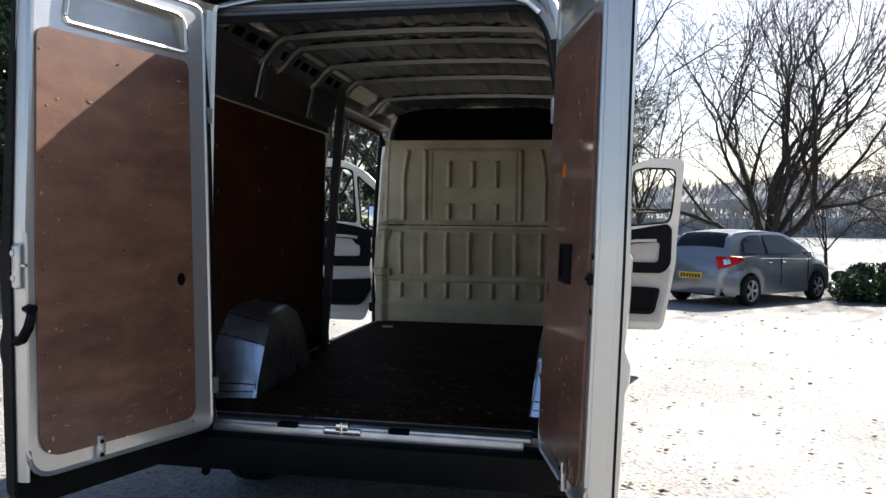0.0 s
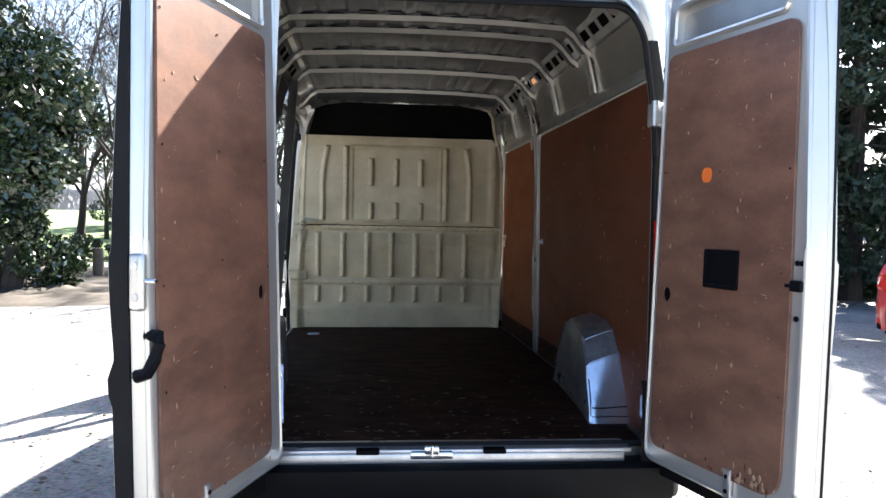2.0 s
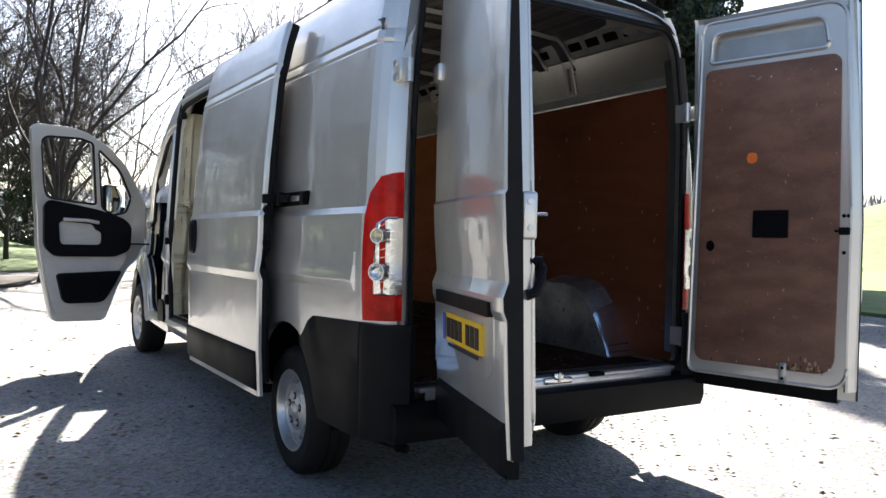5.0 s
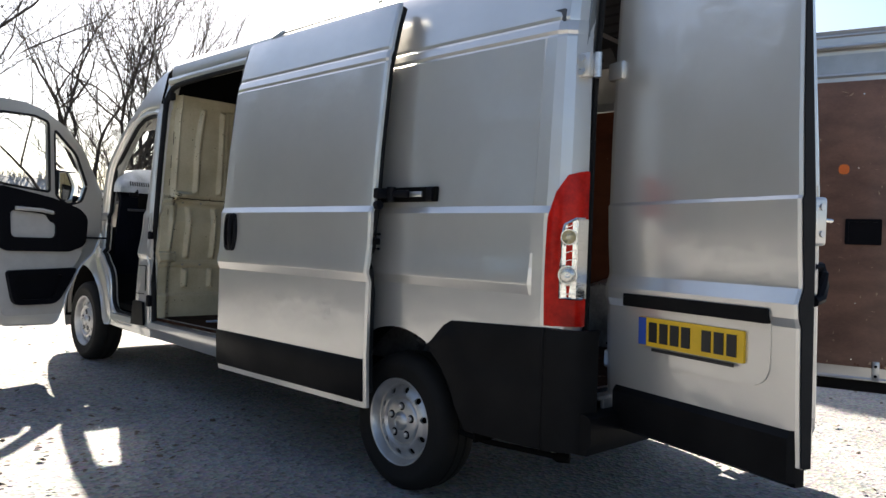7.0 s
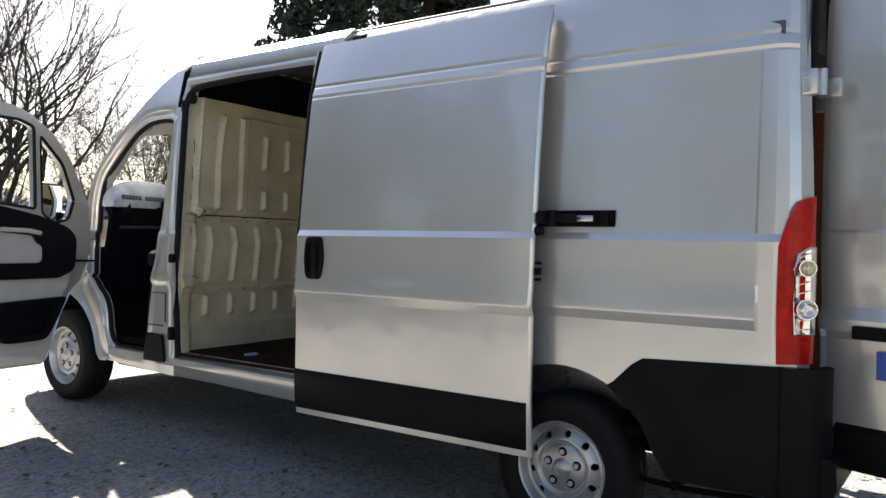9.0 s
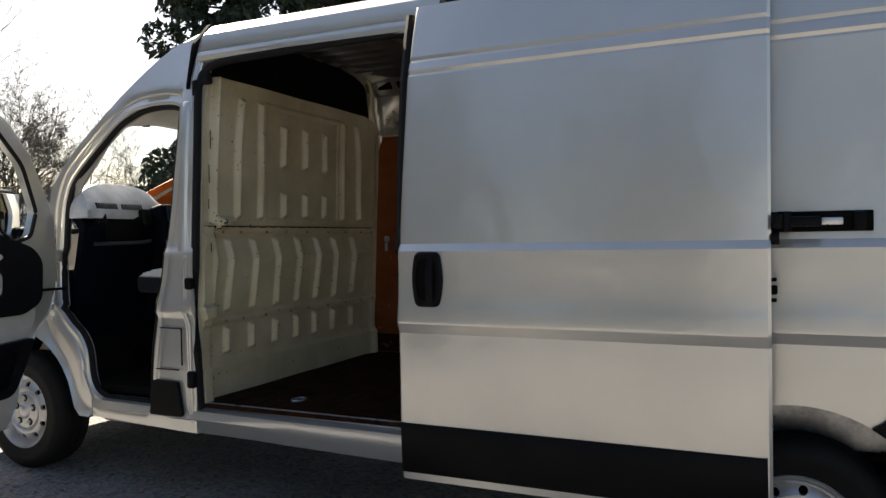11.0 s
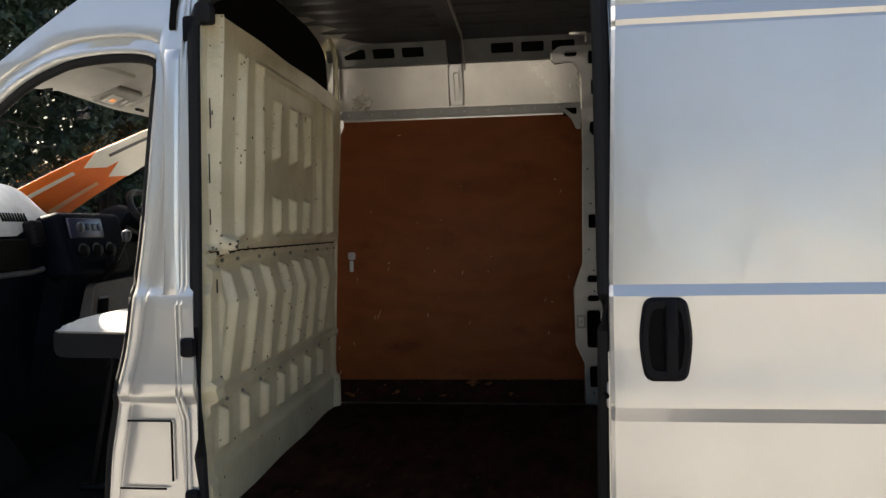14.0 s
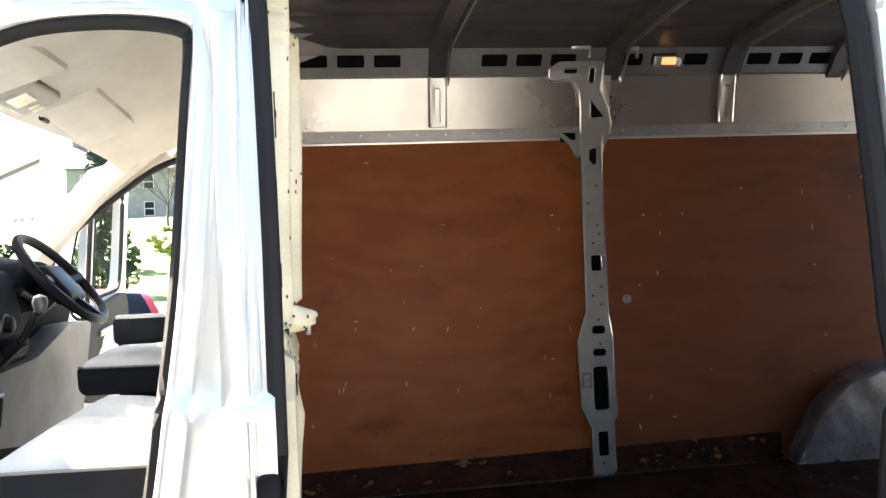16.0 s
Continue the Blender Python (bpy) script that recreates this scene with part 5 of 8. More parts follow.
def step_well():
    # step plate and seal along the side opening
    bm = bmesh.new()
    box(bm, (-0.955, 3.07, 0.475), (0.05, 1.30, 0.02), 0.004)
    vp("side_step", bm, M_TRIM, None, "black step plate in the side opening")
    bm = bmesh.new()
    box(bm, (-0.93, 3.07, 0.52), (0.018, 1.28, 0.035), 0.004)
    vp("floor_edge_strip", bm, M_GALV, None, "worn metal floor edge strip")
    # frame of the side opening
    bm = bmesh.new()
    pts = [(-0.955, 3.725, 0.46), (-0.975, 3.725, 0.8), (-0.978, 3.725, 1.2), (-0.958, 3.725, 1.6), (-0.93, 3.73, 2.05), (-0.92, 3.732, 2.13), (-0.908, 3.715, 2.19), (-0.902, 3.675, 2.225), (-0.898, 3.60, 2.242), (-0.895, 3.50, 2.248), (-0.89, 3.0, 2.258), (-0.885, 2.4, 2.262)]
    tube(bm, pts, 0.02, 8)
    vp("side_door_seal", bm, M_RUBBER, None, "black rubber seal round the side opening")
    bm = bmesh.new()
    hx, hz = (-0.905, -0.912, -0.905, -0.880, -0.884, -0.872, -0.80), (2.262, 2.285, 2.305, 2.318, 2.345, 2.40, 2.46)
    shell(bm, [2.40, 2.8, 3.2, 3.55, 3.74], list(range(7)), lambda y, i: Vector((hx[i], y, hz[i] - 0.01 * max(0.0, (3.2 - y)) * (i == 0))), lambda y, i: Vector((hx[i] + 0.05, y, hz[i] - 0.012)))
    vp("side_header", bm, M_SILVER, None, "silver header rail over the side opening")
    bm = bmesh.new()
    sheet(bm, rounded([(2.20, 0.36), (2.235, 0.36), (2.235, 2.38), (2.20, 2.38)], 0.006, 2), [], lambda u, v, w: Vector((-(side(v) - 0.03) + w, u, v)), 0.055)
    vp("side_pillar", bm, M_CEILING)
    for z in (2.12, 1.14, 0.66):
        bm = bmesh.new()
        box(bm, (-side(z) + 0.0, 3.742, z), (0.035, 0.045, 0.085 if z != 1.14 else 0.06), 0.012)
        vp("door_buffer", bm, M_TRIM, None, "black door buffer")


step_well()


def bulkhead():
    """Pressed steel partition: a height field with ribs standing out towards the load space."""
    nx, nz = 310, 280
    x0, x1, z0, z1 = -0.955, 0.875, 0.50, 2.19
    X, Z = np.meshgrid(np.linspace(x0, x1, nx), np.linspace(z0, z1, nz), indexing="ij")
    H = np.zeros_like(X)

    def smooth(d, w):
        return np.clip(d / w, 0, 1) ** 2 * (3 - 2 * np.clip(d / w, 0, 1))

    def rib(xc, za, zb, half=0.005, h=0.030, bend=0.0, soft=0.022):
        nonlocal H
        xx = X - xc - bend * np.clip((Z - 1.75) / 0.4, -0.2, 1) ** 2
        d = np.minimum(half + soft - np.abs(xx), np.minimum(Z - za, zb - Z) + 0.4 * soft)
        H = np.maximum(H, h * smooth(d, soft))

    for x in (-0.72, -0.505, -0.295, -0.085, 0.125, 0.335, 0.56):
        rib(x, 0.98, 1.36)
        rib(x, 0.76, 0.895)
    for x in (-0.27, -0.055, 0.16):
        rib(x, 1.77, 2.00)
        rib(x, 1.48, 1.62)
    for x, b in ((-0.685, 0.055), (0.59, -0.05)):
        rib(x, 1.47, 2.10, bend=b)
    for x in (-0.485, 0.375):
        rib(x, 1.47, 2.10)
    # rim round the upper middle field
    ring = np.maximum(np.abs(X + 0.055) / 0.385, np.abs(Z - 1.78) / 0.32)
    H = np.maximum(H, 0.008 * smooth(0.06 - np.abs(ring - 1.0), 0.05))
    # seam between the two pressings, belts under it
    H = np.maximum(H, 0.016 * smooth(0.035 - np.abs(Z - 1.415), 0.02))
    H -= 0.016 * smooth(0.006 - np.abs(Z - 1.425), 0.004)
    H = np.maximum(H, 0.014 * smooth(0.03 - np.abs(Z - 0.935), 0.02))
    H += 0.018 * smooth(0.16 - (Z - 0.56), 0.03) * (Z > 0.56) + 0.018 * (Z <= 0.56)
    H += 0.006 * smooth(X - 0.74, 0.05)
    # plain edge field beside the door, sloping lip of the upper pressing, small ledge lower down
    H += 0.052 * smooth(X + 0.862, 0.014) * smooth(-0.66 - X, 0.14) * smooth(1.480 - Z, 0.025) * smooth(Z - 1.41, 0.012)
    H += 0.022 * smooth(-0.83 - X, 0.05)
    H += 0.030 * smooth(-0.80 - X - 0.18 * np.clip(1.38 - Z, 0, 0.2), 0.035) * smooth(1.395 - Z, 0.03) * smooth(Z - 1.0, 0.04)
    H += 0.042 * smooth(-0.80 - X, 0.02) * smooth(1.03 - Z, 0.02) * smooth(Z - 0.945, 0.02)
    # folds: the lower field is cranked, the upper one leans back towards the load
    fold = np.interp(Z, [0.5, 0.95, 1.25, 1.36, 1.415, 1.45, 2.15], [-0.03, -0.015, 0.026, -0.004, 0.0, 0.042, 0.065])
    H += fold * smooth(0.86 - X, 0.05) * smooth(X + 0.90, 0.05) - 0.05 * (X + 0.8) / 1.67
    H += 0.004 * np.sin(X * 9 + Z * 4) * np.cos(Z * 7)
    Y = 3.745 - H
    # the door-side edge follows the body's tumblehome
    edge = np.array([-side(z) + 0.050 for z in np.linspace(z0, z1, nz)])
    X = X + np.clip((-0.80 - X) / 0.155, 0, 1) * (edge[None, :] - x0)
    # rounded top corner on the far side
    keep = np.ones_like(X, bool)
    cx, cz, r = 0.70, 2.02, 0.17
    keep &= ~((X > cx) & (Z > cz) & ((X - cx) ** 2 + (Z - cz) ** 2 > r * r))
    verts, faces = [], []
    n = nx * nz
    for w, off in ((0, 0.0), (1, 0.004)):
        verts += [(float(a), float(b) + off, float(c)) for a, b, c in zip(X.ravel(), Y.ravel(), Z.ravel())]
    for i in range(nx - 1):
        for j in range(nz - 1):
            if keep[i, j] and keep[i + 1, j + 1] and keep[i, j + 1] and keep[i + 1, j]:
                a, b, c, d = i * nz + j, (i + 1) * nz + j, (i + 1) * nz + j + 1, i * nz + j + 1
                faces.append((a, b, c, d))
                faces.append((n + a, n + d, n + c, n + b))
    ob = adopt(raw("bulkhead", verts, faces, M_CREAM, None, "cream-painted pressed steel bulkhead with ribs", 60))
    # dark knocks and rust specks, mostly along the ribs' edges
    rng2 = random.Random(17)
    slope = np.abs(np.gradient(H, axis=0))
    cand = np.argwhere((slope > 0.0035) & keep)
    bm = bmesh.new()
    for k in range(230):
        i, j = cand[rng2.randrange(len(cand))] if k % 4 else (rng2.randrange(20, nx - 30), rng2.randrange(20, nz - 30))
        x, y, z = float(X[i, j]), float(Y[i, j]) - 0.0025, float(Z[i, j])
        a, b = rng2.uniform(0.0015, 0.004), rng2.uniform(0.002, 0.013)
        sheet(bm, [(x - a, z), (x, z - b * 0.5), (x + a, z + rng2.uniform(-a, a)), (x + rng2.uniform(-a, a), z + b * 0.5)], [], lambda u, v, w: Vector((u, y + w, v)), 0.003)
    vp("bulkhead_wear", bm, M_SPECK, ob, "dark knocks and rust specks")["kind"] = "stuff"
    bm = bmesh.new()
    j_ = int(round((1.425 - z0) / (z1 - z0) * (nz - 1)))
    tube(bm, [(float(X[i, j_]), float(Y[i, j_]) - 0.001, 1.425 + 0.002 * math.sin(i * 0.4)) for i in range(8, nx - 6, 4)], 0.0035, 5)
    vp("seam_gap", bm, M_DARK, ob, "dark open seam between the two pressings")
    # edge turned back against the door pillar
    strip, quads = [], []
    for j in range(nz):
        strip += [(float(X[0, j]), float(Y[0, j]), float(Z[0, j])), (float(X[0, j]) - 0.012, 3.80, float(Z[0, j]))]
        if j:
            quads.append((2 * j - 2, 2 * j - 1, 2 * j + 1, 2 * j))
    adopt(raw("turned_edge", strip, quads, M_CREAM, ob))
    # torn, rusty corner of the lip
    bm = bmesh.new()
    for k in range(34):
        u, v = -0.835 + rng2.gauss(0, 0.022), 1.425 + rng2.gauss(0, 0.022)
        i, j = int((u - x0) / (x1 - x0) * (nx - 1)), int((v - z0) / (z1 - z0) * (nz - 1))
        c = rng2.uniform(0.003, 0.009)
        y = float(Y[i, j]) - 0.004
        sheet(bm, [(u + c * rng2.uniform(0.3, 1.2) * math.cos(q), v + c * rng2.uniform(0.3, 1.0) * math.sin(q)) for q in [m * math.tau / 7 for m in range(7)]], [], lambda a_, b_, w: Vector((a_, y + w, b_)), 0.004)
    vp("torn_corner", bm, M_SPECK, ob, "dark rusty tear at the ledge")["kind"] = "stuff"

    rng = random.Random(3)
    for x in (-0.76, -0.62, -0.40, -0.19, 0.02, 0.23, 0.45, 0.66, 0.80):
        for z in (1.395, 0.93):
            bm = bmesh.new()
            c = (x + rng.uniform(-0.02, 0.02), 3.727 + 0.03 * (x + 0.8), z)
            tube(bm, [c, (c[0], c[1] - 0.008, c[2])], 0.007, 8)
            vp("bolt", bm, M_RAIL, ob)
    for v0, v1 in ((1.82, 1.915), (1.645, 1.738), (1.513, 1.563), (1.297, 1.34)):
        bm = bmesh.new()
        v = (v0 + v1) / 2
        box(bm, (-side(v) + 0.085, 3.748 - float(H[12, int((v - z0) / (z1 - z0) * (nz - 1))]) - 0.003, v), (0.003, 0.003, v1 - v0))
        vp("flange_slot", bm, M_DARK, ob)
    # near-black board stands in for the shaded opening over the partition
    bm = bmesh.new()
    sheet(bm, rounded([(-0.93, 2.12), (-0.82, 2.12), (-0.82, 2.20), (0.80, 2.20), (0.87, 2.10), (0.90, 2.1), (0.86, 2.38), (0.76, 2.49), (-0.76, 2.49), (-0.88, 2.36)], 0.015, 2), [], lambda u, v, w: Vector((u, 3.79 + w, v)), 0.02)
    vp("opening_shade_board", bm, M_DARK, None, "near-black board standing in for the shaded opening above the bulkhead")
    bm = bmesh.new()
    box(bm, (-0.90, 3.70, 2.17), (0.05, 0.05, 0.06), 0.012)
    vp("foam_block", bm, M_RUBBER, None, "black foam block")
    bm = bmesh.new()
    arc = [(0.87, 3.815, 0.52), (0.885, 3.785, 1.4), (0.875, 3.75, 1.95), (0.84, 3.74, 2.12), (0.80, 3.735, 2.25), (0.78, 3.73, 2.38), (0.74, 3.73, 2.45), (0.66, 3.73, 2.475)]
    tube(bm, arc, 0.014, 6)
    vp("bulkhead_edge_rail", bm, M_CREAM)


bulkhead()


def ceiling():
    # inner roof skin with lengthwise swages
    bm = bmesh.new()
    xs = [-0.80, -0.74]
    x = -0.70
    while x < 0.70:
        xs += [x, x + 0.02, x + 0.05, x + 0.07]
        x += 0.14
    xs += [0.74, 0.80]

    def zz(x):
        base = 2.505 - 0.045 * (abs(x) / 0.8) ** 4 - 0.012 * x * x
        k = round((x + 0.70) % 0.14, 3)
        return base - (0.008 if 0.015 < k < 0.055 else 0)
    shell(bm, xs, [0.1, 1.0, 2.0, 3.0, 3.80], lambda x, y: Vector((x, y, zz(x))), lambda x, y: Vector((x, y, zz(x) - 0.002)))
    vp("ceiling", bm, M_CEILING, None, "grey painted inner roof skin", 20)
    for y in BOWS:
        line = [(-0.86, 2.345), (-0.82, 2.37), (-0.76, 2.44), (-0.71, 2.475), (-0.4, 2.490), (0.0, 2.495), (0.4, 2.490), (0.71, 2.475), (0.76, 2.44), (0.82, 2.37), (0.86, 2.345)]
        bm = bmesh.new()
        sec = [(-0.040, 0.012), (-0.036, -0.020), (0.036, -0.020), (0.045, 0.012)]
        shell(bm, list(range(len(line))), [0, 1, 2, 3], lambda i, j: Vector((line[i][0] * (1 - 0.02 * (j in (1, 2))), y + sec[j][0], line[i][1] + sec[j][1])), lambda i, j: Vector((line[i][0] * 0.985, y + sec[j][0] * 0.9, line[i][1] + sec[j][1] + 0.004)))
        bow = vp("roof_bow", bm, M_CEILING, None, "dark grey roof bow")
        # turned-down lip along the bow's rear edge, daylight from the doors painted in as a paler colour
        bm = bmesh.new()
        shell(bm, list(range(len(line))), [0, 1], lambda i, j: Vector((line[i][0] * 0.978, y - 0.052, line[i][1] + (-0.033, -0.007)[j])), lambda i, j: Vector((line[i][0] * 0.978, y - 0.046, line[i][1] + (-0.033, -0.007)[j])))
        vp("roof_bow_lip", bm, M_UPPER, bow, "bow lip painted pale for the daylight on it")
        # dark slots between bow and skin
        for k in range(9):
            bm = bmesh.new()
            xx = -0.62 + 0.155 * k
            box(bm, (xx, y - 0.043, 2.493 - 0.02 * abs(xx)), (0.085, 0.010, 0.013), 0.002)
            vp("bow_slot", bm, M_DARK, bow)


BOWS = (0.95, 1.21, 1.75, 2.31, 3.10)
ceiling()


def side_lining(s, y0, y1, pillar=2.40):
    lean = lambda v: 0.936 - 0.018 * max(0, (v - 0.6)) / 1.5

    def place(u, v, w):
        return Vector((s * (lean(v) - w), u, v))
    # plywood sheets either side of the pillar
    spans = [(0.14, min(pillar - 0.05, y1 - 0.08))] + ([(pillar + 0.05, 3.83)] if y1 > 3 else [])
    for a, b in spans:
        bm = bmesh.new()
        top = 2.072
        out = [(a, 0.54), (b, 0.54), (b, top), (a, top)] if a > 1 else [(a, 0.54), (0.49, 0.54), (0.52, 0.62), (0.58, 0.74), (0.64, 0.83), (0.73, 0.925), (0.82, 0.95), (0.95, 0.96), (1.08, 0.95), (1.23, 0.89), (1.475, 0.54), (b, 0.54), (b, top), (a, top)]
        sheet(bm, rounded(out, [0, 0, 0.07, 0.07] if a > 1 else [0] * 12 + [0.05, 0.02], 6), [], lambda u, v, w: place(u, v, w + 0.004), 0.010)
        vp("plywood_lining", bm, M_PLYWALL if a > 1 else M_PLYREAR if s > 0 else M_PLYSHADE, None,
           "orange-brown varnished plywood side lining" if a > 1 else "plywood side lining, maroon darkened to hold the load space's shade")
        bm = bmesh.new()
        rng = random.Random(int(a * 10) + 3 * s)
        for k in range(int(22 * (b - a))):
            uu, vv = rng.uniform(a + 0.04, b - 0.04), 0.70 + 1.30 * rng.random() ** 1.3
            c, q, t = rng.uniform(0.0015, 0.004), rng.uniform(0.003, 0.018), rng.uniform(-0.5, 0.5)
            if k % 3 == 0:
                c, q = q * 0.7, c
            sheet(bm, [(uu - c, vv), (uu - t * q, vv - q), (uu + c, vv), (uu + t * q, vv + q)], [], lambda u, v, w: place(u, v, w + 0.0135), 0.0015)
        vp("lining_wear", bm, M_CHIP, None, "pale scratches in the lining")["kind"] = "stuff"
        bm = bmesh.new()
        # grubby kick strip
        sheet(bm, [((a if a > 1 else 1.51) + 0.01, 0.54), (b - 0.01, 0.54), (b - 0.01, 0.665), ((a if a > 1 else 1.51) + 0.01, 0.67)], [], lambda u, v, w: place(u, v, w + 0.012), 0.008)
        vp("kick_strip", bm, M_KICK, None, "dark stained kick strip")
    # horizontal rail with punched holes
    for a, b in ([(0.12, pillar - 0.06), (pillar + 0.04, 3.80)] if y1 > 3 else [(0.12, 2.19)]):
        bm = bmesh.new()
        holes = []
        u = a + 0.12
        while u < b - 0.06:
            holes.append(rect(u, 2.102, u + 0.008, 2.114))
            u += 0.125
        sheet(bm, rect(a, 2.082, b, 2.136, 0.004), holes, lambda u, v, w: Vector((s * (0.889 + w), u, v)), 0.03)
        # near side gets the dark roof grey: that wall's shade is in the colour
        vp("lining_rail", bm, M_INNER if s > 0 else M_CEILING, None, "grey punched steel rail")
        # near-black bar behind the rail paints the shade in its holes
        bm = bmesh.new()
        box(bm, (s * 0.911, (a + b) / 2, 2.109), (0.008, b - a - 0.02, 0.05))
        vp("rail_hole_shade", bm, M_DARK)
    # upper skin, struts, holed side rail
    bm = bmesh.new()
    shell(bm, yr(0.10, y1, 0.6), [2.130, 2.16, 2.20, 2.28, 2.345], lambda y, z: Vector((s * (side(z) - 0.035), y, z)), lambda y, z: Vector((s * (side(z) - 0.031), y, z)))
    # near-side skin, struts and roof rail are darkened the same way for shade
    vp("upper_skin", bm, M_SKIN if s > 0 else M_CEILING, None, "grey inner skin of the upper side, painted darker for shade on the near side")
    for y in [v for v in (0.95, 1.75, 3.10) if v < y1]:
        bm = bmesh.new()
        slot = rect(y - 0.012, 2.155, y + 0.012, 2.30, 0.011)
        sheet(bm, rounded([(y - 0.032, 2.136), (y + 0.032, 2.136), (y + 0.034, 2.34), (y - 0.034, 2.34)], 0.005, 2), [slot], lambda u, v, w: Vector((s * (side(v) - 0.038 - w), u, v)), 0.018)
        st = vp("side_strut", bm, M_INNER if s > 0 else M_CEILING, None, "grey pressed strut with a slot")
        bm = bmesh.new()
        for dy in (-0.034, 0.034):
            tube(bm, [(s * (side(v) - 0.052), y + dy, v) for v in (2.136, 2.2, 2.3, 2.345)], 0.007, 5)
        vp("strut_edge", bm, M_UPPER if s > 0 else M_RAIL, st)
    bm = bmesh.new()
    holes = []
    u = 0.16
    while u < y1 - 0.2:
        if min(abs(u + 0.06 - v) for v in (0.95, 1.75, 2.40, 3.10)) > 0.10:
            holes.append(rect(u, 2.385, u + 0.115, 2.43, 0.008, 2))
        u += 0.155
    sheet(bm, rect(0.10, 2.355, y1, 2.452, 0.004), holes, lambda u, v, w: Vector((s * (0.828 - (v - 2.355) * 0.75 - w), u, v)), 0.006)
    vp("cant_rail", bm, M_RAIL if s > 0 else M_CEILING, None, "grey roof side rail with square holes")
    # near-black sheet close behind, so the square holes read as shaded
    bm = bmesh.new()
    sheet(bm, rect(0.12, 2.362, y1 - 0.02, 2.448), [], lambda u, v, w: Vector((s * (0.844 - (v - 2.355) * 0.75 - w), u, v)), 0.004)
    vp("cant_rail_hole_shade", bm, M_DARK)
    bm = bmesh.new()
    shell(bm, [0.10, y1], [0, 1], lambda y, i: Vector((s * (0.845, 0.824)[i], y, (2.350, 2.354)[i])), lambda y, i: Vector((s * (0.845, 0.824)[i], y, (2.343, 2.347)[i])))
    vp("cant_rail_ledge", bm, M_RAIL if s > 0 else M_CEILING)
    # pressed pillar with lightening holes
    if y1 > 3:
        p = pillar

        def face(v):
            return min(lean(v) - 0.030, side(v) - 0.052)
        outline = [(p - 0.05, 0.55), (p + 0.05, 0.55), (p + 0.05, 0.76), (p + 0.095, 0.86), (p + 0.103, 1.15), (p + 0.055, 1.29), (p + 0.050, 1.9), (p + 0.054, 2.09), (p + 0.054, 2.22), (p + 0.062, 2.28), (p + 0.085, 2.318), (p + 0.115, 2.328),
                   (p + 0.185, 2.320), (p + 0.204, 2.335), (p + 0.202, 2.375), (p + 0.165, 2.40), (p - 0.045, 2.40), (p - 0.045, 2.34), (p - 0.038, 2.285), (p - 0.078, 2.205), (p - 0.092, 2.14), (p - 0.085, 2.095), (p - 0.055, 2.05),
                   (p - 0.050, 1.95), (p - 0.045, 1.27), (p - 0.060, 1.20), (p - 0.066, 0.80), (p - 0.05, 0.79)]
        holes = [rect(p - 0.035, 0.84, p + 0.04, 1.04, 0.02), rect(p - 0.03, 1.085, p + 0.035, 1.12, 0.016), rect(p - 0.03, 1.185, p + 0.035, 1.225, 0.016), rect(p - 0.025, 1.47, p + 0.025, 1.545, 0.012),
                 rounded([(p + 0.005, 2.245), (p + 0.005, 2.162), (p - 0.064, 2.164)], 0.010, 3), rounded([(p - 0.028, 2.035), (p + 0.010, 2.025), (p + 0.014, 1.975), (p - 0.008, 1.950), (p - 0.024, 1.958)], 0.008, 3),
                 rect(p - 0.008, 2.312, p + 0.019, 2.378, 0.012), rect(p + 0.072, 2.352, p + 0.138, 2.378, 0.012), rect(p - 0.022, 0.63, p + 0.028, 0.745, 0.012)]
        bm = bmesh.new()
        sheet(bm, rounded(outline, 0.015, 2), holes, lambda u, v, w: Vector((s * (face(v) - w), u, v)), 0.003)
        pil = vp("pillar", bm, M_INNER, None, "grey pressed steel pillar with lightening holes")
        bm = bmesh.new()
        for e in (-0.047, 0.047):
            sheet(bm, [(0.55, 0), (0.79, 0), (1.27, 0), (2.08, 0), (2.08, 0.045), (1.27, 0.055), (0.79, 0.055), (0.55, 0.055)], [], lambda u, v, w: Vector((s * (face(u) + 0.003 + v * 0.6), p + e + w, u)), 0.002)
        vp("pillar_sides", bm, M_INNER, pil)
        # near-black sheets put the hollow's shade behind the pillar's holes
        bm = bmesh.new()
        box(bm, (s * 0.945, p, 1.3), (0.006, 0.088, 1.46))
        for lp in holes[4:8]:
            us_, vs_ = [q[0] for q in lp], [q[1] for q in lp]
            sheet(bm, rect(min(us_) - 0.004, min(vs_) - 0.004, max(us_) + 0.004, max(vs_) + 0.004), [], lambda u, v, w: Vector((s * (face(v) + 0.012 - w), u, v)), 0.004)
        vp("pillar_hole_shade", bm, M_DARK, pil)
        # rolled edges of the arm, paler to paint in their lit contours, and of the lightening holes, pale stiffening
        # tab
        bm = bmesh.new()
        tube(bm, [(s * (face(v) - 0.003), u, v) for u, v in [(p + 0.204, 2.37), (p + 0.204, 2.335), (p + 0.185, 2.318), (p + 0.115, 2.326), (p + 0.085, 2.316), (p + 0.062, 2.28), (p + 0.054, 2.22), (p + 0.053, 2.09)]], 0.0045, 6)
        vp("arm_edge", bm, M_UPPER, pil)
        bm = bmesh.new()
        tube(bm, [(s * (face(v) - 0.003), u, v) for u, v in [(p - 0.045, 2.39), (p - 0.038, 2.285), (p - 0.078, 2.205), (p - 0.092, 2.14), (p - 0.085, 2.095), (p - 0.055, 2.05)]], 0.004, 6)
        vp("arm_edge", bm, M_UPPER, pil)
        for lp in holes:
            bm = bmesh.new()
            tube(bm, [(s * (face(v) - 0.003), u, v) for u, v in lp + lp[:1]], 0.0025, 5, caps=False)
            vp("hole_rim", bm, M_INNER, pil)
        bm = bmesh.new()
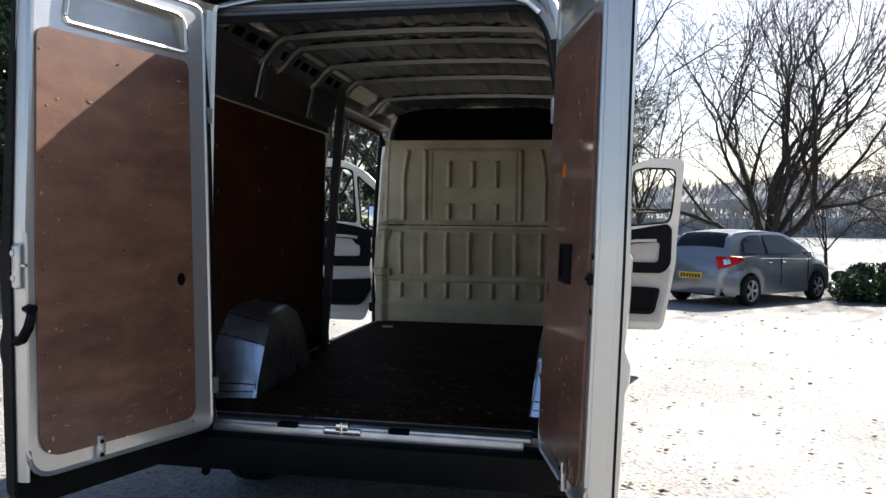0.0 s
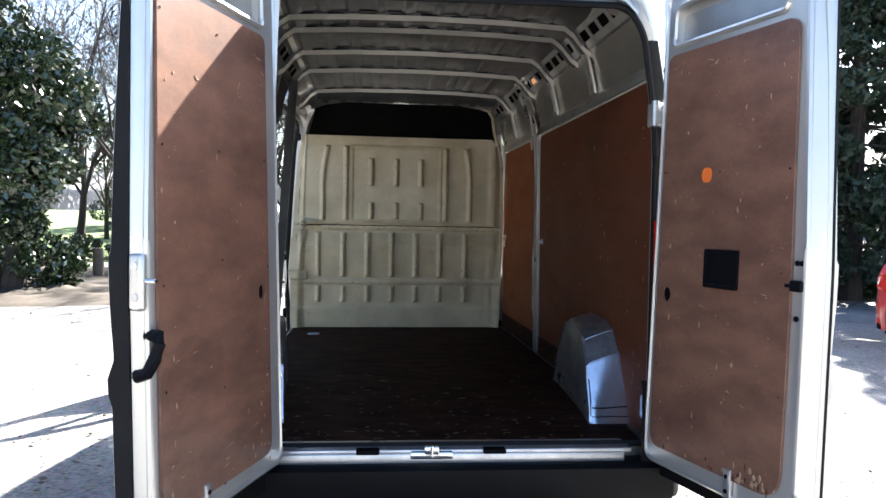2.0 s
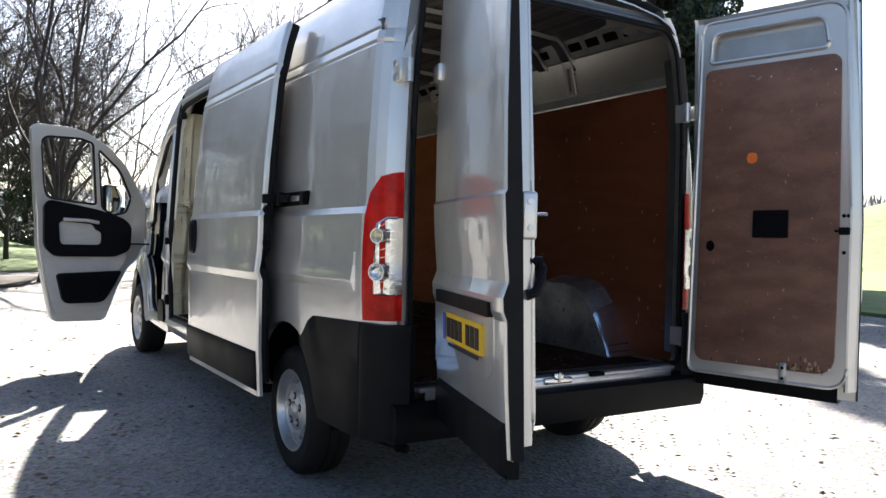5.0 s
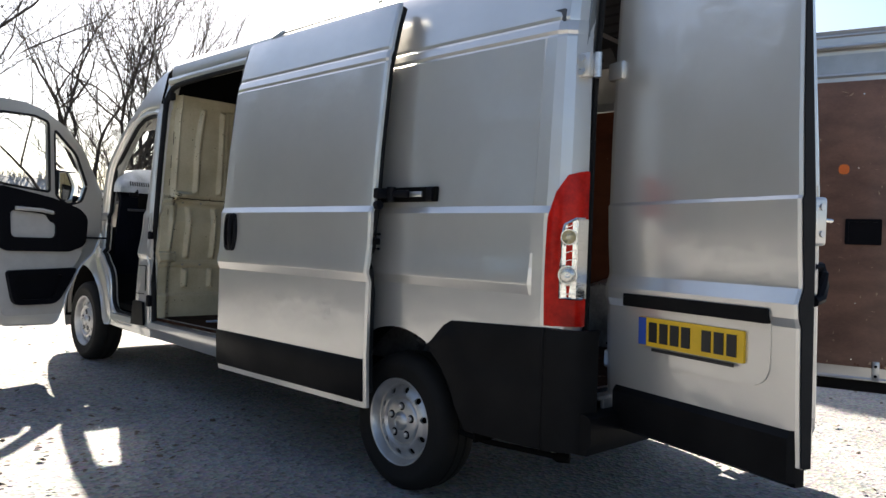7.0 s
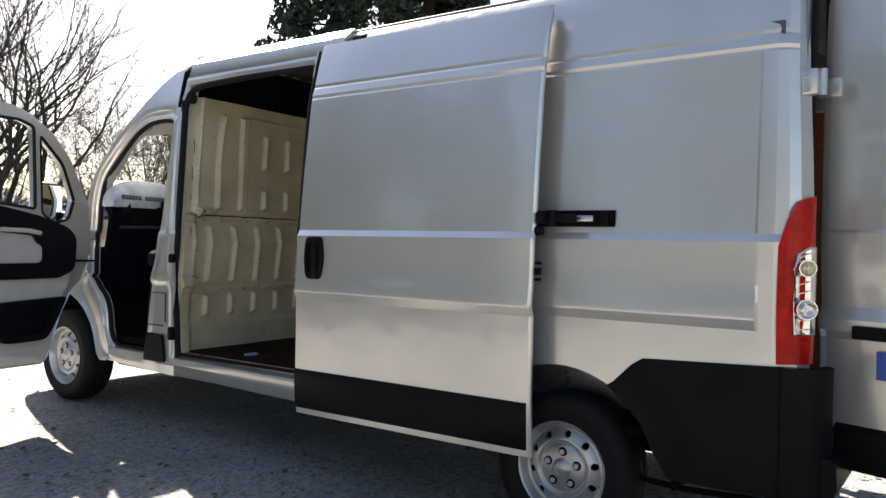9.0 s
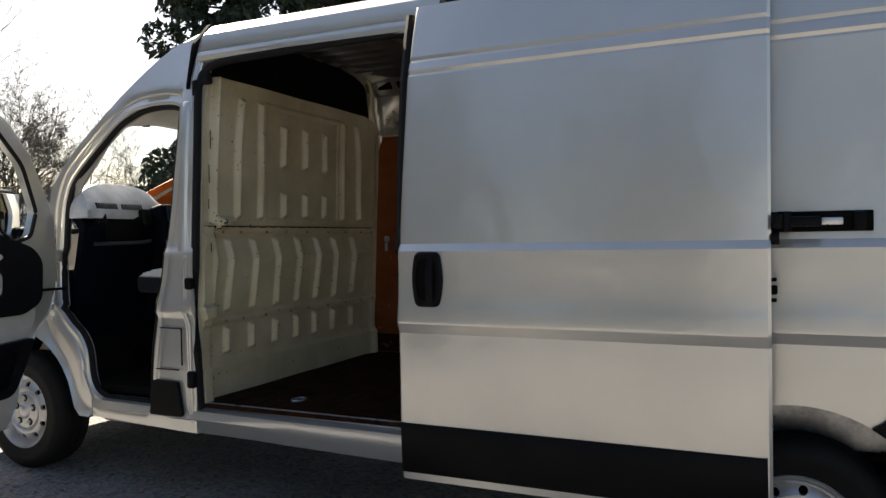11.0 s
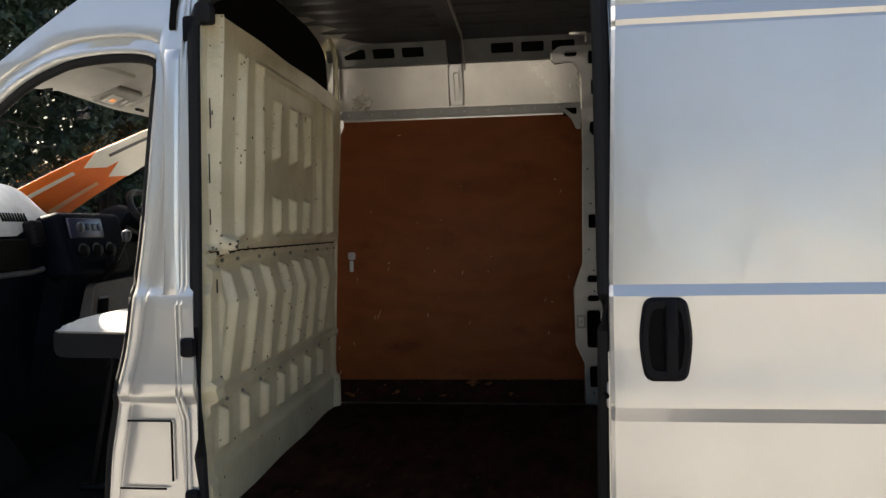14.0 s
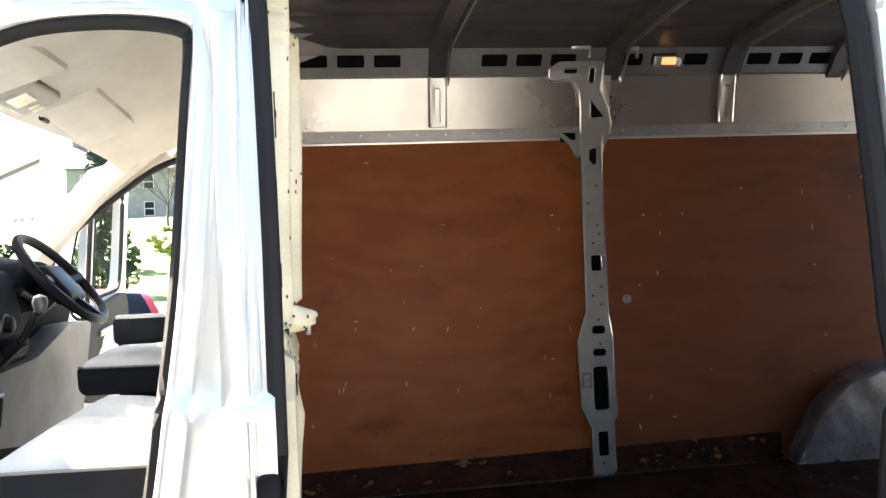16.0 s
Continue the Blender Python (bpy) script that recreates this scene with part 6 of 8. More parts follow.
        sheet(bm, [(p - 0.048, 2.39), (p - 0.042, 2.285), (p - 0.080, 2.21), (p - 0.085, 2.22), (p - 0.085, 2.39)], [], lambda u, v, w: Vector((s * (face(v) + 0.008 - w), u, v)), 0.003)
        vp("stiffening_tab", bm, M_UPPER, pil, "pale folded metal tab")
        # paler tubes paint the highlights along the pillar's edges
        bm = bmesh.new()
        tube(bm, [(s * face(z), p + e, z) for e, z in ((0.051, 0.56), (0.051, 0.76), (0.096, 0.86), (0.104, 1.15), (0.055, 1.29), (0.046, 1.9), (0.052, 2.08))], 0.004, 5)
        tube(bm, [(s * face(z), p + e, z) for e, z in ((-0.051, 0.56), (-0.051, 0.79), (-0.067, 0.82), (-0.061, 1.18), (-0.047, 1.27), (-0.046, 1.9), (-0.052, 2.08))], 0.004, 5)
        vp("pillar_edges", bm, M_UPPER, pil)
        bm = bmesh.new()
        sheet(bm, rect(p + 0.046, 0.945, p + 0.092, 1.015, 0.004), [rect(p + 0.055, 0.955, p + 0.083, 1.005, 0.003)], lambda u, v, w: Vector((s * (face(v) - 0.003 - w), u, v)), 0.005)
        tube(bm, [(s * (face(0.98) - 0.003), p + 0.068, 0.98), (s * (face(0.98) - 0.008), p + 0.068, 0.98)], 0.006, 8)
        vp("pillar_bracket", bm, M_RAIL, pil, "small square bracket with a bolt")
        bm = bmesh.new()
        rng = random.Random(8)
        for z in (1.32, 1.36, 1.40, 1.60, 1.64, 1.68, 1.78, 1.86, 0.60, 0.70, 1.14, 1.25):
            c = Vector((s * (face(z) - 0.0035), p + rng.uniform(-0.025, 0.025), z))
            box(bm, c, (0.002, 0.008, 0.008))
        vp("pillar_rivets", bm, M_DARK, pil)
        for u0, u1, zc in ((0.03, 0.115, 2.455), (-0.19, -0.115, 2.45)):
            bm = bmesh.new()
            box(bm, (s * 0.752, p + (u0 + u1) / 2, zc), (0.03, u1 - u0, 0.018), 0.004, Matrix.Rotation(radians(-25 * s), 4, "Y"))
            box(bm, (s * 0.765, p + u0, zc - 0.02), (0.02, 0.010, 0.045), 0.003)
            vp("pillar_clip", bm, M_UPPER, pil)
        # corner gussets where the rail meets the pillar, the front one pierced
        bm = bmesh.new()
        sheet(bm, rounded([(p + 0.056, 2.115), (p + 0.165, 2.115), (p + 0.150, 2.084), (p + 0.105, 2.045), (p + 0.080, 1.988), (p + 0.058, 1.988)], [0.004, 0.004, 0.02, 0.03, 0.01, 0.004], 4), [rounded([(p + 0.076, 2.100), (p + 0.140, 2.100), (p + 0.100, 2.068), (p + 0.076, 2.064)], 0.006, 2)], lambda u, v, w: place(u, v, w + 0.048), 0.006)
        gus = vp("corner_gusset", bm, M_INNER)
        # shade behind the pierced gusset, as a near-black sheet
        bm = bmesh.new()
        sheet(bm, rect(p + 0.07, 2.06, p + 0.145, 2.104), [], lambda u, v, w: place(u, v, w + 0.040), 0.003)
        vp("gusset_hole_shade", bm, M_DARK, gus)
        bm = bmesh.new()
        sheet(bm, rounded([(p - 0.052, 2.09), (p - 0.115, 2.09), (p - 0.075, 2.07), (p - 0.058, 2.03), (p - 0.052, 2.01)], [0.002, 0.002, 0.02, 0.02, 0.002], 4), [], lambda u, v, w: place(u, v, w + 0.046), 0.006)
        vp("corner_gusset", bm, M_INNER)
        # small fittings on the plywood
        for (y, z) in ((3.70, 1.345), (2.255, 1.335)):
            bm = bmesh.new()
            sheet(bm, rect(y - 0.02, z - 0.02, y + 0.02, z + 0.02, 0.01 if y > 3 else 0.019), [], lambda u, v, w: place(u, v, w + 0.014), 0.006)
            lathe(bm, [(0.012, 0.0), (0.012, 0.02), (0.008, 0.026), (0.001, 0.026)], Matrix.Translation((s * 0.916, y, z)) @ Matrix.Rotation(math.pi if s > 0 else 0, 4, "Z"), 10)
            if y > 3:
                box(bm, (s * 0.90, y, z - 0.055), (0.012, 0.022, 0.06), 0.004)
            vp("wall_fitting", bm, M_GALV, None, "small metal fitting on the plywood")


side_lining(1, 0.1, 3.78)
side_lining(-1, 0.1, 2.27)


def lit_lamp():
    bm = bmesh.new()
    box(bm, (0.800, 2.055, 2.405), (0.03, 0.13, 0.055), 0.008, Matrix.Rotation(radians(-28), 4, "Y"))
    ob = vp("load_lamp", bm, M_INNER, None, "lit rectangular load space lamp")
    bm = bmesh.new()
    box(bm, (0.790, 2.05, 2.402), (0.02, 0.07, 0.034), 0.006, Matrix.Rotation(radians(-28), 4, "Y"))
    vp("lamp_lens", bm, M_LAMP, ob, "glowing orange lamp lens")


lit_lamp()


# rear wheel housing along the van: y, height at the inner edge, height at the van's side, inner edge's x
HOUSING = [(0.480, 0.534, 0.534, 0.653), (0.505, 0.600, 0.605, 0.658), (0.622, 0.776, 0.846, 0.671), (0.716, 0.878, 0.945, 0.682), (0.800, 0.925, 0.975, 0.692), (0.920, 0.945, 0.987, 0.702),
           (1.080, 0.945, 0.985, 0.714), (1.230, 0.895, 0.930, 0.724), (1.370, 0.765, 0.795, 0.733), (1.500, 0.534, 0.534, 0.740)]


def arch_box(s):
    """Inner rear wheel housing: folded rear facets, a rounded top towards the front and a dented inner side."""
    def at(j):
        i = min(int(j), len(HOUSING) - 2)
        y, zi, zo, xi = [a + (b - a) * (j - i) for a, b in zip(HOUSING[i], HOUSING[i + 1])]
        return (y - 0.05 * (1 - j / 9), zi, zo, xi + 0.08) if s > 0 else (y, zi, zo, xi)

    def dent(p, size):
        q = p * 17
        return size * (abs(noise.noise(q)) - 0.25 + 0.5 * noise.noise(q * 2.1))
    rough = 0.016 if s > 0 else 0.006

    def lid(t, j):
        y, zi, zo, xi = at(j)
        p = Vector((s * (xi + 0.004 + (0.945 - xi) * t), y - 0.06 * t * max(0.0, 1 - j / 5) * (s < 0), zi + (zo - zi) * t ** 0.8 - 0.006 * (t == 0)))
        d = 0 if j in (0, 2, 3, 9) else dent(p, rough * (1 - 0.5 * t))
        return p + Vector((0, -0.7 * d if j < 3 else 0, d))

    def cheek(v, j):
        y, zi, zo, xi = at(j)
        p = Vector((s * (xi + 0.012 * v * v), y, 0.534 + (zi - 0.534) * v))
        return p + Vector((-s * dent(p, rough * 1.3) * min(1, 4 * v) * (0 if v == 1 else 1), 0, 0))
    ts = [0, 0.06, 0.2, 0.4, 0.6, 0.8, 1.0]
    fine = [2 + 0.25 * k for k in range(29)]
    bm = bmesh.new()
    shell(bm, ts, fine, lid, lambda t, j: lid(t, j) - Vector((0, -0.004, 0.006)))
    shell(bm, [0, 0.15, 0.3, 0.45, 0.6, 0.75, 0.9, 1.0], [0.25 * k for k in range(37)], cheek, lambda v, j: cheek(v, j) + Vector((s * 0.006, 0, 0)))
    ob = vp("wheel_box", bm, M_ARCH, None, "crumpled bare metal wheel housing" if s > 0 else "dented bare metal wheel housing", 25)
    # lower facet facing the rear doors, in brighter metal with the sky's sheen put in
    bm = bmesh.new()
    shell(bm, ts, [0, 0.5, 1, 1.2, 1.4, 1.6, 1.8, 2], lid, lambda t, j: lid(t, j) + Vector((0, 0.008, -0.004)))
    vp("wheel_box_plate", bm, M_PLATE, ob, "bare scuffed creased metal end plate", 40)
    # bright tubes paint the light on the folds, dark ones the shade in pressed lines
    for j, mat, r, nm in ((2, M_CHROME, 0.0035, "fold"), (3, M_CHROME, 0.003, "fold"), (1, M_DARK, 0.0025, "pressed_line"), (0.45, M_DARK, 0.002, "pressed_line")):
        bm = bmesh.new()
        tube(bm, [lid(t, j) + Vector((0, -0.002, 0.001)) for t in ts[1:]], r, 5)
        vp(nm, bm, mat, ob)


arch_box(1)
arch_box(-1)


# ---- the cab ----
M_KNOB = material("grey_knob", (0.05, 0.055, 0.07), 0.35, 0.3, scale=20, fine=120)
M_RADIO = material("radio_panel", (0.012, 0.02, 0.055), 0.3, 0.2, scale=20, fine=120)
M_LAMPBODY = material("grey_lamp_plastic", (0.17, 0.165, 0.155), 0.5, scale=20, fine=200)
M_LOWDASH = material("grey_lower_dash", (0.12, 0.12, 0.123), 0.6, second=(0.09, 0.09, 0.093), scale=8, fine=300, bump=0.1)
def cab():
    bm = bmesh.new()
    # headliner
    xs = [-0.80, -0.7, -0.45, 0.0, 0.45, 0.7, 0.80]
    ys = [(3.82, 2.32), (3.95, 2.31), (4.10, 2.25), (4.28, 2.14), (4.54, 2.045)]
    shell(bm, xs, [0, 1, 2, 3, 4], lambda x, i: Vector((x, ys[i][0] - 0.20 * x * x * (i / 4), ys[i][1] - 0.36 * max(0, abs(x) - 0.6))), lambda x, i: Vector((x, ys[i][0] - 0.20 * x * x * (i / 4), ys[i][1] + 0.02 - 0.36 * max(0, abs(x) - 0.6))))
    vp("headliner", bm, M_HEADLINER, None, "beige cab headliner")
    def liner(x, y):
        return lerp_table(y + 0.20 * x * x * (y - 3.82) / 0.72, ys) - 0.36 * max(0, abs(x) - 0.6)
    # visors lie close under the headliner
    for xa, xb in ((-0.64, -0.25), (0.03, 0.58)):
        bm = bmesh.new()
        us = [xa, xa + 0.006, xa + 0.02] + [xa + (xb - xa) * k / 6 for k in range(1, 6)] + [xb - 0.02, xb - 0.006, xb]
        vs = [4.285, 4.291, 4.31, 4.36, 4.41, 4.45, 4.469, 4.475]

        def under(x, y):
            e = min(x - xa, xb - x, y - 4.285, 4.475 - y)
            return Vector((x, y, liner(x, y) - lerp_table(e, [(0.0, 0.002), (0.006, 0.014), (0.02, 0.018)])))
        shell(bm, us, vs, under, lambda x, y: Vector((x, y, liner(x, y) + 0.004)))
        vis = vp("sun_visor", bm, M_HEADLINER, None, "beige sun visor folded up")
        bm = bmesh.new()
        tube(bm, [(xa + 0.05, 4.47, liner(xa + 0.05, 4.47) - 0.016), (xa + 0.10, 4.47, liner(xa + 0.1, 4.47) - 0.016)], 0.009, 8)
        vp("visor_clip", bm, M_TRIM, vis)
    tilt = Matrix.Rotation(radians(-24), 4, "X")
    bm = bmesh.new()
    box(bm, (-0.15, 4.43, 2.072), (0.21, 0.13, 0.034), 0.014, tilt, segs=3)
    cl = vp("cab_lamp", bm, M_LAMPBODY, None, "grey cab roof lamp, lit")
    bm = bmesh.new()
    box(bm, (-0.185, 4.432, 2.054), (0.085, 0.062, 0.012), 0.006, tilt)
    vp("lamp_lens", bm, M_DOORTRIM, cl)
    bm = bmesh.new()
    box(bm, (-0.185, 4.432, 2.049), (0.032, 0.022, 0.012), 0.005, tilt)
    vp("bulb", bm, M_LAMP, cl, "warm glowing bulb")
    for dx in (0.0, 0.035):
        bm = bmesh.new()
        box(bm, (-0.095 + dx, 4.432, 2.055), (0.022, 0.035, 0.010), 0.004, tilt)
        vp("lamp_switch", bm, M_DOORTRIM, cl)
    bm = bmesh.new()
    box(bm, (-0.03, 4.66, 2.02), (0.07, 0.03, 0.035), 0.01)
    tube(bm, [(-0.03, 4.66, 2.03), (-0.03, 4.63, 2.05)], 0.010)
    vp("screen_sensor", bm, M_TRIM, None, "small black sensor on the windscreen")
    for s in (-1, 1):
        bm = bmesh.new()
        tube(bm, [(s * 0.78, 3.92, 2.16), (s * 0.74, 3.94, 2.14), (s * 0.74, 4.10, 2.10), (s * 0.78, 4.12, 2.09)], 0.012, 8)
        vp("grab_handle", bm, M_LAMPBODY)
    # dash
    bm = bmesh.new()
    prof = [(5.14, 1.50), (4.98, 1.515), (4.78, 1.53), (4.69, 1.52), (4.64, 1.45), (4.67, 1.30), (4.72, 1.10), (4.76, 0.85), (4.80, 0.55)]
    xs = [-0.86, -0.7, -0.45, -0.32, -0.28, 0.0, 0.24, 0.28, 0.45, 0.7, 0.86]
    shell(bm, xs, list(range(len(prof))), lambda x, i: Vector((x, prof[i][0] - (0.07 if abs(x + 0.02) < 0.29 and 2 < i < 7 else 0) - (0.25 * x * x if i < 2 else 0), prof[i][1] + (0.025 if abs(x) < 0.5 and i < 4 else 0))), lambda x, i: Vector((x, prof[i][0] + 0.05 - (0.25 * x * x if i < 2 else 0), prof[i][1] - 0.03)))
    dash = vp("dashboard", bm, M_DASH, None, "dark navy dashboard")
    bm = bmesh.new()
    dome = (0.0, 0.075, 0.165, 0.165, 0.0)
    shell(bm, [-0.525 + 0.365 * math.sin((k - 10) / 10 * math.pi / 2) for k in range(21)], [0, 1, 2, 3, 4], lambda x, i: Vector((x, (4.70, 4.73, 4.80, 4.92, 4.97)[i] - 0.15 * x * x, 1.535 + dome[i] * math.sqrt(max(0, 1 - abs((x + 0.525) / 0.365) ** 3)))), lambda x, i: Vector((x, (4.70, 4.73, 4.80, 4.92, 4.97)[i] - 0.15 * x * x, 1.49)))
    vp("dash_top", bm, M_DASHTOP, dash, "dash top hump with sun and sky glare painted pale")
    for x0_ in (-0.80, -0.58):
        for k_ in range(9):
            bm = bmesh.new()
            xx = x0_ + 0.021 * k_
            box(bm, (xx, 4.710 - 0.15 * xx * xx, 1.562), (0.006, 0.036, 0.010), 0, Matrix.Rotation(radians(62), 4, "X"))
            vp("demister_slot", bm, M_DARK, dash)
    lean = Matrix.Rotation(radians(-12), 4, "X")
    bm = bmesh.new()
    box(bm, (-0.13, 4.61, 1.445), (0.46, 0.12, 0.27), 0.03, lean, segs=3)
    cc = vp("centre_console", bm, M_DASH, dash, "dark centre console")
    for x in (-0.25, -0.15, -0.05):
        bm = bmesh.new()
        lathe(bm, [(0.031, 0.0), (0.031, 0.008), (0.026, 0.010), (0.024, 0.026), (0.018, 0.030), (0.001, 0.030)], Matrix.Translation((x, 4.555, 1.425)) @ Matrix.Rotation(radians(-90), 4, "Z"), 18)
        knob = vp("heater_knob", bm, M_TRIM, cc)
        bm = bmesh.new()
        ring = [(x + 0.029 * math.cos(a), 4.546, 1.425 + 0.029 * math.sin(a)) for a in [i * math.tau / 20 for i in range(21)]]
        tube(bm, ring, 0.003, 5, caps=False)
        vp("knob_ring", bm, M_KNOB, knob, "grey ring")
    bm = bmesh.new()
    box(bm, (-0.20, 4.564, 1.518), (0.24, 0.02, 0.085), 0.008, lean)
    radio = vp("radio", bm, M_RADIO, cc, "blue-tinted radio panel")
    bm = bmesh.new()
    lathe(bm, [(0.022, 0.0), (0.022, 0.012), (0.016, 0.016), (0.001, 0.016)], Matrix.Translation((-0.26, 4.554, 1.52)) @ Matrix.Rotation(radians(-90), 4, "Z"), 16)
    vp("radio_dial", bm, M_KNOB, radio)
    for k in range(3):
        bm = bmesh.new()
        box(bm, (-0.19 + 0.04 * k, 4.553, 1.522), (0.028, 0.006, 0.030), 0.003, lean)
        vp("radio_key", bm, M_KNOB, radio)
    for x in (-0.76, -0.42, 0.62):
        bm = bmesh.new()
        box(bm, (x, 4.64, 1.50), (0.07, 0.05, 0.10), 0.014, lean, segs=3)
        vent = vp("air_vent", bm, M_TRIM, dash)
        for k in range(4):
            bm = bmesh.new()
            box(bm, (x, 4.612 + 0.004 * k, 1.468 + 0.02 * k), (0.054, 0.006, 0.006), 0.001)
            vp("vent_slat", bm, M_KNOB, vent)
    # recessed tray with a rolled lip on the passenger side
    bm = bmesh.new()
    box(bm, (-0.59, 4.64, 1.42), (0.26, 0.02, 0.12), 0.01)
    vp("dash_tray", bm, M_DARK, dash)
    bm = bmesh.new()
    tube(bm, [(-0.80, 4.645, 1.345), (-0.74, 4.632, 1.345), (-0.45, 4.632, 1.35), (-0.40, 4.62, 1.36)], 0.011, 8)
    vp("tray_lip", bm, M_KNOB, dash)
    # instrument cowl and light grey knee panels under the console and column
    bm = bmesh.new()
    shell(bm, [0.14 + 0.045 * k for k in range(11)], [0, 1, 2, 3], lambda x, i: Vector((x, (4.60, 4.60, 4.72, 4.86)[i], (1.50, 1.53, 1.545, 1.53)[i] + (0, 0.085, 0.09, 0.02)[i] * math.sqrt(max(0, 1 - ((x - 0.365) / 0.226) ** 2)))), lambda x, i: Vector((x, (4.66, 4.64, 4.73, 4.86)[i], 1.48)))
    vp("instrument_cowl", bm, M_DASH, dash)
    bm = bmesh.new()
    sheet(bm, rounded([(-0.14, 1.08), (0.20, 1.02), (0.82, 1.02), (0.82, 1.38), (0.55, 1.385), (0.24, 1.295), (-0.14, 1.28)], 0.03, 3), [], lambda u, v, w: Vector((u, 4.565 + 0.12 * (1.3 - v) + w, v)), 0.09)
    knee = vp("knee_panel", bm, M_LOWDASH, dash, "light grey lower dash panel")
    bm = bmesh.new()
    box(bm, (-0.06, 4.585, 1.165), (0.09, 0.02, 0.10), 0.012, Matrix.Rotation(radians(6), 4, "X"))
    vp("cubby", bm, M_DARK, knee, "dark open cubby")
    bm = bmesh.new()
    tube(bm, [(-0.10, 4.575, 1.218), (-0.02, 4.575, 1.218)], 0.006, 6)
    vp("cubby_rim", bm, M_KNOB, knee)
    bm = bmesh.new()
    tube(bm, [(-0.07, 4.58, 1.33), (-0.10, 4.49, 1.38)], 0.045, 10, r2=0.022)
    gear = vp("gear_lever", bm, M_TRIM, None, "dark dash-mounted gear lever with a bright knob")
    bm = bmesh.new()
    tube(bm, [(-0.10, 4.49, 1.375), (-0.11, 4.435, 1.47)], 0.010, 8)
    vp("lever", bm, M_TRIM, gear)
    bm = bmesh.new()
    lathe(bm, [(0.010, -0.030), (0.018, -0.015), (0.021, 0.0), (0.018, 0.015), (0.001, 0.024)], Matrix.Translation((-0.11, 4.431, 1.487)) @ Matrix.Rotation(radians(-90), 4, "Y"), 14)
    vp("gear_knob", bm, M_KNOB, gear)
    # steering wheel
    C = Matrix.Translation((0.37, 4.52, 1.55)) @ Matrix.Rotation(radians(50), 4, "X")
    bm = bmesh.new()
    tube(bm, [C @ Vector((0.19 * math.cos(a), 0.19 * math.sin(a), 0)) for a in [i * math.tau / 32 for i in range(33)]], 0.017, 8, caps=False)
    sw = vp("steering_wheel", bm, M_TRIM, None, "black steering wheel")
    bm = bmesh.new()
    box(bm, C @ Vector((0, -0.01, -0.02)), (0.19, 0.16, 0.06), 0.025, C.to_3x3().to_4x4(), segs=3)
    vp("wheel_boss", bm, M_TRIM, sw)
    for a in (0, math.pi, -math.pi / 2):
        bm = bmesh.new()
        tube(bm, [C @ Vector((0.07 * math.cos(a), 0.07 * math.sin(a), -0.02)), C @ Vector((0.187 * math.cos(a), 0.187 * math.sin(a), 0))], 0.02, 6)
        vp("spoke", bm, M_TRIM, sw)
    bm = bmesh.new()
    tube(bm, [C @ Vector((0, 0, -0.03)), C @ Vector((0, 0, -0.24))], 0.05, 10)
    vp("steering_column", bm, M_TRIM, sw)
    for q in (-1, 1):
        bm = bmesh.new()
        tube(bm, [C @ Vector((q * 0.04, 0, -0.10)), C @ Vector((q * 0.2, 0.02, -0.07))], 0.012)
        vp("column_stalk", bm, M_TRIM, sw)
    # floor and closed lower front
    bm = bmesh.new()
    box(bm, (0, 4.31, 0.56), (1.84, 0.88, 0.05), 0.01)
    box(bm, (0, 4.80, 0.85), (1.80, 0.06, 0.7), 0.01)
    box(bm, (0, 3.875, 0.75), (1.70, 0.03, 0.45), 0.0)
    vp("cab_floor", bm, M_DARK, None, "dark rubber cab floor")
    # seats
    for x0, x1, nm in ((-0.78, -0.0, "passenger_bench"), (0.12, 0.64, "driver_seat")):
        lift, front = (0.105, 4.405) if nm == "driver_seat" else (0.0, 4.33)
        mx = (x0 + x1) / 2
        ys = [3.86, 3.94, 4.02, 4.10] + [front - d for d in (0.20, 0.15, 0.11, 0.08, 0.055, 0.035, 0.02, 0.01, 0.004)]
        edge = (0.004, 0.010, 0.02, 0.035, 0.055, 0.08, 0.12, 0.17)
        xs = sorted({x0 + d for d in edge} | {x1 - d for d in edge} | {mx - 0.05, mx - 0.02, mx - 0.006, mx + 0.006, mx + 0.02, mx + 0.05})

        def zt(x, y):
            e = min(x - x0, x1 - x, front - y)
            m = lerp_table(e, [(0, -0.020), (0.004, -0.004), (0.010, 0.010), (0.02, 0.022), (0.055, 0.040), (0.12, 0.050), (0.25, 0.054)])
            if nm == "passenger_bench":
                m -= lerp_table(abs(x - mx), [(0.0, 0.028), (0.02, 0.014), (0.05, 0.0)])
            return 1.158 + lift + m + 0.006 * noise.noise(Vector((x * 9, y * 9, 1))) - lerp_table(y, [(3.95, 0.03), (4.12, 0.018), (4.2, 0.0)])
        bm = bmesh.new()
        shell(bm, xs, ys, lambda x, y: Vector((x, y, zt(x, y))), lambda x, y: Vector((x, y, 1.118 + lift)))
        seat = vp(nm, bm, M_SEAT, None, "pale grey fabric seat")
        # dark sides with a rounded front end
        bm = bmesh.new()
        side_z = 1.066 + lift
        sheet(bm, rounded([(3.86, side_z), (front, side_z + 0.006), (front + 0.003, 1.160 + lift), (3.86, 1.148 + lift)], [0.005, 0.035, 0.012, 0.005], 6), [], lambda u, v, w: Vector((x0 + w, u, v)), x1 - x0)
        vp("seat_base", bm, M_SEATDARK, seat, "dark seat side")
        bm = bmesh.new()
        tube(bm, [(x0 - 0.001, 3.88, 1.150 + lift), (x0 - 0.001, front - 0.02, 1.160 + lift), (x0 + 0.02, front + 0.004, 1.160 + lift), (x1 - 0.02, front + 0.004, 1.160 + lift)], 0.004, 6)
        vp("seat_piping", bm, M_LAMPBODY, seat)
        bm = bmesh.new()
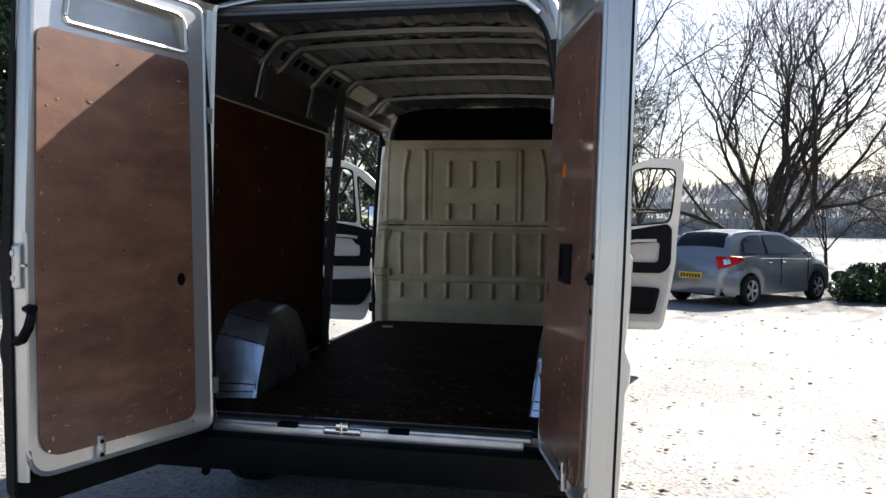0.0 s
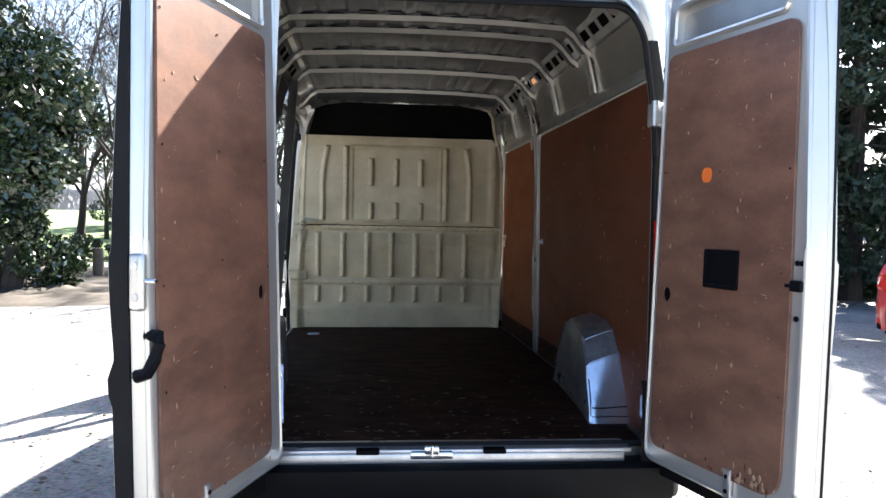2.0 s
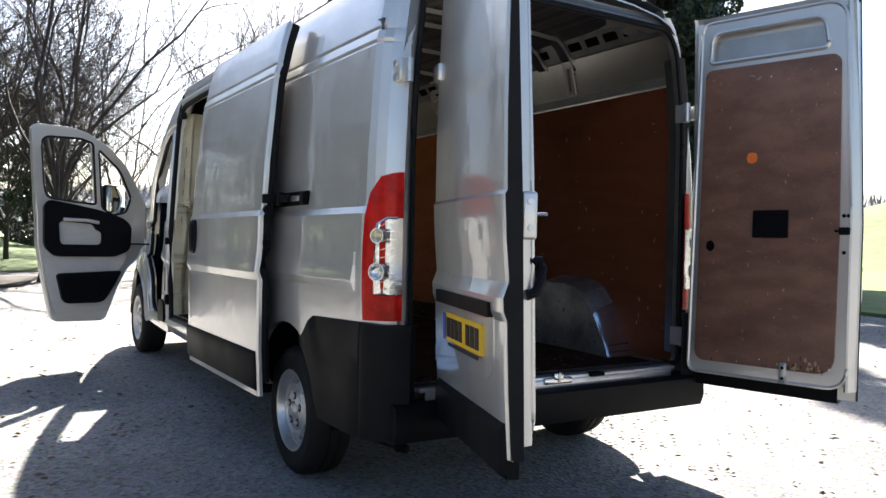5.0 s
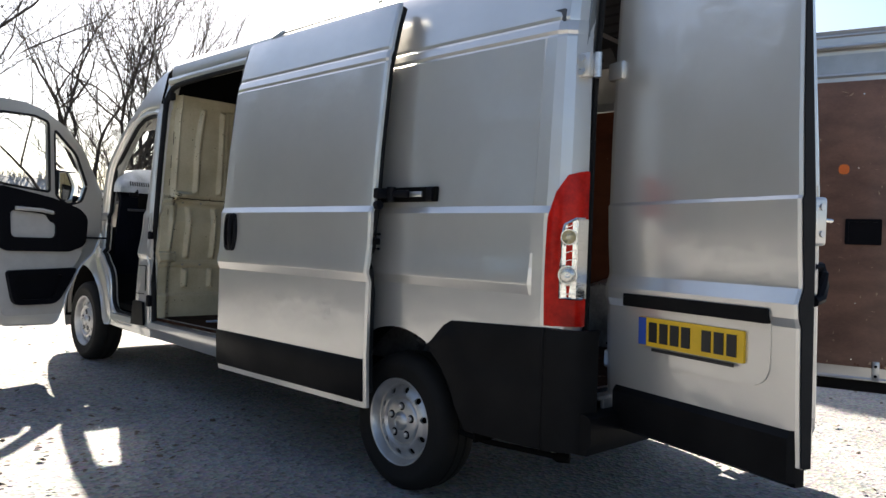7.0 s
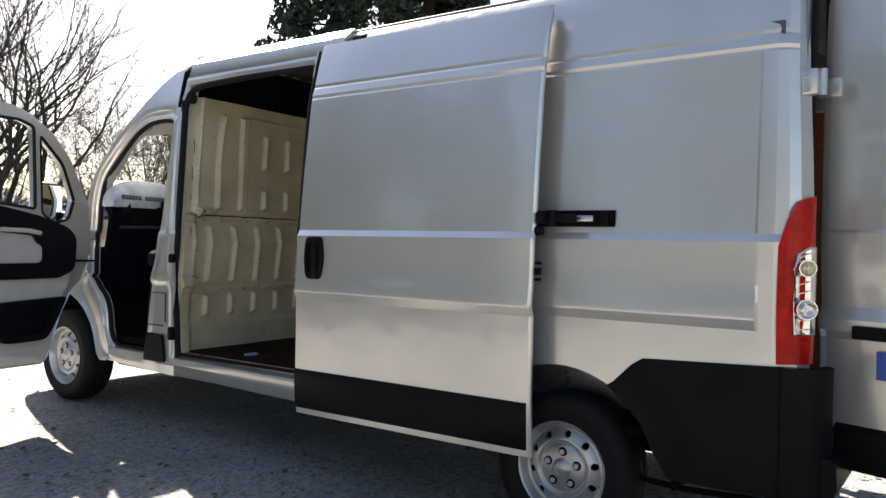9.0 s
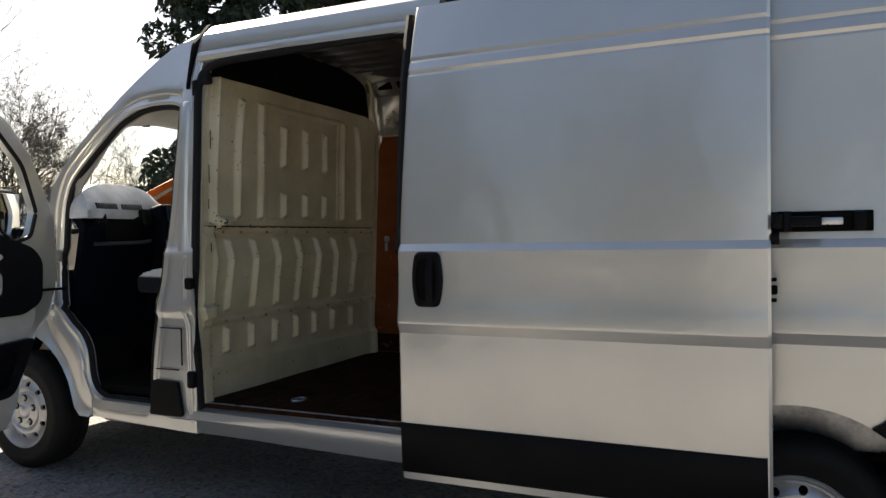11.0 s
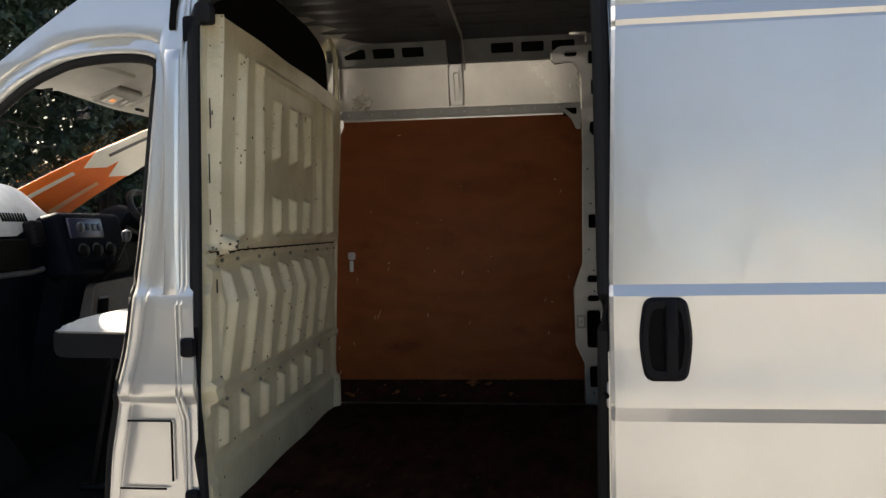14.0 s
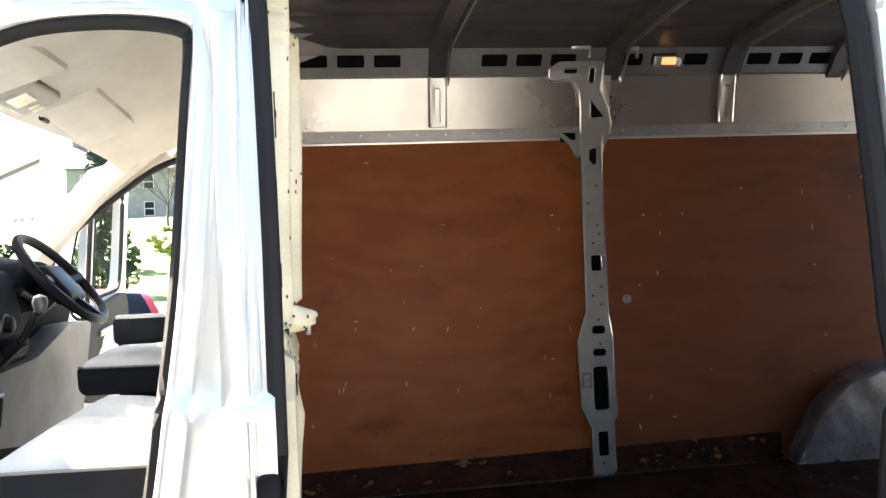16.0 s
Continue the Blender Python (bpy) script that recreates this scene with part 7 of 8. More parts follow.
        box(bm, ((x0 + x1) / 2, 3.885, 1.42), (x1 - x0 - 0.04, 0.10, 0.54), 0.04, segs=3)
        vp("backrest", bm, M_SEATDARK, seat, "dark seat backrest")
        if nm == "driver_seat":
            bm = bmesh.new()
            box(bm, (mx, 4.10, 0.87), (0.40, 0.42, 0.62), 0.03)
            vp("seat_pedestal", bm, M_TRIM, seat, "dark seat pedestal")
            bm = bmesh.new()
            box(bm, (0.15, 4.11, 1.375), (0.06, 0.38, 0.09), 0.022, segs=3)
            arm = vp("armrest", bm, M_SEATDARK, seat, "dark armrest with a pale top")
            bm = bmesh.new()
            box(bm, (0.15, 4.13, 1.418), (0.05, 0.32, 0.014), 0.006)
            vp("armrest_pad", bm, M_SEAT, arm)
        for x in (x0 + 0.08, x1 - 0.08):
            for y in (3.92, 4.26):
                bm = bmesh.new()
                tube(bm, [(x, y, 0.58), (x, y - 0.10, 1.075)], 0.012, 6)
                vp("seat_leg", bm, M_TRIM, seat)
            bm = bmesh.new()
            tube(bm, [(x, 3.90, 0.6), (x, 4.30, 0.6)], 0.014, 6)
            vp("seat_runner", bm, M_TRIM, seat)
    # price banner inside the screen: plain shapes only
    def scr(u, v, w):
        y = lerp_table(v, [(1.50, 5.18), (1.70, 5.0), (1.89, 4.8), (2.05, 4.62), (2.13, 4.48)])
        return Vector((u, y - 0.28 * u * u - 0.03 - w, v - 0.02))

    # a broad diagonal banner: corners in (across, up)
    U0, U1, L0, L1 = (-0.25, 1.60), (0.43, 2.06), (0.28, 1.50), (0.612, 1.92)

    def on_banner(a, f):
        p = Vector(U0).lerp(Vector(U1), a).lerp(Vector(L0).lerp(Vector(L1), a), f)
        return p.x, p.y

    def band(a0, a1, f0, f1, lift):
        bm = bmesh.new()
        n = max(2, int((a1 - a0) / 0.04))
        shell(bm, [a0 + (a1 - a0) * k / n for k in range(n + 1)], [f0, (f0 + f1) / 2, f1], lambda a, f: scr(*on_banner(a, f), lift), lambda a, f: scr(*on_banner(a, f), lift - 0.002))
        return bm
    ban = vp("screen_banner", band(0.0, 1.0, 0.0, 1.0, 0.0), M_ORANGE, None, "orange and white banner behind the windscreen")
    # white ends with an arrow-shaped edge, a plain bar for each printed word; the paler lower bar paints a reflection
    for f0, f1, a0 in ((0.0, 0.5, 0.56), (0.5, 1.0, 0.64)):
        bm = bmesh.new()
        fs = [f0 + (f1 - f0) * k / 8 for k in range(9)]
        shell(bm, [0.0, 0.25, 0.5, 0.75, 1.0], fs, lambda u, f: scr(*on_banner((a0 + 0.10 * abs(2 * (f - f0) / (f1 - f0) - 1)) * (1 - u) + u, f), 0.008), lambda u, f: scr(*on_banner((a0 + 0.10 * abs(2 * (f - f0) / (f1 - f0) - 1)) * (1 - u) + u, f), 0.004))
        vp("banner_white_field", bm, M_WHITE, ban)
    for r, a0, a1, ink in ((0.20, 0.16, 0.50, M_WHITE), (0.70, 0.22, 0.56, M_PALEREFLECTION), (0.20, 0.70, 0.92, M_KNOB)):
        vp("banner_bar", band(a0, a1, r, r + 0.085, 0.011), ink, ban)


cab()


# ---- the ground ----
def gravel_material():
    m = material("pale_gravel", (0.198, 0.183, 0.166), 0.9, second=(0.119, 0.109, 0.100), scale=0.6, fine=14, bump=0.0, amount=1.0)
    nt = m.node_tree
    b = nt.nodes["Principled BSDF"]
    N, L = nt.nodes.new, nt.links.new
    tc = N("ShaderNodeTexCoord")
    vo = N("ShaderNodeTexVoronoi")
    vo.inputs["Scale"].default_value = 45.0
    L(tc.outputs["Object"], vo.inputs["Vector"])
    nz = N("ShaderNodeTexNoise")
    nz.inputs["Scale"].default_value, nz.inputs["Detail"].default_value = 3.2, 10.0
    L(tc.outputs["Object"], nz.inputs["Vector"])
    old = b.inputs["Base Color"].links[0].from_socket
    mx = N("ShaderNodeMixRGB")
    mx.blend_type = "MULTIPLY"
    mx.inputs[0].default_value = 0.8
    L(old, mx.inputs[1])
    L(vo.outputs["Color"], mx.inputs[2])
    hsv = N("ShaderNodeHueSaturation")
    hsv.inputs["Saturation"].default_value = 0.35
    hsv.inputs["Value"].default_value = 1.6
    L(mx.outputs[0], hsv.inputs["Color"])
    L(hsv.outputs[0], b.inputs["Base Color"])
    add = N("ShaderNodeMath")
    add.operation = "MULTIPLY_ADD"
    L(nz.outputs["Fac"], add.inputs[0])
    add.inputs[1].default_value = 3.0
    L(vo.outputs["Distance"], add.inputs[2])
    bp = N("ShaderNodeBump")
    bp.inputs["Strength"].default_value, bp.inputs["Distance"].default_value = 0.6, 0.012
    L(add.outputs[0], bp.inputs["Height"])
    L(bp.outputs[0], b.inputs["Normal"])
    return m


M_GRAVEL = gravel_material()
M_GRASS = material("spring_grass", (0.10, 0.16, 0.03), 0.9, second=(0.06, 0.10, 0.02), scale=1.0, fine=30, bump=0.4)
# earth and litter, darkened so the colour carries the trees' dappled shade
M_EARTH = material("shaded_leaf_litter", (0.055, 0.042, 0.030), 0.95, second=(0.022, 0.017, 0.012), scale=1.5, fine=20, bump=0.5)
M_WATER = material("lake_water", (0.03, 0.04, 0.045), 0.18, second=(0.02, 0.03, 0.035), scale=0.5, fine=6, bump=0.5, spec=0.6)
M_BARK = material("grey_brown_bark", (0.055, 0.044, 0.036), 0.9, second=(0.032, 0.025, 0.02), scale=4, fine=30, bump=0.6)
M_TWIG = material("twigs", (0.075, 0.062, 0.052), 0.9, second=(0.045, 0.037, 0.031), scale=2, fine=20)
M_IVY = material("ivy_leaves", (0.035, 0.065, 0.018), 0.38, second=(0.018, 0.036, 0.012), scale=0.8, fine=9, coat=0.2)
M_LAUREL = material("laurel_leaves", (0.035, 0.058, 0.022), 0.22, second=(0.018, 0.030, 0.012), scale=0.8, fine=9, coat=0.6)
M_CONIFER = material("conifer_needles", (0.022, 0.042, 0.018), 0.6, second=(0.012, 0.024, 0.012), scale=0.9, fine=9)
M_HEDGE = material("hedge_leaves", (0.05, 0.085, 0.025), 0.35, second=(0.025, 0.045, 0.014), scale=1.2, fine=9, coat=0.2)
M_POST = material("weathered_post", (0.16, 0.13, 0.10), 0.85, second=(0.10, 0.08, 0.06), scale=6, fine=60, bump=0.3)
M_IRON = material("black_iron", (0.02, 0.02, 0.021), 0.5, scale=10, fine=80)


def the_ground():
    xs = [-1500, -600, -250, -120, -70, -45, -32] + [-24 + 1.0 * i for i in range(53)] + [32, 45, 70, 120, 250, 600, 1500]
    ys = [-1500, -600, -200, -80, -40, -25] + [-16 + 1.0 * i for i in range(50)] + [40, 55, 80, 120, 250, 600, 1500]
    def z(x, y):
        base = ground_z(x, y) + 0.012 * noise.noise(Vector((x * 0.7, y * 0.7, 0)))
        # the land falls to the lake beyond the hedge
        if y > 18 and x > 3:
            base -= 0.9 * min(1.0, (y - 18) / 10) * min(1.0, (x - 3) / 6)
        return base
    verts = [(x, y, z(x, y)) for x in xs for y in ys]
    k = len(ys)
    faces = [(i * k + j, (i + 1) * k + j, (i + 1) * k + j + 1, i * k + j + 1) for i in range(len(xs) - 1) for j in range(k - 1)]
    ob = raw("ground", verts, faces, M_GRAVEL, None, "", 60)
    tagged(ob, "pale sunlit gravel car park with small stones", "ground", kind="structure")


the_ground()


def scatter():
    # fallen leaves and loose stones on the car park
    rng = random.Random(12)
    V, F = [], []
    for i in range(5200):
        d = 1.5 + 17 * rng.random() ** 1.3
        a = rng.uniform(0, math.tau)
        x, y = -0.5 + d * math.cos(a), 1.0 + d * math.sin(a)
        if abs(x) < 0.7 and 0 < y < 6:
            continue
        z = ground_z(x, y) + 0.012
        r = rng.uniform(0.008, 0.03) * (1.3 if d > 8 else 1.0)
        t, q = rng.uniform(0, 6.28), rng.uniform(-0.4, 0.4)
        k = len(V)
        n = rng.choice((4, 5))
        for j in range(n):
            w = r * rng.uniform(0.6, 1.1)
            V.append((x + w * math.cos(t + j * math.tau / n), y + w * 0.7 * math.sin(t + j * math.tau / n), z + w * q * math.cos(j * math.tau / n) + 0.004))
        V.append((x, y, z + r * 0.45))
        for j in range(n):
            F.append((k + j, k + (j + 1) % n, k + n))
    ob = raw("fallen_leaves", V, F, M_LITTER)
    tagged(ob, "scattered brown leaves and small stones", "leaves", kind="stuff")


M_LITTER = material("dry_leaves", (0.12, 0.085, 0.055), 0.85, second=(0.05, 0.035, 0.025), scale=0.9, fine=8)
scatter()


def patch(name, outline, z, mat, label, cat, step=1.0):
    """A thin sheet of another ground cover lying on the car park's edge."""
    bm = bmesh.new()
    sheet(bm, outline, [], lambda u, v, w: Vector((u, v, z - w)), 0.06)
    ob = part(name, bm, mat)
    return tagged(ob, label, cat, kind="structure")


def grass_bank():
    """Park grass that rises gently behind the lane."""
    n, m = 40, 30
    V = []
    for i in range(n + 1):
        for j in range(m + 1):
            u, v = i / n, j / m
            x, y = -60 + 63 * u, 25.2 + 40 * v ** 1.5
            V.append((x, y, -0.03 + 0.055 * (y - 25.2) * min(1.0, (3 - x) / 4) + 0.05 * noise.noise(Vector((x * 0.4, y * 0.4, 1)))))
    k = m + 1
    Fc = [(i * k + j, (i + 1) * k + j, (i + 1) * k + j + 1, i * k + j + 1) for i in range(n) for j in range(m)]
    tagged(raw("grass_bank", V, Fc, M_GRASS, None, "", 60), "bright green park grass beyond the lane", "grass", kind="structure")


grass_bank()
# dark patch reaches over the lane's edge to paint the trees' shade there
patch("shaded_woodland_floor", [(-60, 12.5), (-9.0, 12.3), (-5.2, 12.6), (-3.4, 15.0), (-1.2, 17.5), (-0.6, 21.0), (-60, 21.5)], 0.015, M_EARTH, "leaf litter darkened to carry the trees' shade", "ground")
patch("far_verge", [(12, 4), (60, -8), (60, 30), (24, 22), (13.5, 11)], 0.012, M_GRASS, "rough grass verge", "grass")
patch("lake", [(7, 27), (400, 27), (400, 240), (-40, 240), (-10, 62), (4, 34)], -0.55, M_WATER, "wide lake glinting in the sun", "water")


# ---- trees ----
def bare_tree(seed, height, limbs, trunk_share, trunk_r, fan, kids=(7, 6, 5, 4), rise=0.05, wander=0.13):
    """A leafless tree: a short or tall trunk, limbs that fan out, and side shoots on side shoots down to twigs."""
    rng = random.Random(seed)
    V, F, TV, TF = [], [], [], []

    def limb(p, d, length, r, depth, sides):
        vs, fs = (V, F) if depth < 2 else (TV, TF)
        n = (5, 7, 5, 4, 3, 2)[min(depth, 5)]
        pts, e, q = [p.copy()], d.copy(), p.copy()
        for i in range(n):
            e = (e + Vector((rng.gauss(0, 1), rng.gauss(0, 1), rng.gauss(0, 0.8))) * (wander if depth else 0.05) + Vector((0, 0, rise if depth else 0))).normalized()
            q = q + e * (length / n)
            pts.append(q.copy())
        prev = None
        for i, c in enumerate(pts):
            dv = (pts[min(i + 1, n)] - pts[max(i - 1, 0)]).normalized()
            a = dv.orthogonal().normalized()
            b = dv.cross(a)
            rr = max(r * (1 - (0.35 if depth == 0 else 0.8) * i / n), 0.006)
            if depth == 0 and i == 0:
                rr *= 1.4
            ring = []
            for k in range(sides):
                t = k * math.tau / sides
                ring.append(len(vs))
                vs.append(tuple(c + rr * (math.cos(t) * a + math.sin(t) * b)))
            if prev:
                for k in range(sides):
                    fs.append((prev[k], prev[(k + 1) % sides], ring[(k + 1) % sides], ring[k]))
            prev = ring
        if depth == 0:
            for j in range(limbs):
                az = (j + rng.uniform(-0.3, 0.3)) * math.tau / limbs
                ang = rng.uniform(0.25, 1.0) * fan if j % 3 else rng.uniform(0.05, 0.3)
                f = rng.uniform(0.72, 1.0) * n
                i = min(int(f), n - 1)
                s = pts[i].lerp(pts[i + 1], f - i)
                nd = Vector((math.cos(az) * math.sin(ang), math.sin(az) * math.sin(ang), math.cos(ang)))
                limb(s, nd, height * (1 - trunk_share) * rng.uniform(0.75, 1.05), trunk_r * rng.uniform(0.26, 0.44), 1, 6)
            return
        if depth > len(kids):
            return
        m = kids[depth - 1] + rng.randint(-1, 1)
        for j in range(m):
            at = 0.18 + 0.80 * (j + rng.random()) / m
            f = at * n
            i = min(int(f), n - 1)
            s = pts[i].lerp(pts[i + 1], f - i)
            base = (pts[i + 1] - pts[i]).normalized()
            ang, az = rng.uniform(0.4, 0.95), rng.uniform(0, math.tau)
            a = base.orthogonal().normalized()
            b = base.cross(a)
            nd = (base * math.cos(ang) + (a * math.cos(az) + b * math.sin(az)) * math.sin(ang)).normalized()
            limb(s, nd, length * rng.uniform(0.34, 0.56) * (1.15 - 0.5 * at), r * (1 - 0.8 * at) * rng.uniform(0.5, 0.8) + 0.002, depth + 1, 5 if depth < 2 else 3)
    limb(Vector((0, 0, -0.2)), Vector((0.05, 0, 1)).normalized(), height * trunk_share, trunk_r, 0, 9)
    return (V, F), (TV, TF)


def make_bare(name, data, label, at, turn, size, group):
    t = thing(name, Matrix.Translation(at) @ Matrix.Rotation(turn, 4, "Z") @ Matrix.Scale(size, 4), label, "tree", group)
    (V, F), (TV, TF) = data
    raw("trunk", V, F, M_BARK, t, "", 60)
    raw("crown", TV, TF, M_TWIG, t, "fine bare twigs")
    return t


def forked_tree(seed, limbs, first, r0, depth_max):
    """A broad leafless tree whose limbs fork again and again, wavy and mostly upright."""
    rng = random.Random(seed)
    V, F, TV, TF = [], [], [], []

    def stem(pts, ra, rb, sides, vs, fs):
        prev = None
        n = len(pts) - 1
        for i, c in enumerate(pts):
            dv = (pts[min(i + 1, n)] - pts[max(i - 1, 0)]).normalized()
            a = dv.orthogonal().normalized()
            b = dv.cross(a)
            rr = ra + (rb - ra) * i / n
            ring = list(range(len(vs), len(vs) + sides))
            vs.extend(tuple(c + rr * (math.cos(k * math.tau / sides) * a + math.sin(k * math.tau / sides) * b)) for k in range(sides))
            if prev:
                fs.extend((prev[k], prev[(k + 1) % sides], ring[(k + 1) % sides], ring[k]) for k in range(sides))
            prev = ring

    def grow(p, d, length, r, depth):
        n = 5 if depth < 4 else 3
        pts, e, q = [p.copy()], d.copy(), p.copy()
        for i in range(n):
            e = (e + Vector((rng.gauss(0, 1), rng.gauss(0, 1), rng.gauss(0, 0.6))) * 0.12 + Vector((0, 0, 0.035))).normalized()
            q = q + e * (length / n)
            pts.append(q.copy())
        small = depth > 2
        stem(pts, r, r * 0.72, 7 if depth < 2 else 5 if depth < 4 else 3, TV if small else V, TF if small else F)
        if depth >= depth_max:
            return
        kids = 2 if rng.random() < 0.72 else 3
        for k in range(kids):
            ang = rng.uniform(0.35, 0.85) if k else rng.uniform(0.08, 0.32)
            az = rng.uniform(0, math.tau)
            a = e.orthogonal().normalized()
            b = e.cross(a)
            nd = (e * math.cos(ang) + (a * math.cos(az) + b * math.sin(az)) * math.sin(ang)).normalized()
            grow(pts[-1], nd, length * rng.uniform(0.70, 0.95), r * (0.70 if k == 0 else rng.uniform(0.42, 0.60)), depth + 1)
        # side shoots along the limb
        for k in range(2):
            i = rng.randint(1, n - 1)
            a = e.orthogonal().normalized()
            b = e.cross(a)
            az, ang = rng.uniform(0, math.tau), rng.uniform(0.5, 1.0)
            nd = (e * math.cos(ang) + (a * math.cos(az) + b * math.sin(az)) * math.sin(ang)).normalized()
            grow(pts[i], nd, length * 0.55, r * 0.3, min(depth + 3, depth_max))
    trunk = [Vector((0, 0, -0.3)), Vector((0.03, 0, 0.3)), Vector((0.08, 0.02, 0.9)), Vector((0.1, 0.0, 1.5))]
    stem(trunk, r0 * 1.25, r0 * 0.9, 12, V, F)
    for j in range(limbs):
        az = (j + rng.uniform(-0.25, 0.25)) * 2.4
        ang = (0.10, 0.55, 0.85, 0.40, 1.10, 0.70)[j % 6] * rng.uniform(0.85, 1.15)
        ang *= 1.15
        nd = Vector((math.cos(az) * math.sin(ang), math.sin(az) * math.sin(ang), math.cos(ang)))
        grow(trunk[2].lerp(trunk[3], rng.random()), nd, first * rng.uniform(0.85, 1.15), r0 * rng.uniform(0.28, 0.44), 0)
    return (V, F), (TV, TF)


OAK = forked_tree(14, 8, 2.2, 0.36, 7)
oak = make_bare("bare_tree", OAK, "large spreading bare tree above the lake shore", (6.6, 23.5, -0.35), 0.6, 1.0, "bare trees")
WOOD = bare_tree(23, 13.0, 8, 0.22, 0.16, 1.0, (7, 5, 4, 2), 0.04, 0.20)
wood = make_bare("bare_tree", WOOD, "tall slender bare woodland tree", (-4.2, 27.0, 0.0), 0.0, 1.0, "bare trees")
SLIM = bare_tree(37, 10.0, 7, 0.25, 0.14, 1.1, (8, 6, 4, 3), 0.04, 0.15)
slim = make_bare("bare_tree", SLIM, "thin young bare tree", (1.2, 33.0, -0.1), 0.0, 1.0, "bare trees")
rng = random.Random(77)
for x, y, s in ((-7.5, 30, 1.0), (-11, 27, 1.1), (-2.0, 36, 1.1), (0.5, 28, 0.9), (-15, 31, 1.2), (3.2, 31, 0.8), (-19, 24, 1.0), (-24, 30, 1.2), (-9, 38, 1.2),
                (-28, 8, 1.1), (-24, -4, 1.2), (-30, -14, 1.2), (-20, -22, 1.1), (10, -30, 1.2), (-4, -34, 1.2), (24, -22, 1.1), (-33, 18, 1.1), (18, 33, 0.8), (-0.6, 19.5, 1.0), (-2.6, 24.5, 0.95), (-5.2, 22.0, 0.8), (-8.2, 24.6, 1.0)):
    copy_thing(wood, Matrix.Translation((x, y, ground_z(x, y) - 0.02)) @ Matrix.Rotation(rng.uniform(0, 6.28), 4, "Z") @ Matrix.Scale(s, 4))
for x, y, s in ((-5.4, 33, 1.0), (-12.6, 35, 1.0), (-1.0, 30, 0.8), (11.5, 26.5, 0.75), (14.5, 27.5, 0.8), (17.0, 26.0, 0.75), (21, 27, 0.7), (9.6, 28.0, 0.6), (12.9, 24.6, 0.7), (-17, 27, 0.9), (2.2, 40, 1.0), (-22, 2, 0.9), (-26, -10, 1.0)):
    copy_thing(slim, Matrix.Translation((x, y, (ground_z(x, y) - 0.02) if x < 6 else -0.6)) @ Matrix.Rotation(rng.uniform(0, 6.28), 4, "Z") @ Matrix.Scale(s, 4))


def leaf_cloud(centres, leaf, count, seed, droop=0.0):
    """Many single leaves scattered round clump centres (x, y, z, radius)."""
    rng = np.random.default_rng(seed)
    per = max(1, count // len(centres))
    V = []
    for cx, cy, cz, r in centres:
        d = rng.normal(size=(per, 3))
        d /= np.linalg.norm(d, axis=1)[:, None]
        p = np.array((cx, cy, cz)) + d * (r * rng.uniform(0.55, 1.0, per) ** 0.6)[:, None] * np.array((1, 1, 0.85))
        a = rng.normal(size=(per, 3))
        a[:, 2] -= droop
        a /= np.linalg.norm(a, axis=1)[:, None]
        b = np.cross(a, rng.normal(size=(per, 3)))
        b /= np.linalg.norm(b, axis=1)[:, None]
        s = leaf * rng.uniform(0.6, 1.3, per)[:, None]
        for q in (p - a * s, p + b * s * 0.45, p + a * s, p - b * s * 0.45):
            V.append(q)
    out_v, out_f = [], []
    k = 0
    for i in range(0, len(V), 4):
        blk = np.stack(V[i:i + 4], 1).reshape(-1, 3)
        out_v.append(blk)
        n = len(blk) // 4
        idx = np.arange(n) * 4 + k
        out_f.append(np.stack([idx, idx + 1, idx + 2, idx + 3], 1))
        k += len(blk)
    return np.concatenate(out_v).tolist(), np.concatenate(out_f).tolist()


def leafy_tree(name, at, height, radius, mat, label, seed, leaf=0.09, count=26000, conifer=False, group=""):
    t = thing(name, at, label, "tree", group)
    rng = random.Random(seed)
    bm = bmesh.new()
    tube(bm, [(0, 0, -0.15), (0.1, 0.05, height * 0.4), (0, 0.1, height * 0.92)], 0.26, 10, r2=0.04)
    limbs = bmesh.new()
    cs = []
    if conifer:
        z = 0.9
        while z < height:
            f = 1 - z / height
            R = radius * f ** 0.8 + 0.25
            n = max(4, int(R * 5))
            for i in range(n):
                a = rng.uniform(0, math.tau)
                rr = R * rng.uniform(0.35, 1.0)
                cs.append((rr * math.cos(a), rr * math.sin(a), z + rng.uniform(-0.3, 0.2) - 0.15 * rr, rng.uniform(0.25, 0.5)))
                if i % 3 == 0:
                    tube(limbs, [(0, 0, z), (rr * math.cos(a), rr * math.sin(a), z - 0.15 * rr)], 0.04, 5, r2=0.012)
            z += 0.42
    else:
        for i in range(int(height * radius * 3.2)):
            z = rng.uniform(0.4, height)
            w = radius * (0.55 + 0.6 * math.sin(math.pi * min(1, z / height) ** 0.8)) * rng.uniform(0.3, 1.0)
            a = rng.uniform(0, math.tau)
            cs.append((w * math.cos(a), w * math.sin(a), z, rng.uniform(0.35, 0.85)))
            if i % 4 == 0:
                tube(limbs, [(0.05, 0.05, z * 0.7), (w * math.cos(a), w * math.sin(a), z)], 0.05, 5, r2=0.012)
    part("trunk", bm, M_BARK, t)
    tagged(part("branchwork", limbs, M_BARK, t), kind="stuff")
    v, f = leaf_cloud(cs, leaf, count, seed, 0.5 if conifer else 0.0)
    raw("crown", v, f, mat, t, "dense dark foliage")
    return t


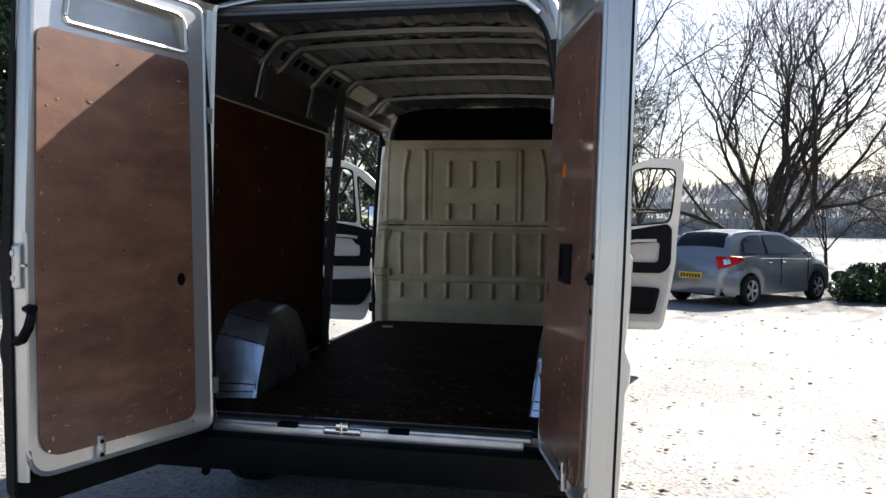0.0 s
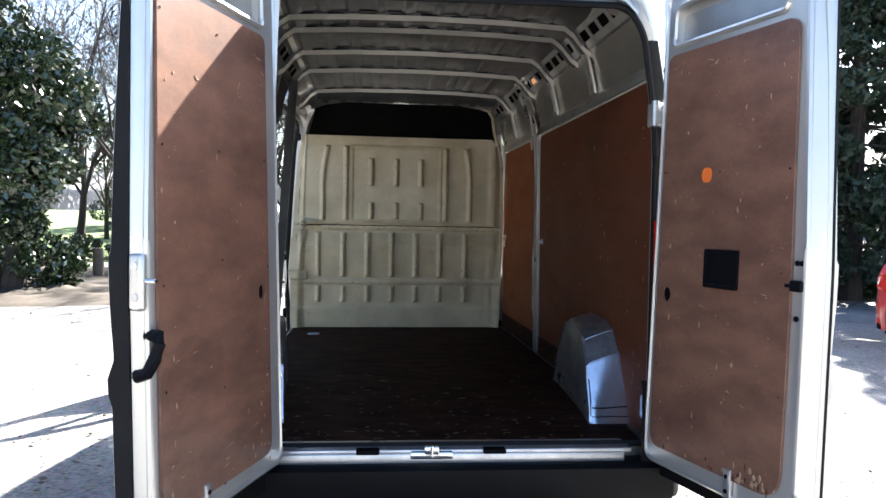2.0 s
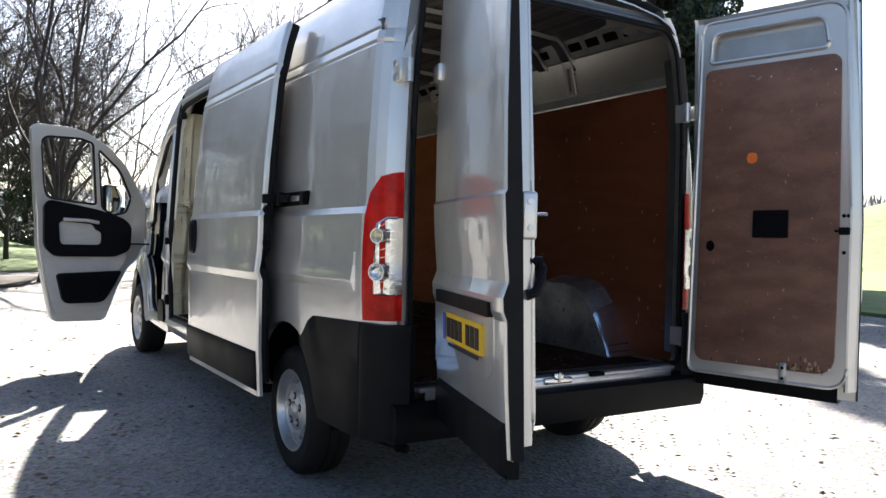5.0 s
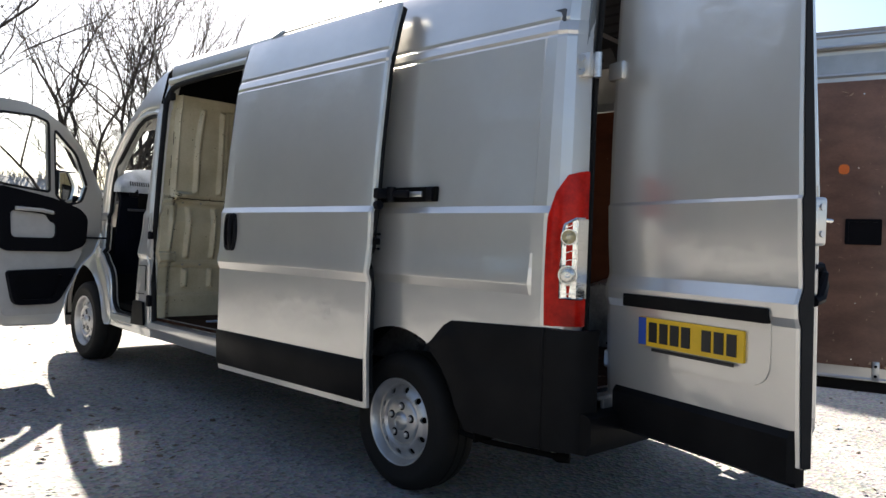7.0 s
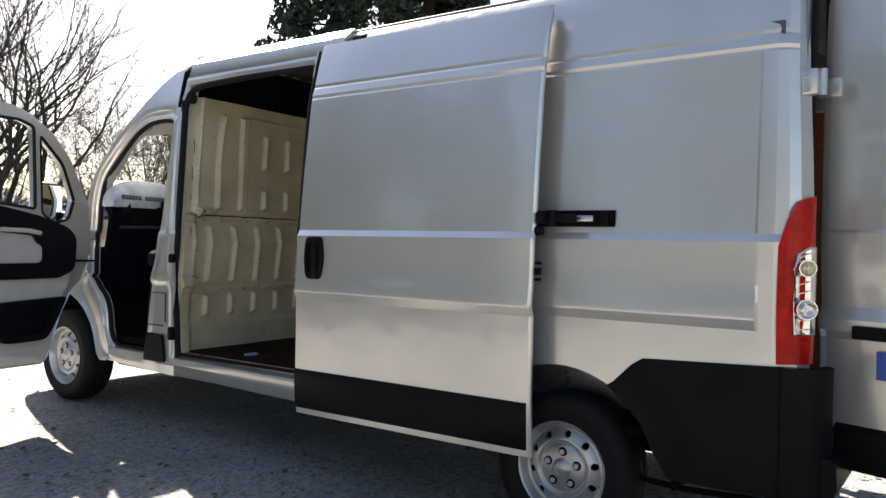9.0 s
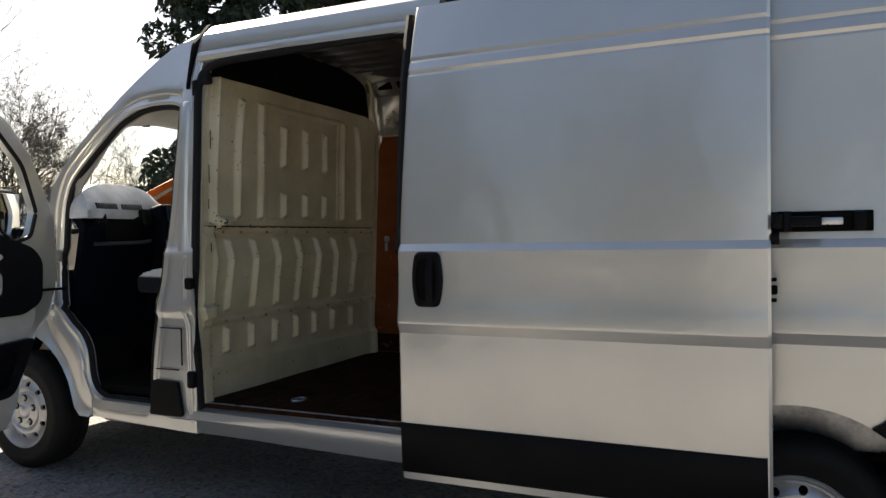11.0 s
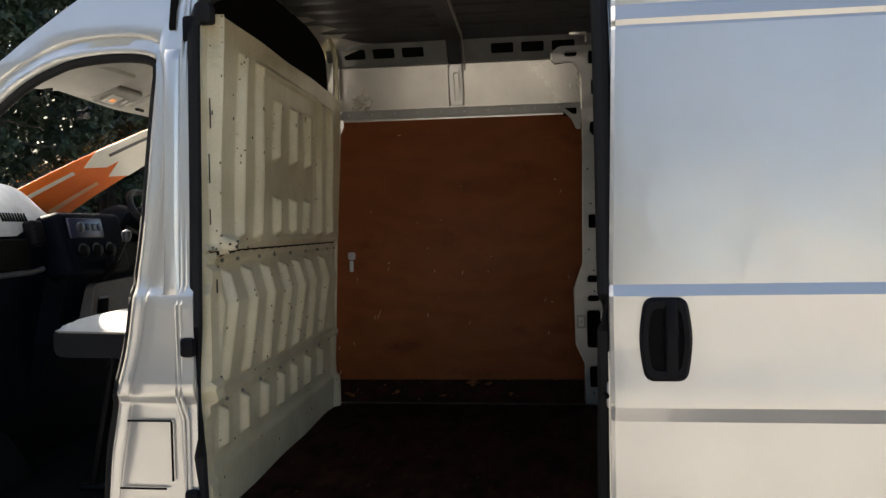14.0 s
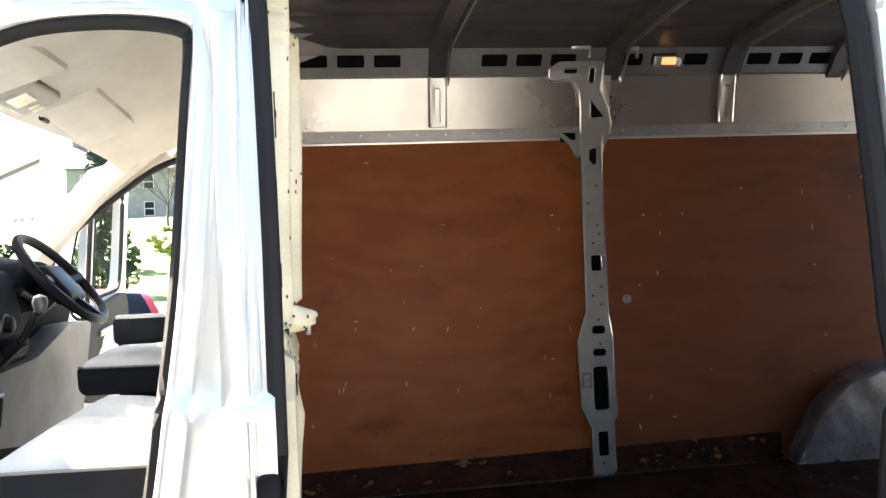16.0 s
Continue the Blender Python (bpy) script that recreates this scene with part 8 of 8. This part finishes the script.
ivy = leafy_tree("ivy_tree", (-13.0, 15.6, 0), 9.0, 2.2, M_IVY, "tree thickly wrapped in dark glossy ivy", 5, 0.085, 42000, group="ivy trees")
for x, y, s, r in ((-16.5, 17.0, 1.2, 2.2), (-12.5, 21.5, 1.1, 3.0), (-18, 12.0, 1.1, 0.5), (-21, 5, 1.1, 1.5), (-24, -16, 1.2, 2.0), (0.5, 44, 0.9, 1.0), (-8, 44, 1.0, 2.0), (-14, 45, 1.0, 2.6)):
    copy_thing(ivy, Matrix.Translation((x, y, 0)) @ Matrix.Rotation(r, 4, "Z") @ Matrix.Scale(s, 4))
laurel = leafy_tree("laurel", (-7.0, 12.4, 0.0), 4.5, 1.9, M_LAUREL, "large glossy-leaved evergreen laurel at the car park edge", 15, 0.085, 30000, group="laurels")
copy_thing(laurel, Matrix.Translation((-9.6, 12.9, 0)) @ Matrix.Rotation(2.2, 4, "Z") @ Matrix.Scale(1.1, 4))
fir = leafy_tree("conifer", (10.3, 13.1, -0.05), 12.0, 2.3, M_CONIFER, "tall dark evergreen conifer", 9, 0.10, 52000, True, group="conifers")
for x, y, s, r in ((14.4, 13.0, 1.25, 2.0), (17.0, 14.2, 1.1, 1.0), (23.0, 18.5, 1.2, 3.0), (20.0, 17.0, 1.15, 4.0)):
    copy_thing(fir, Matrix.Translation((x, y, -0.05)) @ Matrix.Rotation(r, 4, "Z") @ Matrix.Scale(s, 4))


def hedge(name, a, b, height, depth, seed, label, mat=M_HEDGE, leaf=0.05, per_m=3200, dense=1.0):
    rng = random.Random(seed)
    A, B = Vector(a), Vector(b)
    L = (B - A).length
    cs = []
    n = int(L * 9 * dense)
    side_v = Vector((-(B - A).y, (B - A).x, 0)).normalized()
    for i in range(n):
        p = A.lerp(B, rng.random()) + side_v * rng.uniform(-depth, depth) * 0.5
        cs.append((p.x, p.y, p.z + rng.uniform(0.12, height * rng.uniform(0.75, 1.0)), rng.uniform(0.16, 0.30)))
    v, f = leaf_cloud(cs, leaf, int(L * per_m), seed)
    ob = raw(name, v, f, mat)
    return tagged(ob, label, "hedge", kind="stuff")


hedge("hedge", (6.2, 14.7, -0.08), (15.0, 13.6, -0.08), 0.72, 1.4, 1, "low clipped evergreen hedge along the car park", per_m=9000, dense=4)
hedge("hedge", (15.0, 13.6, -0.08), (18.5, 9.5, -0.08), 1.0, 1.4, 2, "low clipped evergreen hedge along the car park", per_m=8000, dense=4)
hedge("undergrowth", (-17.0, 12.9, 0), (-6.0, 13.0, 0), 1.1, 1.8, 3, "tangled evergreen undergrowth at the wood's edge", M_IVY, 0.06, 3200)
hedge("shrubs", (-4.5, 22.4, 0), (-1.6, 23.0, 0), 1.1, 1.4, 4, "rounded evergreen shrubs beside the lane", M_HEDGE, 0.055, 2600)
hedge("undergrowth", (-5.6, 25.2, 0), (-1.0, 26.2, 0), 2.6, 1.8, 9, "dark evergreen thicket behind the shrubs", M_IVY, 0.07, 2600)
hedge("undergrowth", (-16.0, 25.5, 0), (-8.0, 26.5, 0), 0.8, 1.2, 6, "low scrub beside the lane", M_IVY, 0.06, 1400)


def bollard(x, y):
    t = thing("bollard", (x, y, ground_z(x, y)), "short weathered timber bollard", "bollard", "bollards")
    bm = bmesh.new()
    lathe(bm, [(0.135, -0.1), (0.135, 0.70), (0.12, 0.76), (0.001, 0.78)], Matrix.Rotation(radians(-90), 4, "Y"), 12)
    part("post", bm, M_POST, t)
    return t


b0 = bollard(-6.12, 18.24)
for x, y in ((-5.22, 19.05), (-4.3, 19.9), (-7.1, 17.4)):
    copy_thing(b0, Matrix.Translation((x, y, ground_z(x, y))))


def earth_mound():
    """A low bank of dark earth and leaf litter at the edge of the car park."""
    n, m = 60, 36
    V = []
    for i in range(n + 1):
        for j in range(m + 1):
            u, v = -1 + 2 * i / n, -1 + 2 * j / m
            x, y = -6.4 + 3.9 * u, 12.4 + 1.9 * v + 0.5 * u
            h = max(0.0, 1 - u * u - v * v) ** 0.8
            e = noise.noise(Vector((x * 2.3, y * 2.3, 0))) * 0.5 + noise.noise(Vector((x * 8, y * 8, 2))) * 0.25
            V.append((x, y, -0.075 + h * (0.20 + 0.16 * e) + 0.02 * e))
    k = m + 1
    Fc = [(i * k + j, (i + 1) * k + j, (i + 1) * k + j + 1, i * k + j + 1) for i in range(n) for j in range(m) if (2 * (i + 0.5) / n - 1) ** 2 + (2 * (j + 0.5) / m - 1) ** 2 < 1.02]
    tagged(raw("earth_mound", V, Fc, M_EARTH, None, "", 60), "low mound of dark earth and leaf litter", "mound", kind="stuff")


earth_mound()


def iron_fence():
    A, B = Vector((13.0, 12.6, -0.05)), Vector((17.0, 8.6, -0.05))
    t = thing("fence", A, "low black iron railing beside the hedge", "fence")
    d = B - A
    for z in (0.25, 0.95):
        bm = bmesh.new()
        tube(bm, [(0, 0, z), tuple(d + Vector((0, 0, z)))], 0.018, 6)
        part("rail", bm, M_IRON, t)
    n = 36
    bm = bmesh.new()
    tube(bm, [(0, 0, 0), (0, 0, 1.08)], 0.011, 5)
    first = part("bar", bm, M_IRON, t)
    for i in range(1, n + 1):
        ob = new("bar", first.data)
        ob.parent = t
        ob.location = d * (i / n)


iron_fence()


# ---- parked cars ----
def parked_car(name, label, paint, at, heading, length=4.0, width=1.70, height=1.48):
    t = thing(name, Matrix.Translation(at) @ Matrix.Rotation(heading, 4, "Z"), label, "car", "parked cars")
    # local x forward from the middle, y to its left
    hw = width / 2
    wb = 0.313
    R = 0.30

    def arch_low(x):
        for c in (-wb, wb):
            d = 0.36 ** 2 - (x - c * length) ** 2
            if d > 0:
                return 0.30 + math.sqrt(d) * 0.98
        return 0.22
    xs = sorted(set([round(-0.5 * length + length * i / 60, 3) for i in range(61)]))

    def top(x):
        f = x / length
        return lerp_table(f, [(-0.50, 0.62), (-0.49, 0.85), (-0.47, 0.97), (-0.30, 1.0), (0.0, 0.98), (0.2, 0.95), (0.3, 0.90), (0.42, 0.80), (0.48, 0.68), (0.5, 0.50)])

    def plan(x):
        f = abs(x / length)
        return lerp_table(f, [(0.0, 1.0), (0.36, 0.99), (0.44, 0.93), (0.48, 0.82), (0.50, 0.66)])
    bm = bmesh.new()
    rows = [0, 1, 2, 3, 4, 5, 6, 7, 8]

    def body(x, i, inset=0.0):
        tp, al = top(x), min(arch_low(x), top(x) - 0.08)
        z = (al, al + (tp - al) * 0.3, al + (tp - al) * 0.62, al + (tp - al) * 0.9, tp)[min(i, 8 - i)]
        bul = (0.955, 0.99, 1.0, 0.97, 0.90)[min(i, 8 - i)]
        y = (hw * bul * plan(x)) * (1 if i < 4 else -1)
        if i == 4:
            y = 0
            z = tp + 0.02
        return Vector((x, y * (1 - inset), z - inset * 0.3))
    shell(bm, xs, rows, lambda x, i: body(x, i), lambda x, i: body(x, i, 0.05))
    part("body", bm, paint, t)
    # cabin: leaning sides, crowned roof, windows set on it
    roofx = [(-0.475, 0.93), (-0.455, 1.10), (-0.41, 1.34), (-0.37, 1.43), (-0.25, 1.475), (-0.1, 1.48), (0.03, 1.455), (0.10, 1.39), (0.22, 1.16), (0.33, 0.90)]
    roofx = [(x * length, z * height / 1.48) for x, z in roofx]

    def wall_y(z):
        return hw * (0.925 - 0.30 * max(0.0, z - 0.95) / 0.55)

    def wid(x):
        return 1.0 - 0.55 * max(0.0, abs(x / length + 0.05) - 0.26)
    bm = bmesh.new()
    acr = [-1.0, -0.97, -0.85, -0.5, 0.0, 0.5, 0.85, 0.97, 1.0]

    def cab_top(i, f, d=0.0):
        x, z = roofx[i]
        return Vector((x, f * wall_y(z) * wid(x), z - 0.035 * f * f - d))
    shell(bm, list(range(len(roofx))), acr, lambda i, f: cab_top(i, f), lambda i, f: cab_top(i, f, 0.03))
    for sy in (-1, 1):
        prof = [(x, z - 0.034) for x, z in roofx]
        sheet(bm, prof, [], lambda u, v, w: Vector((u, sy * (wall_y(v) * wid(u) - w), v)), 0.02)
    part("cabin", bm, paint, t)
    # rear window and windscreen
    for nm, a, b, c0, c1 in (("rear_window", 1, 3, 0.10, 0.92), ("windscreen", 9, 7, 0.06, 0.95)):
        bm = bmesh.new()

        def pane(f, g, d):
            lo_, hi_ = (cab_top(a, f), cab_top(b, f))
            md = cab_top((a + b) // 2, f)
            p = lo_.lerp(md, g * 2) if g < 0.5 else md.lerp(hi_, g * 2 - 1)
            return p + Vector(((-1 if a < b else 1) * d, 0, d))
        shell(bm, [-0.86, -0.5, 0.0, 0.5, 0.86], [c0, 0.5, c1], lambda f, g: pane(f, g, 0.008), lambda f, g: pane(f, g, -0.005))
        part(nm, bm, M_TINTED, t, "dark window glass")
    for sy in (-1, 1):
        wins = ([(-0.345, 1.02), (-0.17, 1.01), (-0.165, 1.375), (-0.26, 1.365), (-0.325, 1.27)], [(-0.145, 1.01), (0.135, 0.99), (0.185, 1.01), (0.17, 1.13), (0.055, 1.35), (0.0, 1.375), (-0.14, 1.38)])
        for wpoly in wins:
            bm = bmesh.new()
            sheet(bm, rounded([(x * length, z * height / 1.48) for x, z in wpoly], 0.03, 3), [], lambda u, v, w: Vector((u, sy * (wall_y(v) * wid(u) + 0.004 - w), v)), 0.008)
            part("side_window", bm, M_TINTED, t, "dark window glass")
        bm = bmesh.new()
        box(bm, (0.15 * length, sy * (hw + 0.07), 1.0), (0.10, 0.16, 0.11), 0.03)
        part("door_mirror", bm, paint, t)
        bm = bmesh.new()
        lx = [(-0.497 + 0.0125 * k) * length for k in range(10)]

        def lens(x, f, out):
            z0_ = 0.73 + 0.16 * max(0.0, (x / length + 0.497) / 0.1125)
            z = z0_ + (0.985 - 0.02 * f - z0_) * f
            return Vector((x - out * 0.5, sy * (hw * plan(x) * (1.0 - 0.085 * f) + out), z))
        shell(bm, lx, [0.0, 0.1, 0.4, 0.7, 0.9, 1.0], lambda x, f: lens(x, f, 0.004 if f in (0.0, 1.0) else 0.016), lambda x, f: lens(x, f, -0.03))
        lamp = part("tail_lamp", bm, M_RED, t, "red wedge-shaped tail lamp")
        bm = bmesh.new()
        shell(bm, lx[1:4], [0.25, 0.5, 0.7], lambda x, f: lens(x, f, 0.022), lambda x, f: lens(x, f, 0.0))
        part("reversing_lens", bm, M_CLEARLENS, lamp)
        for x in (-0.06 * length, 0.20 * length):
            bm = bmesh.new()
            box(bm, (x, sy * hw * 0.998, 0.66), (0.008, 0.012, 0.55))
            part("door_gap", bm, M_DARK, t)
        for x in (-0.03, -0.16):
            bm = bmesh.new()
            box(bm, (x * length, sy * hw * 0.99, 0.83), (0.16, 0.03, 0.03), 0.01)
            part("door_handle", bm, paint, t)
        for c in (-wb, wb):
            P = Matrix.Translation((c * length, sy * (hw - 0.10), R)) @ Matrix.Rotation(radians(90 * sy), 4, "Z")
            bm = bmesh.new()
            lathe(bm, [(0.19, -0.09), (0.28, -0.09), (R, -0.06), (R, 0.06), (0.285, 0.09), (0.21, 0.095), (0.20, 0.08)], P, 32)
            w = part("wheel", bm, M_TYRE, t, "black tyre on alloy wheel")
            bm = bmesh.new()
            lathe(bm, [(0.20, 0.07), (0.205, 0.092), (0.19, 0.085), (0.185, 0.06)], P, 32)
            for k in range(5):
                a = k * math.tau / 5
                for da in (-0.14, 0.14):
                    tube(bm, [P @ Vector((0.085, 0.03 * math.cos(a), 0.03 * math.sin(a))), P @ Vector((0.08, 0.19 * math.cos(a + da), 0.19 * math.sin(a + da)))], 0.016, 5)
            lathe(bm, [(0.05, 0.075), (0.045, 0.092), (0.001, 0.095)], P, 14)
            part("rim", bm, M_STEEL, w)
            bm = bmesh.new()
            lathe(bm, [(0.195, 0.055), (0.001, 0.05)], P, 20)
            part("brake", bm, M_DARK, w)
    bm = bmesh.new()
    box(bm, (-0.507 * length, 0, 0.58), (0.03, 0.52, 0.12), 0.006)
    plate = part("number_plate", bm, M_YELLOW, t, "yellow rear plate")
    for k in range(7):
        bm = bmesh.new()
        box(bm, (-0.5125 * length, -0.20 + 0.066 * k, 0.58), (0.004, 0.04, 0.07))
        part("plate_bar", bm, M_BLACKINK, plate)
    # wrapped bumpers close the ends
    for q, nm in ((-1, "rear_bumper"), (1, "front_bumper")):
        bm = bmesh.new()
        zs = [0.24, 0.27, 0.40, 0.55, 0.66, 0.70]
        shell(bm, [-1.0, -0.985, -0.94, -0.8, -0.4, 0.0, 0.4, 0.8, 0.94, 0.985, 1.0], zs, lambda f, z: Vector((q * (0.505 * length - 0.085 * length * abs(f) ** 7 - (0.02 if z in (0.24, 0.70) else 0.0) - 0.25 * max(0, z - 0.55)), f * hw * 0.985, z)), lambda f, z: Vector((q * (0.44 * length - 0.05 * length * abs(f) ** 7), f * hw * 0.92, z)))
        part(nm, bm, paint, t)
    bm = bmesh.new()
    box(bm, (-0.47 * length, 0, 0.26), (0.16, width * 0.8, 0.10), 0.03)
    part("rear_valance", bm, M_PLASTIC, t)
    bm = bmesh.new()
    box(bm, (0, 0, 0.36), (length * 0.8, width * 0.78, 0.26), 0.05)
    part("floorpan", bm, M_DARK, t)
    return t


M_TINTED = material("dark_car_glass", (0.012, 0.016, 0.019), 0.06, 0.0, scale=4, fine=40, spec=0.12, rough_var=0.02)
M_GREYPAINT = material("grey_metallic_paint", (0.24, 0.258, 0.29), 0.3, 0.6, second=(0.21, 0.225, 0.255), scale=3, fine=800, coat=0.7, rough_var=0.04)
M_REDPAINT = material("red_paint", (0.50, 0.015, 0.02), 0.3, 0.0, second=(0.44, 0.012, 0.016), scale=3, fine=800, coat=0.8, rough_var=0.04)
parked_car("hatchback", "grey metallic hatchback parked facing the lake", M_GREYPAINT, (4.25, 14.02, -0.06), radians(48))
parked_car("hatchback", "bright red hatchback parked facing the trees", M_REDPAINT, (8.51, 6.86, -0.055), radians(24), 3.97, 1.68, 1.46)


# ---- the stone house across the road ----
M_STONE = material("grey_stone_wall", (0.27, 0.25, 0.23), 0.9, second=(0.19, 0.175, 0.16), scale=1.5, fine=12, bump=0.4)
M_SLATE = material("slate_roof", (0.10, 0.10, 0.11), 0.6, second=(0.07, 0.07, 0.08), scale=2, fine=15, bump=0.3)
M_FRAME = material("white_window_frame", (0.75, 0.74, 0.72), 0.5, scale=8, fine=60)


def stone_house(at, turn):
    t = thing("house", Matrix.Translation(at) @ Matrix.Rotation(turn, 4, "Z"), "two-storey grey stone house with slate roof", "house")
    # local y is the front's normal
    W, D, H = 13.0, 8.0, 6.0
    cols = [-4.6, -1.6, 1.6, 4.6]
    holes = []
    wins = []
    for i, u in enumerate(cols):
        wins.append((u, 4.35))
        if i != 2:
            wins.append((u, 1.45))
    for u, v in wins:
        holes.append(rect(u - 0.55, v - 0.8, u + 0.55, v + 0.8))
    holes.append(rect(1.05, 0.02, 2.15, 2.35))
    bm = bmesh.new()
    sheet(bm, rect(-W / 2, 0, W / 2, H), holes, lambda u, v, w: Vector((u, -w, v)), 0.4)
    part("wall", bm, M_STONE, t)
    for x in (-W / 2 + 0.2, W / 2 - 0.2):
        bm = bmesh.new()
        sheet(bm, [(0.4, 0), (D, 0), (D, H), (D / 2, H + 3.2), (0.4, H)], [], lambda u, v, w: Vector((x - 0.2 + w, -u, v)), 0.4)
        part("wall", bm, M_STONE, t)
    bm = bmesh.new()
    box(bm, (0, -D, H / 2), (W, 0.4, H))
    part("wall", bm, M_STONE, t)
    for sgn in (0, 1):
        bm = bmesh.new()
        y0, y1 = ((0.45, -D / 2) if sgn == 0 else (-D - 0.45, -D / 2))
        shell(bm, [-W / 2 - 0.4, W / 2 + 0.4], [0, 1], lambda x, i: Vector((x, (y0, y1)[i], (H - 0.2, H + 3.3)[i])), lambda x, i: Vector((x, (y0, y1)[i], (H - 0.35, H + 3.15)[i])))
        part("roof", bm, M_SLATE, t)
    for x in (-W / 2 + 0.7, W / 2 - 0.7):
        bm = bmesh.new()
        box(bm, (x, -D / 2, H + 3.6), (0.9, 1.5, 1.8), 0.04)
        part("chimney", bm, M_STONE, t)
    for u, v in wins:
        bm = bmesh.new()
        sheet(bm, rect(u - 0.55, v - 0.8, u + 0.55, v + 0.8), [rect(u - 0.47, v + 0.04, u + 0.47, v + 0.72), rect(u - 0.47, v - 0.72, u + 0.47, v - 0.04)], lambda a, b, w: Vector((a, -0.14 - w, b)), 0.07)
        wob = part("window", bm, M_FRAME, t, "white sash window")
        bm = bmesh.new()
        box(bm, (u, -0.19, v), (1.0, 0.01, 1.5))
        part("pane", bm, M_TINTED, wob)
        bm = bmesh.new()
        box(bm, (u, 0.06, v - 0.86), (1.35, 0.24, 0.12), 0.01)
        part("sill", bm, M_STONE, wob)
    bm = bmesh.new()
    box(bm, (1.6, -0.2, 1.15), (1.08, 0.06, 2.3), 0.01)
    part("door", bm, M_REDPAINT, t, "dark red front door")


def hill_z(x, y):
    def ease(q):
        q = max(0.0, min(1.0, q))
        return q * q * (3 - 2 * q)
    return -0.15 + 7.45 * ease((x - 40) / 42) * ease((42 - abs(y - 16)) / 24)


def hillside():
    """A grassy slope that climbs to the house, its height set to fit the camera's view."""
    n, m = 50, 42
    V = []
    for i in range(n + 1):
        for j in range(m + 1):
            x, y = 38 + 1.6 * i, -26 + 2.0 * j
            V.append((x, y, hill_z(x, y) + 0.12 * noise.noise(Vector((x * 0.3, y * 0.3, 5)))))
    k = m + 1
    Fc = [(i * k + j, (i + 1) * k + j, (i + 1) * k + j + 1, i * k + j + 1) for i in range(n) for j in range(m)]
    tagged(raw("grass_slope", V, Fc, M_GRASS, None, "", 60), "sunlit grass slope below the house", "grass", kind="structure")


hillside()
stone_house((85.0, 23.5, hill_z(84, 23) - 0.1), radians(99))
M_GOLDEN = material("golden_shrub_leaves", (0.22, 0.25, 0.05), 0.5, second=(0.13, 0.16, 0.03), scale=1.0, fine=8)
hedge("shrubs", (58.0, 13.6, hill_z(58, 14)), (60.0, 16.4, hill_z(59, 15)), 2.2, 1.8, 21, "golden-green rounded shrubs on the slope", M_GOLDEN, 0.10, 1500, 1.2)
hedge("shrubs", (54.0, 16.2, hill_z(54, 16)), (55.0, 19.4, hill_z(55, 18)), 2.0, 1.8, 22, "dark evergreen shrubs on the slope", M_HEDGE, 0.10, 1500, 1.2)
copy_thing(fir, Matrix.Translation((45.0, 16.2, hill_z(45, 16) - 0.1)) @ Matrix.Rotation(2.0, 4, "Z") @ Matrix.Scale(0.8, 4))
copy_thing(slim, Matrix.Translation((70.0, 17.2, hill_z(70, 17) - 0.1)) @ Matrix.Rotation(1.0, 4, "Z") @ Matrix.Scale(0.95, 4))


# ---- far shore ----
# pale grey puts the distance haze into the woods' own colour
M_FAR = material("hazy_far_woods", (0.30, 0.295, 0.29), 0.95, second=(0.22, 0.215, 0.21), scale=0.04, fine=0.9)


def far_woods():
    """Low hills with thousands of thin bare crowns along their tops."""
    rng = random.Random(6)
    V, F = [], []

    def ridge(r0, h0, a0, a1, n, base, wisp):
        k = len(V)

        def top(a):
            return h0 * (0.8 + 0.45 * noise.noise(Vector((a * 3.1, r0 * 0.01, 0)))) + h0 * 0.12 * noise.noise(Vector((a * 25, r0, 3)))
        for i in range(n + 1):
            a = a0 + (a1 - a0) * i / n
            x, y = r0 * math.sin(a), r0 * math.cos(a)
            h = top(a)
            for z, rr in ((base, 0), (h * 0.6, 0.03), (h, 0.08), (base, 0.2)):
                V.append((x * (1 + rr), y * (1 + rr), z))
        for i in range(n):
            for j in range(3):
                p = k + i * 4 + j
                F.append((p, p + 4, p + 5, p + 1))
        for i in range(int(n * 26)):
            a = rng.uniform(a0, a1)
            d = rng.uniform(0.0, 0.09)
            x, y = r0 * (1 + d) * math.sin(a), r0 * (1 + d) * math.cos(a)
            b = top(a) * min(1.0, 0.1 + d / 0.085)
            for q in range(3):
                w = rng.uniform(0.3, 1.0) * wisp * 0.10
                hx, lean = rng.uniform(0.4, 1.0) * wisp, rng.uniform(-0.35, 0.35) * wisp
                tx, ty = math.cos(a), -math.sin(a)
                m = len(V)
                V.extend([(x - tx * w, y - ty * w, b - 1), (x + tx * w, y + ty * w, b - 1), (x + tx * lean, y + ty * lean, b + hx)])
                F.append((m, m + 1, m + 2))
    ridge(210, 9, -0.5, 2.9, 260, -1, 4.0)
    ridge(420, 34, -0.6, 2.6, 220, -1, 6.0)
    ridge(80, 5, 2.7, 5.9, 260, -1, 5.0)
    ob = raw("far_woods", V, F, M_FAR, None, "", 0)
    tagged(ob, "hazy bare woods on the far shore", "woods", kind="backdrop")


far_woods()
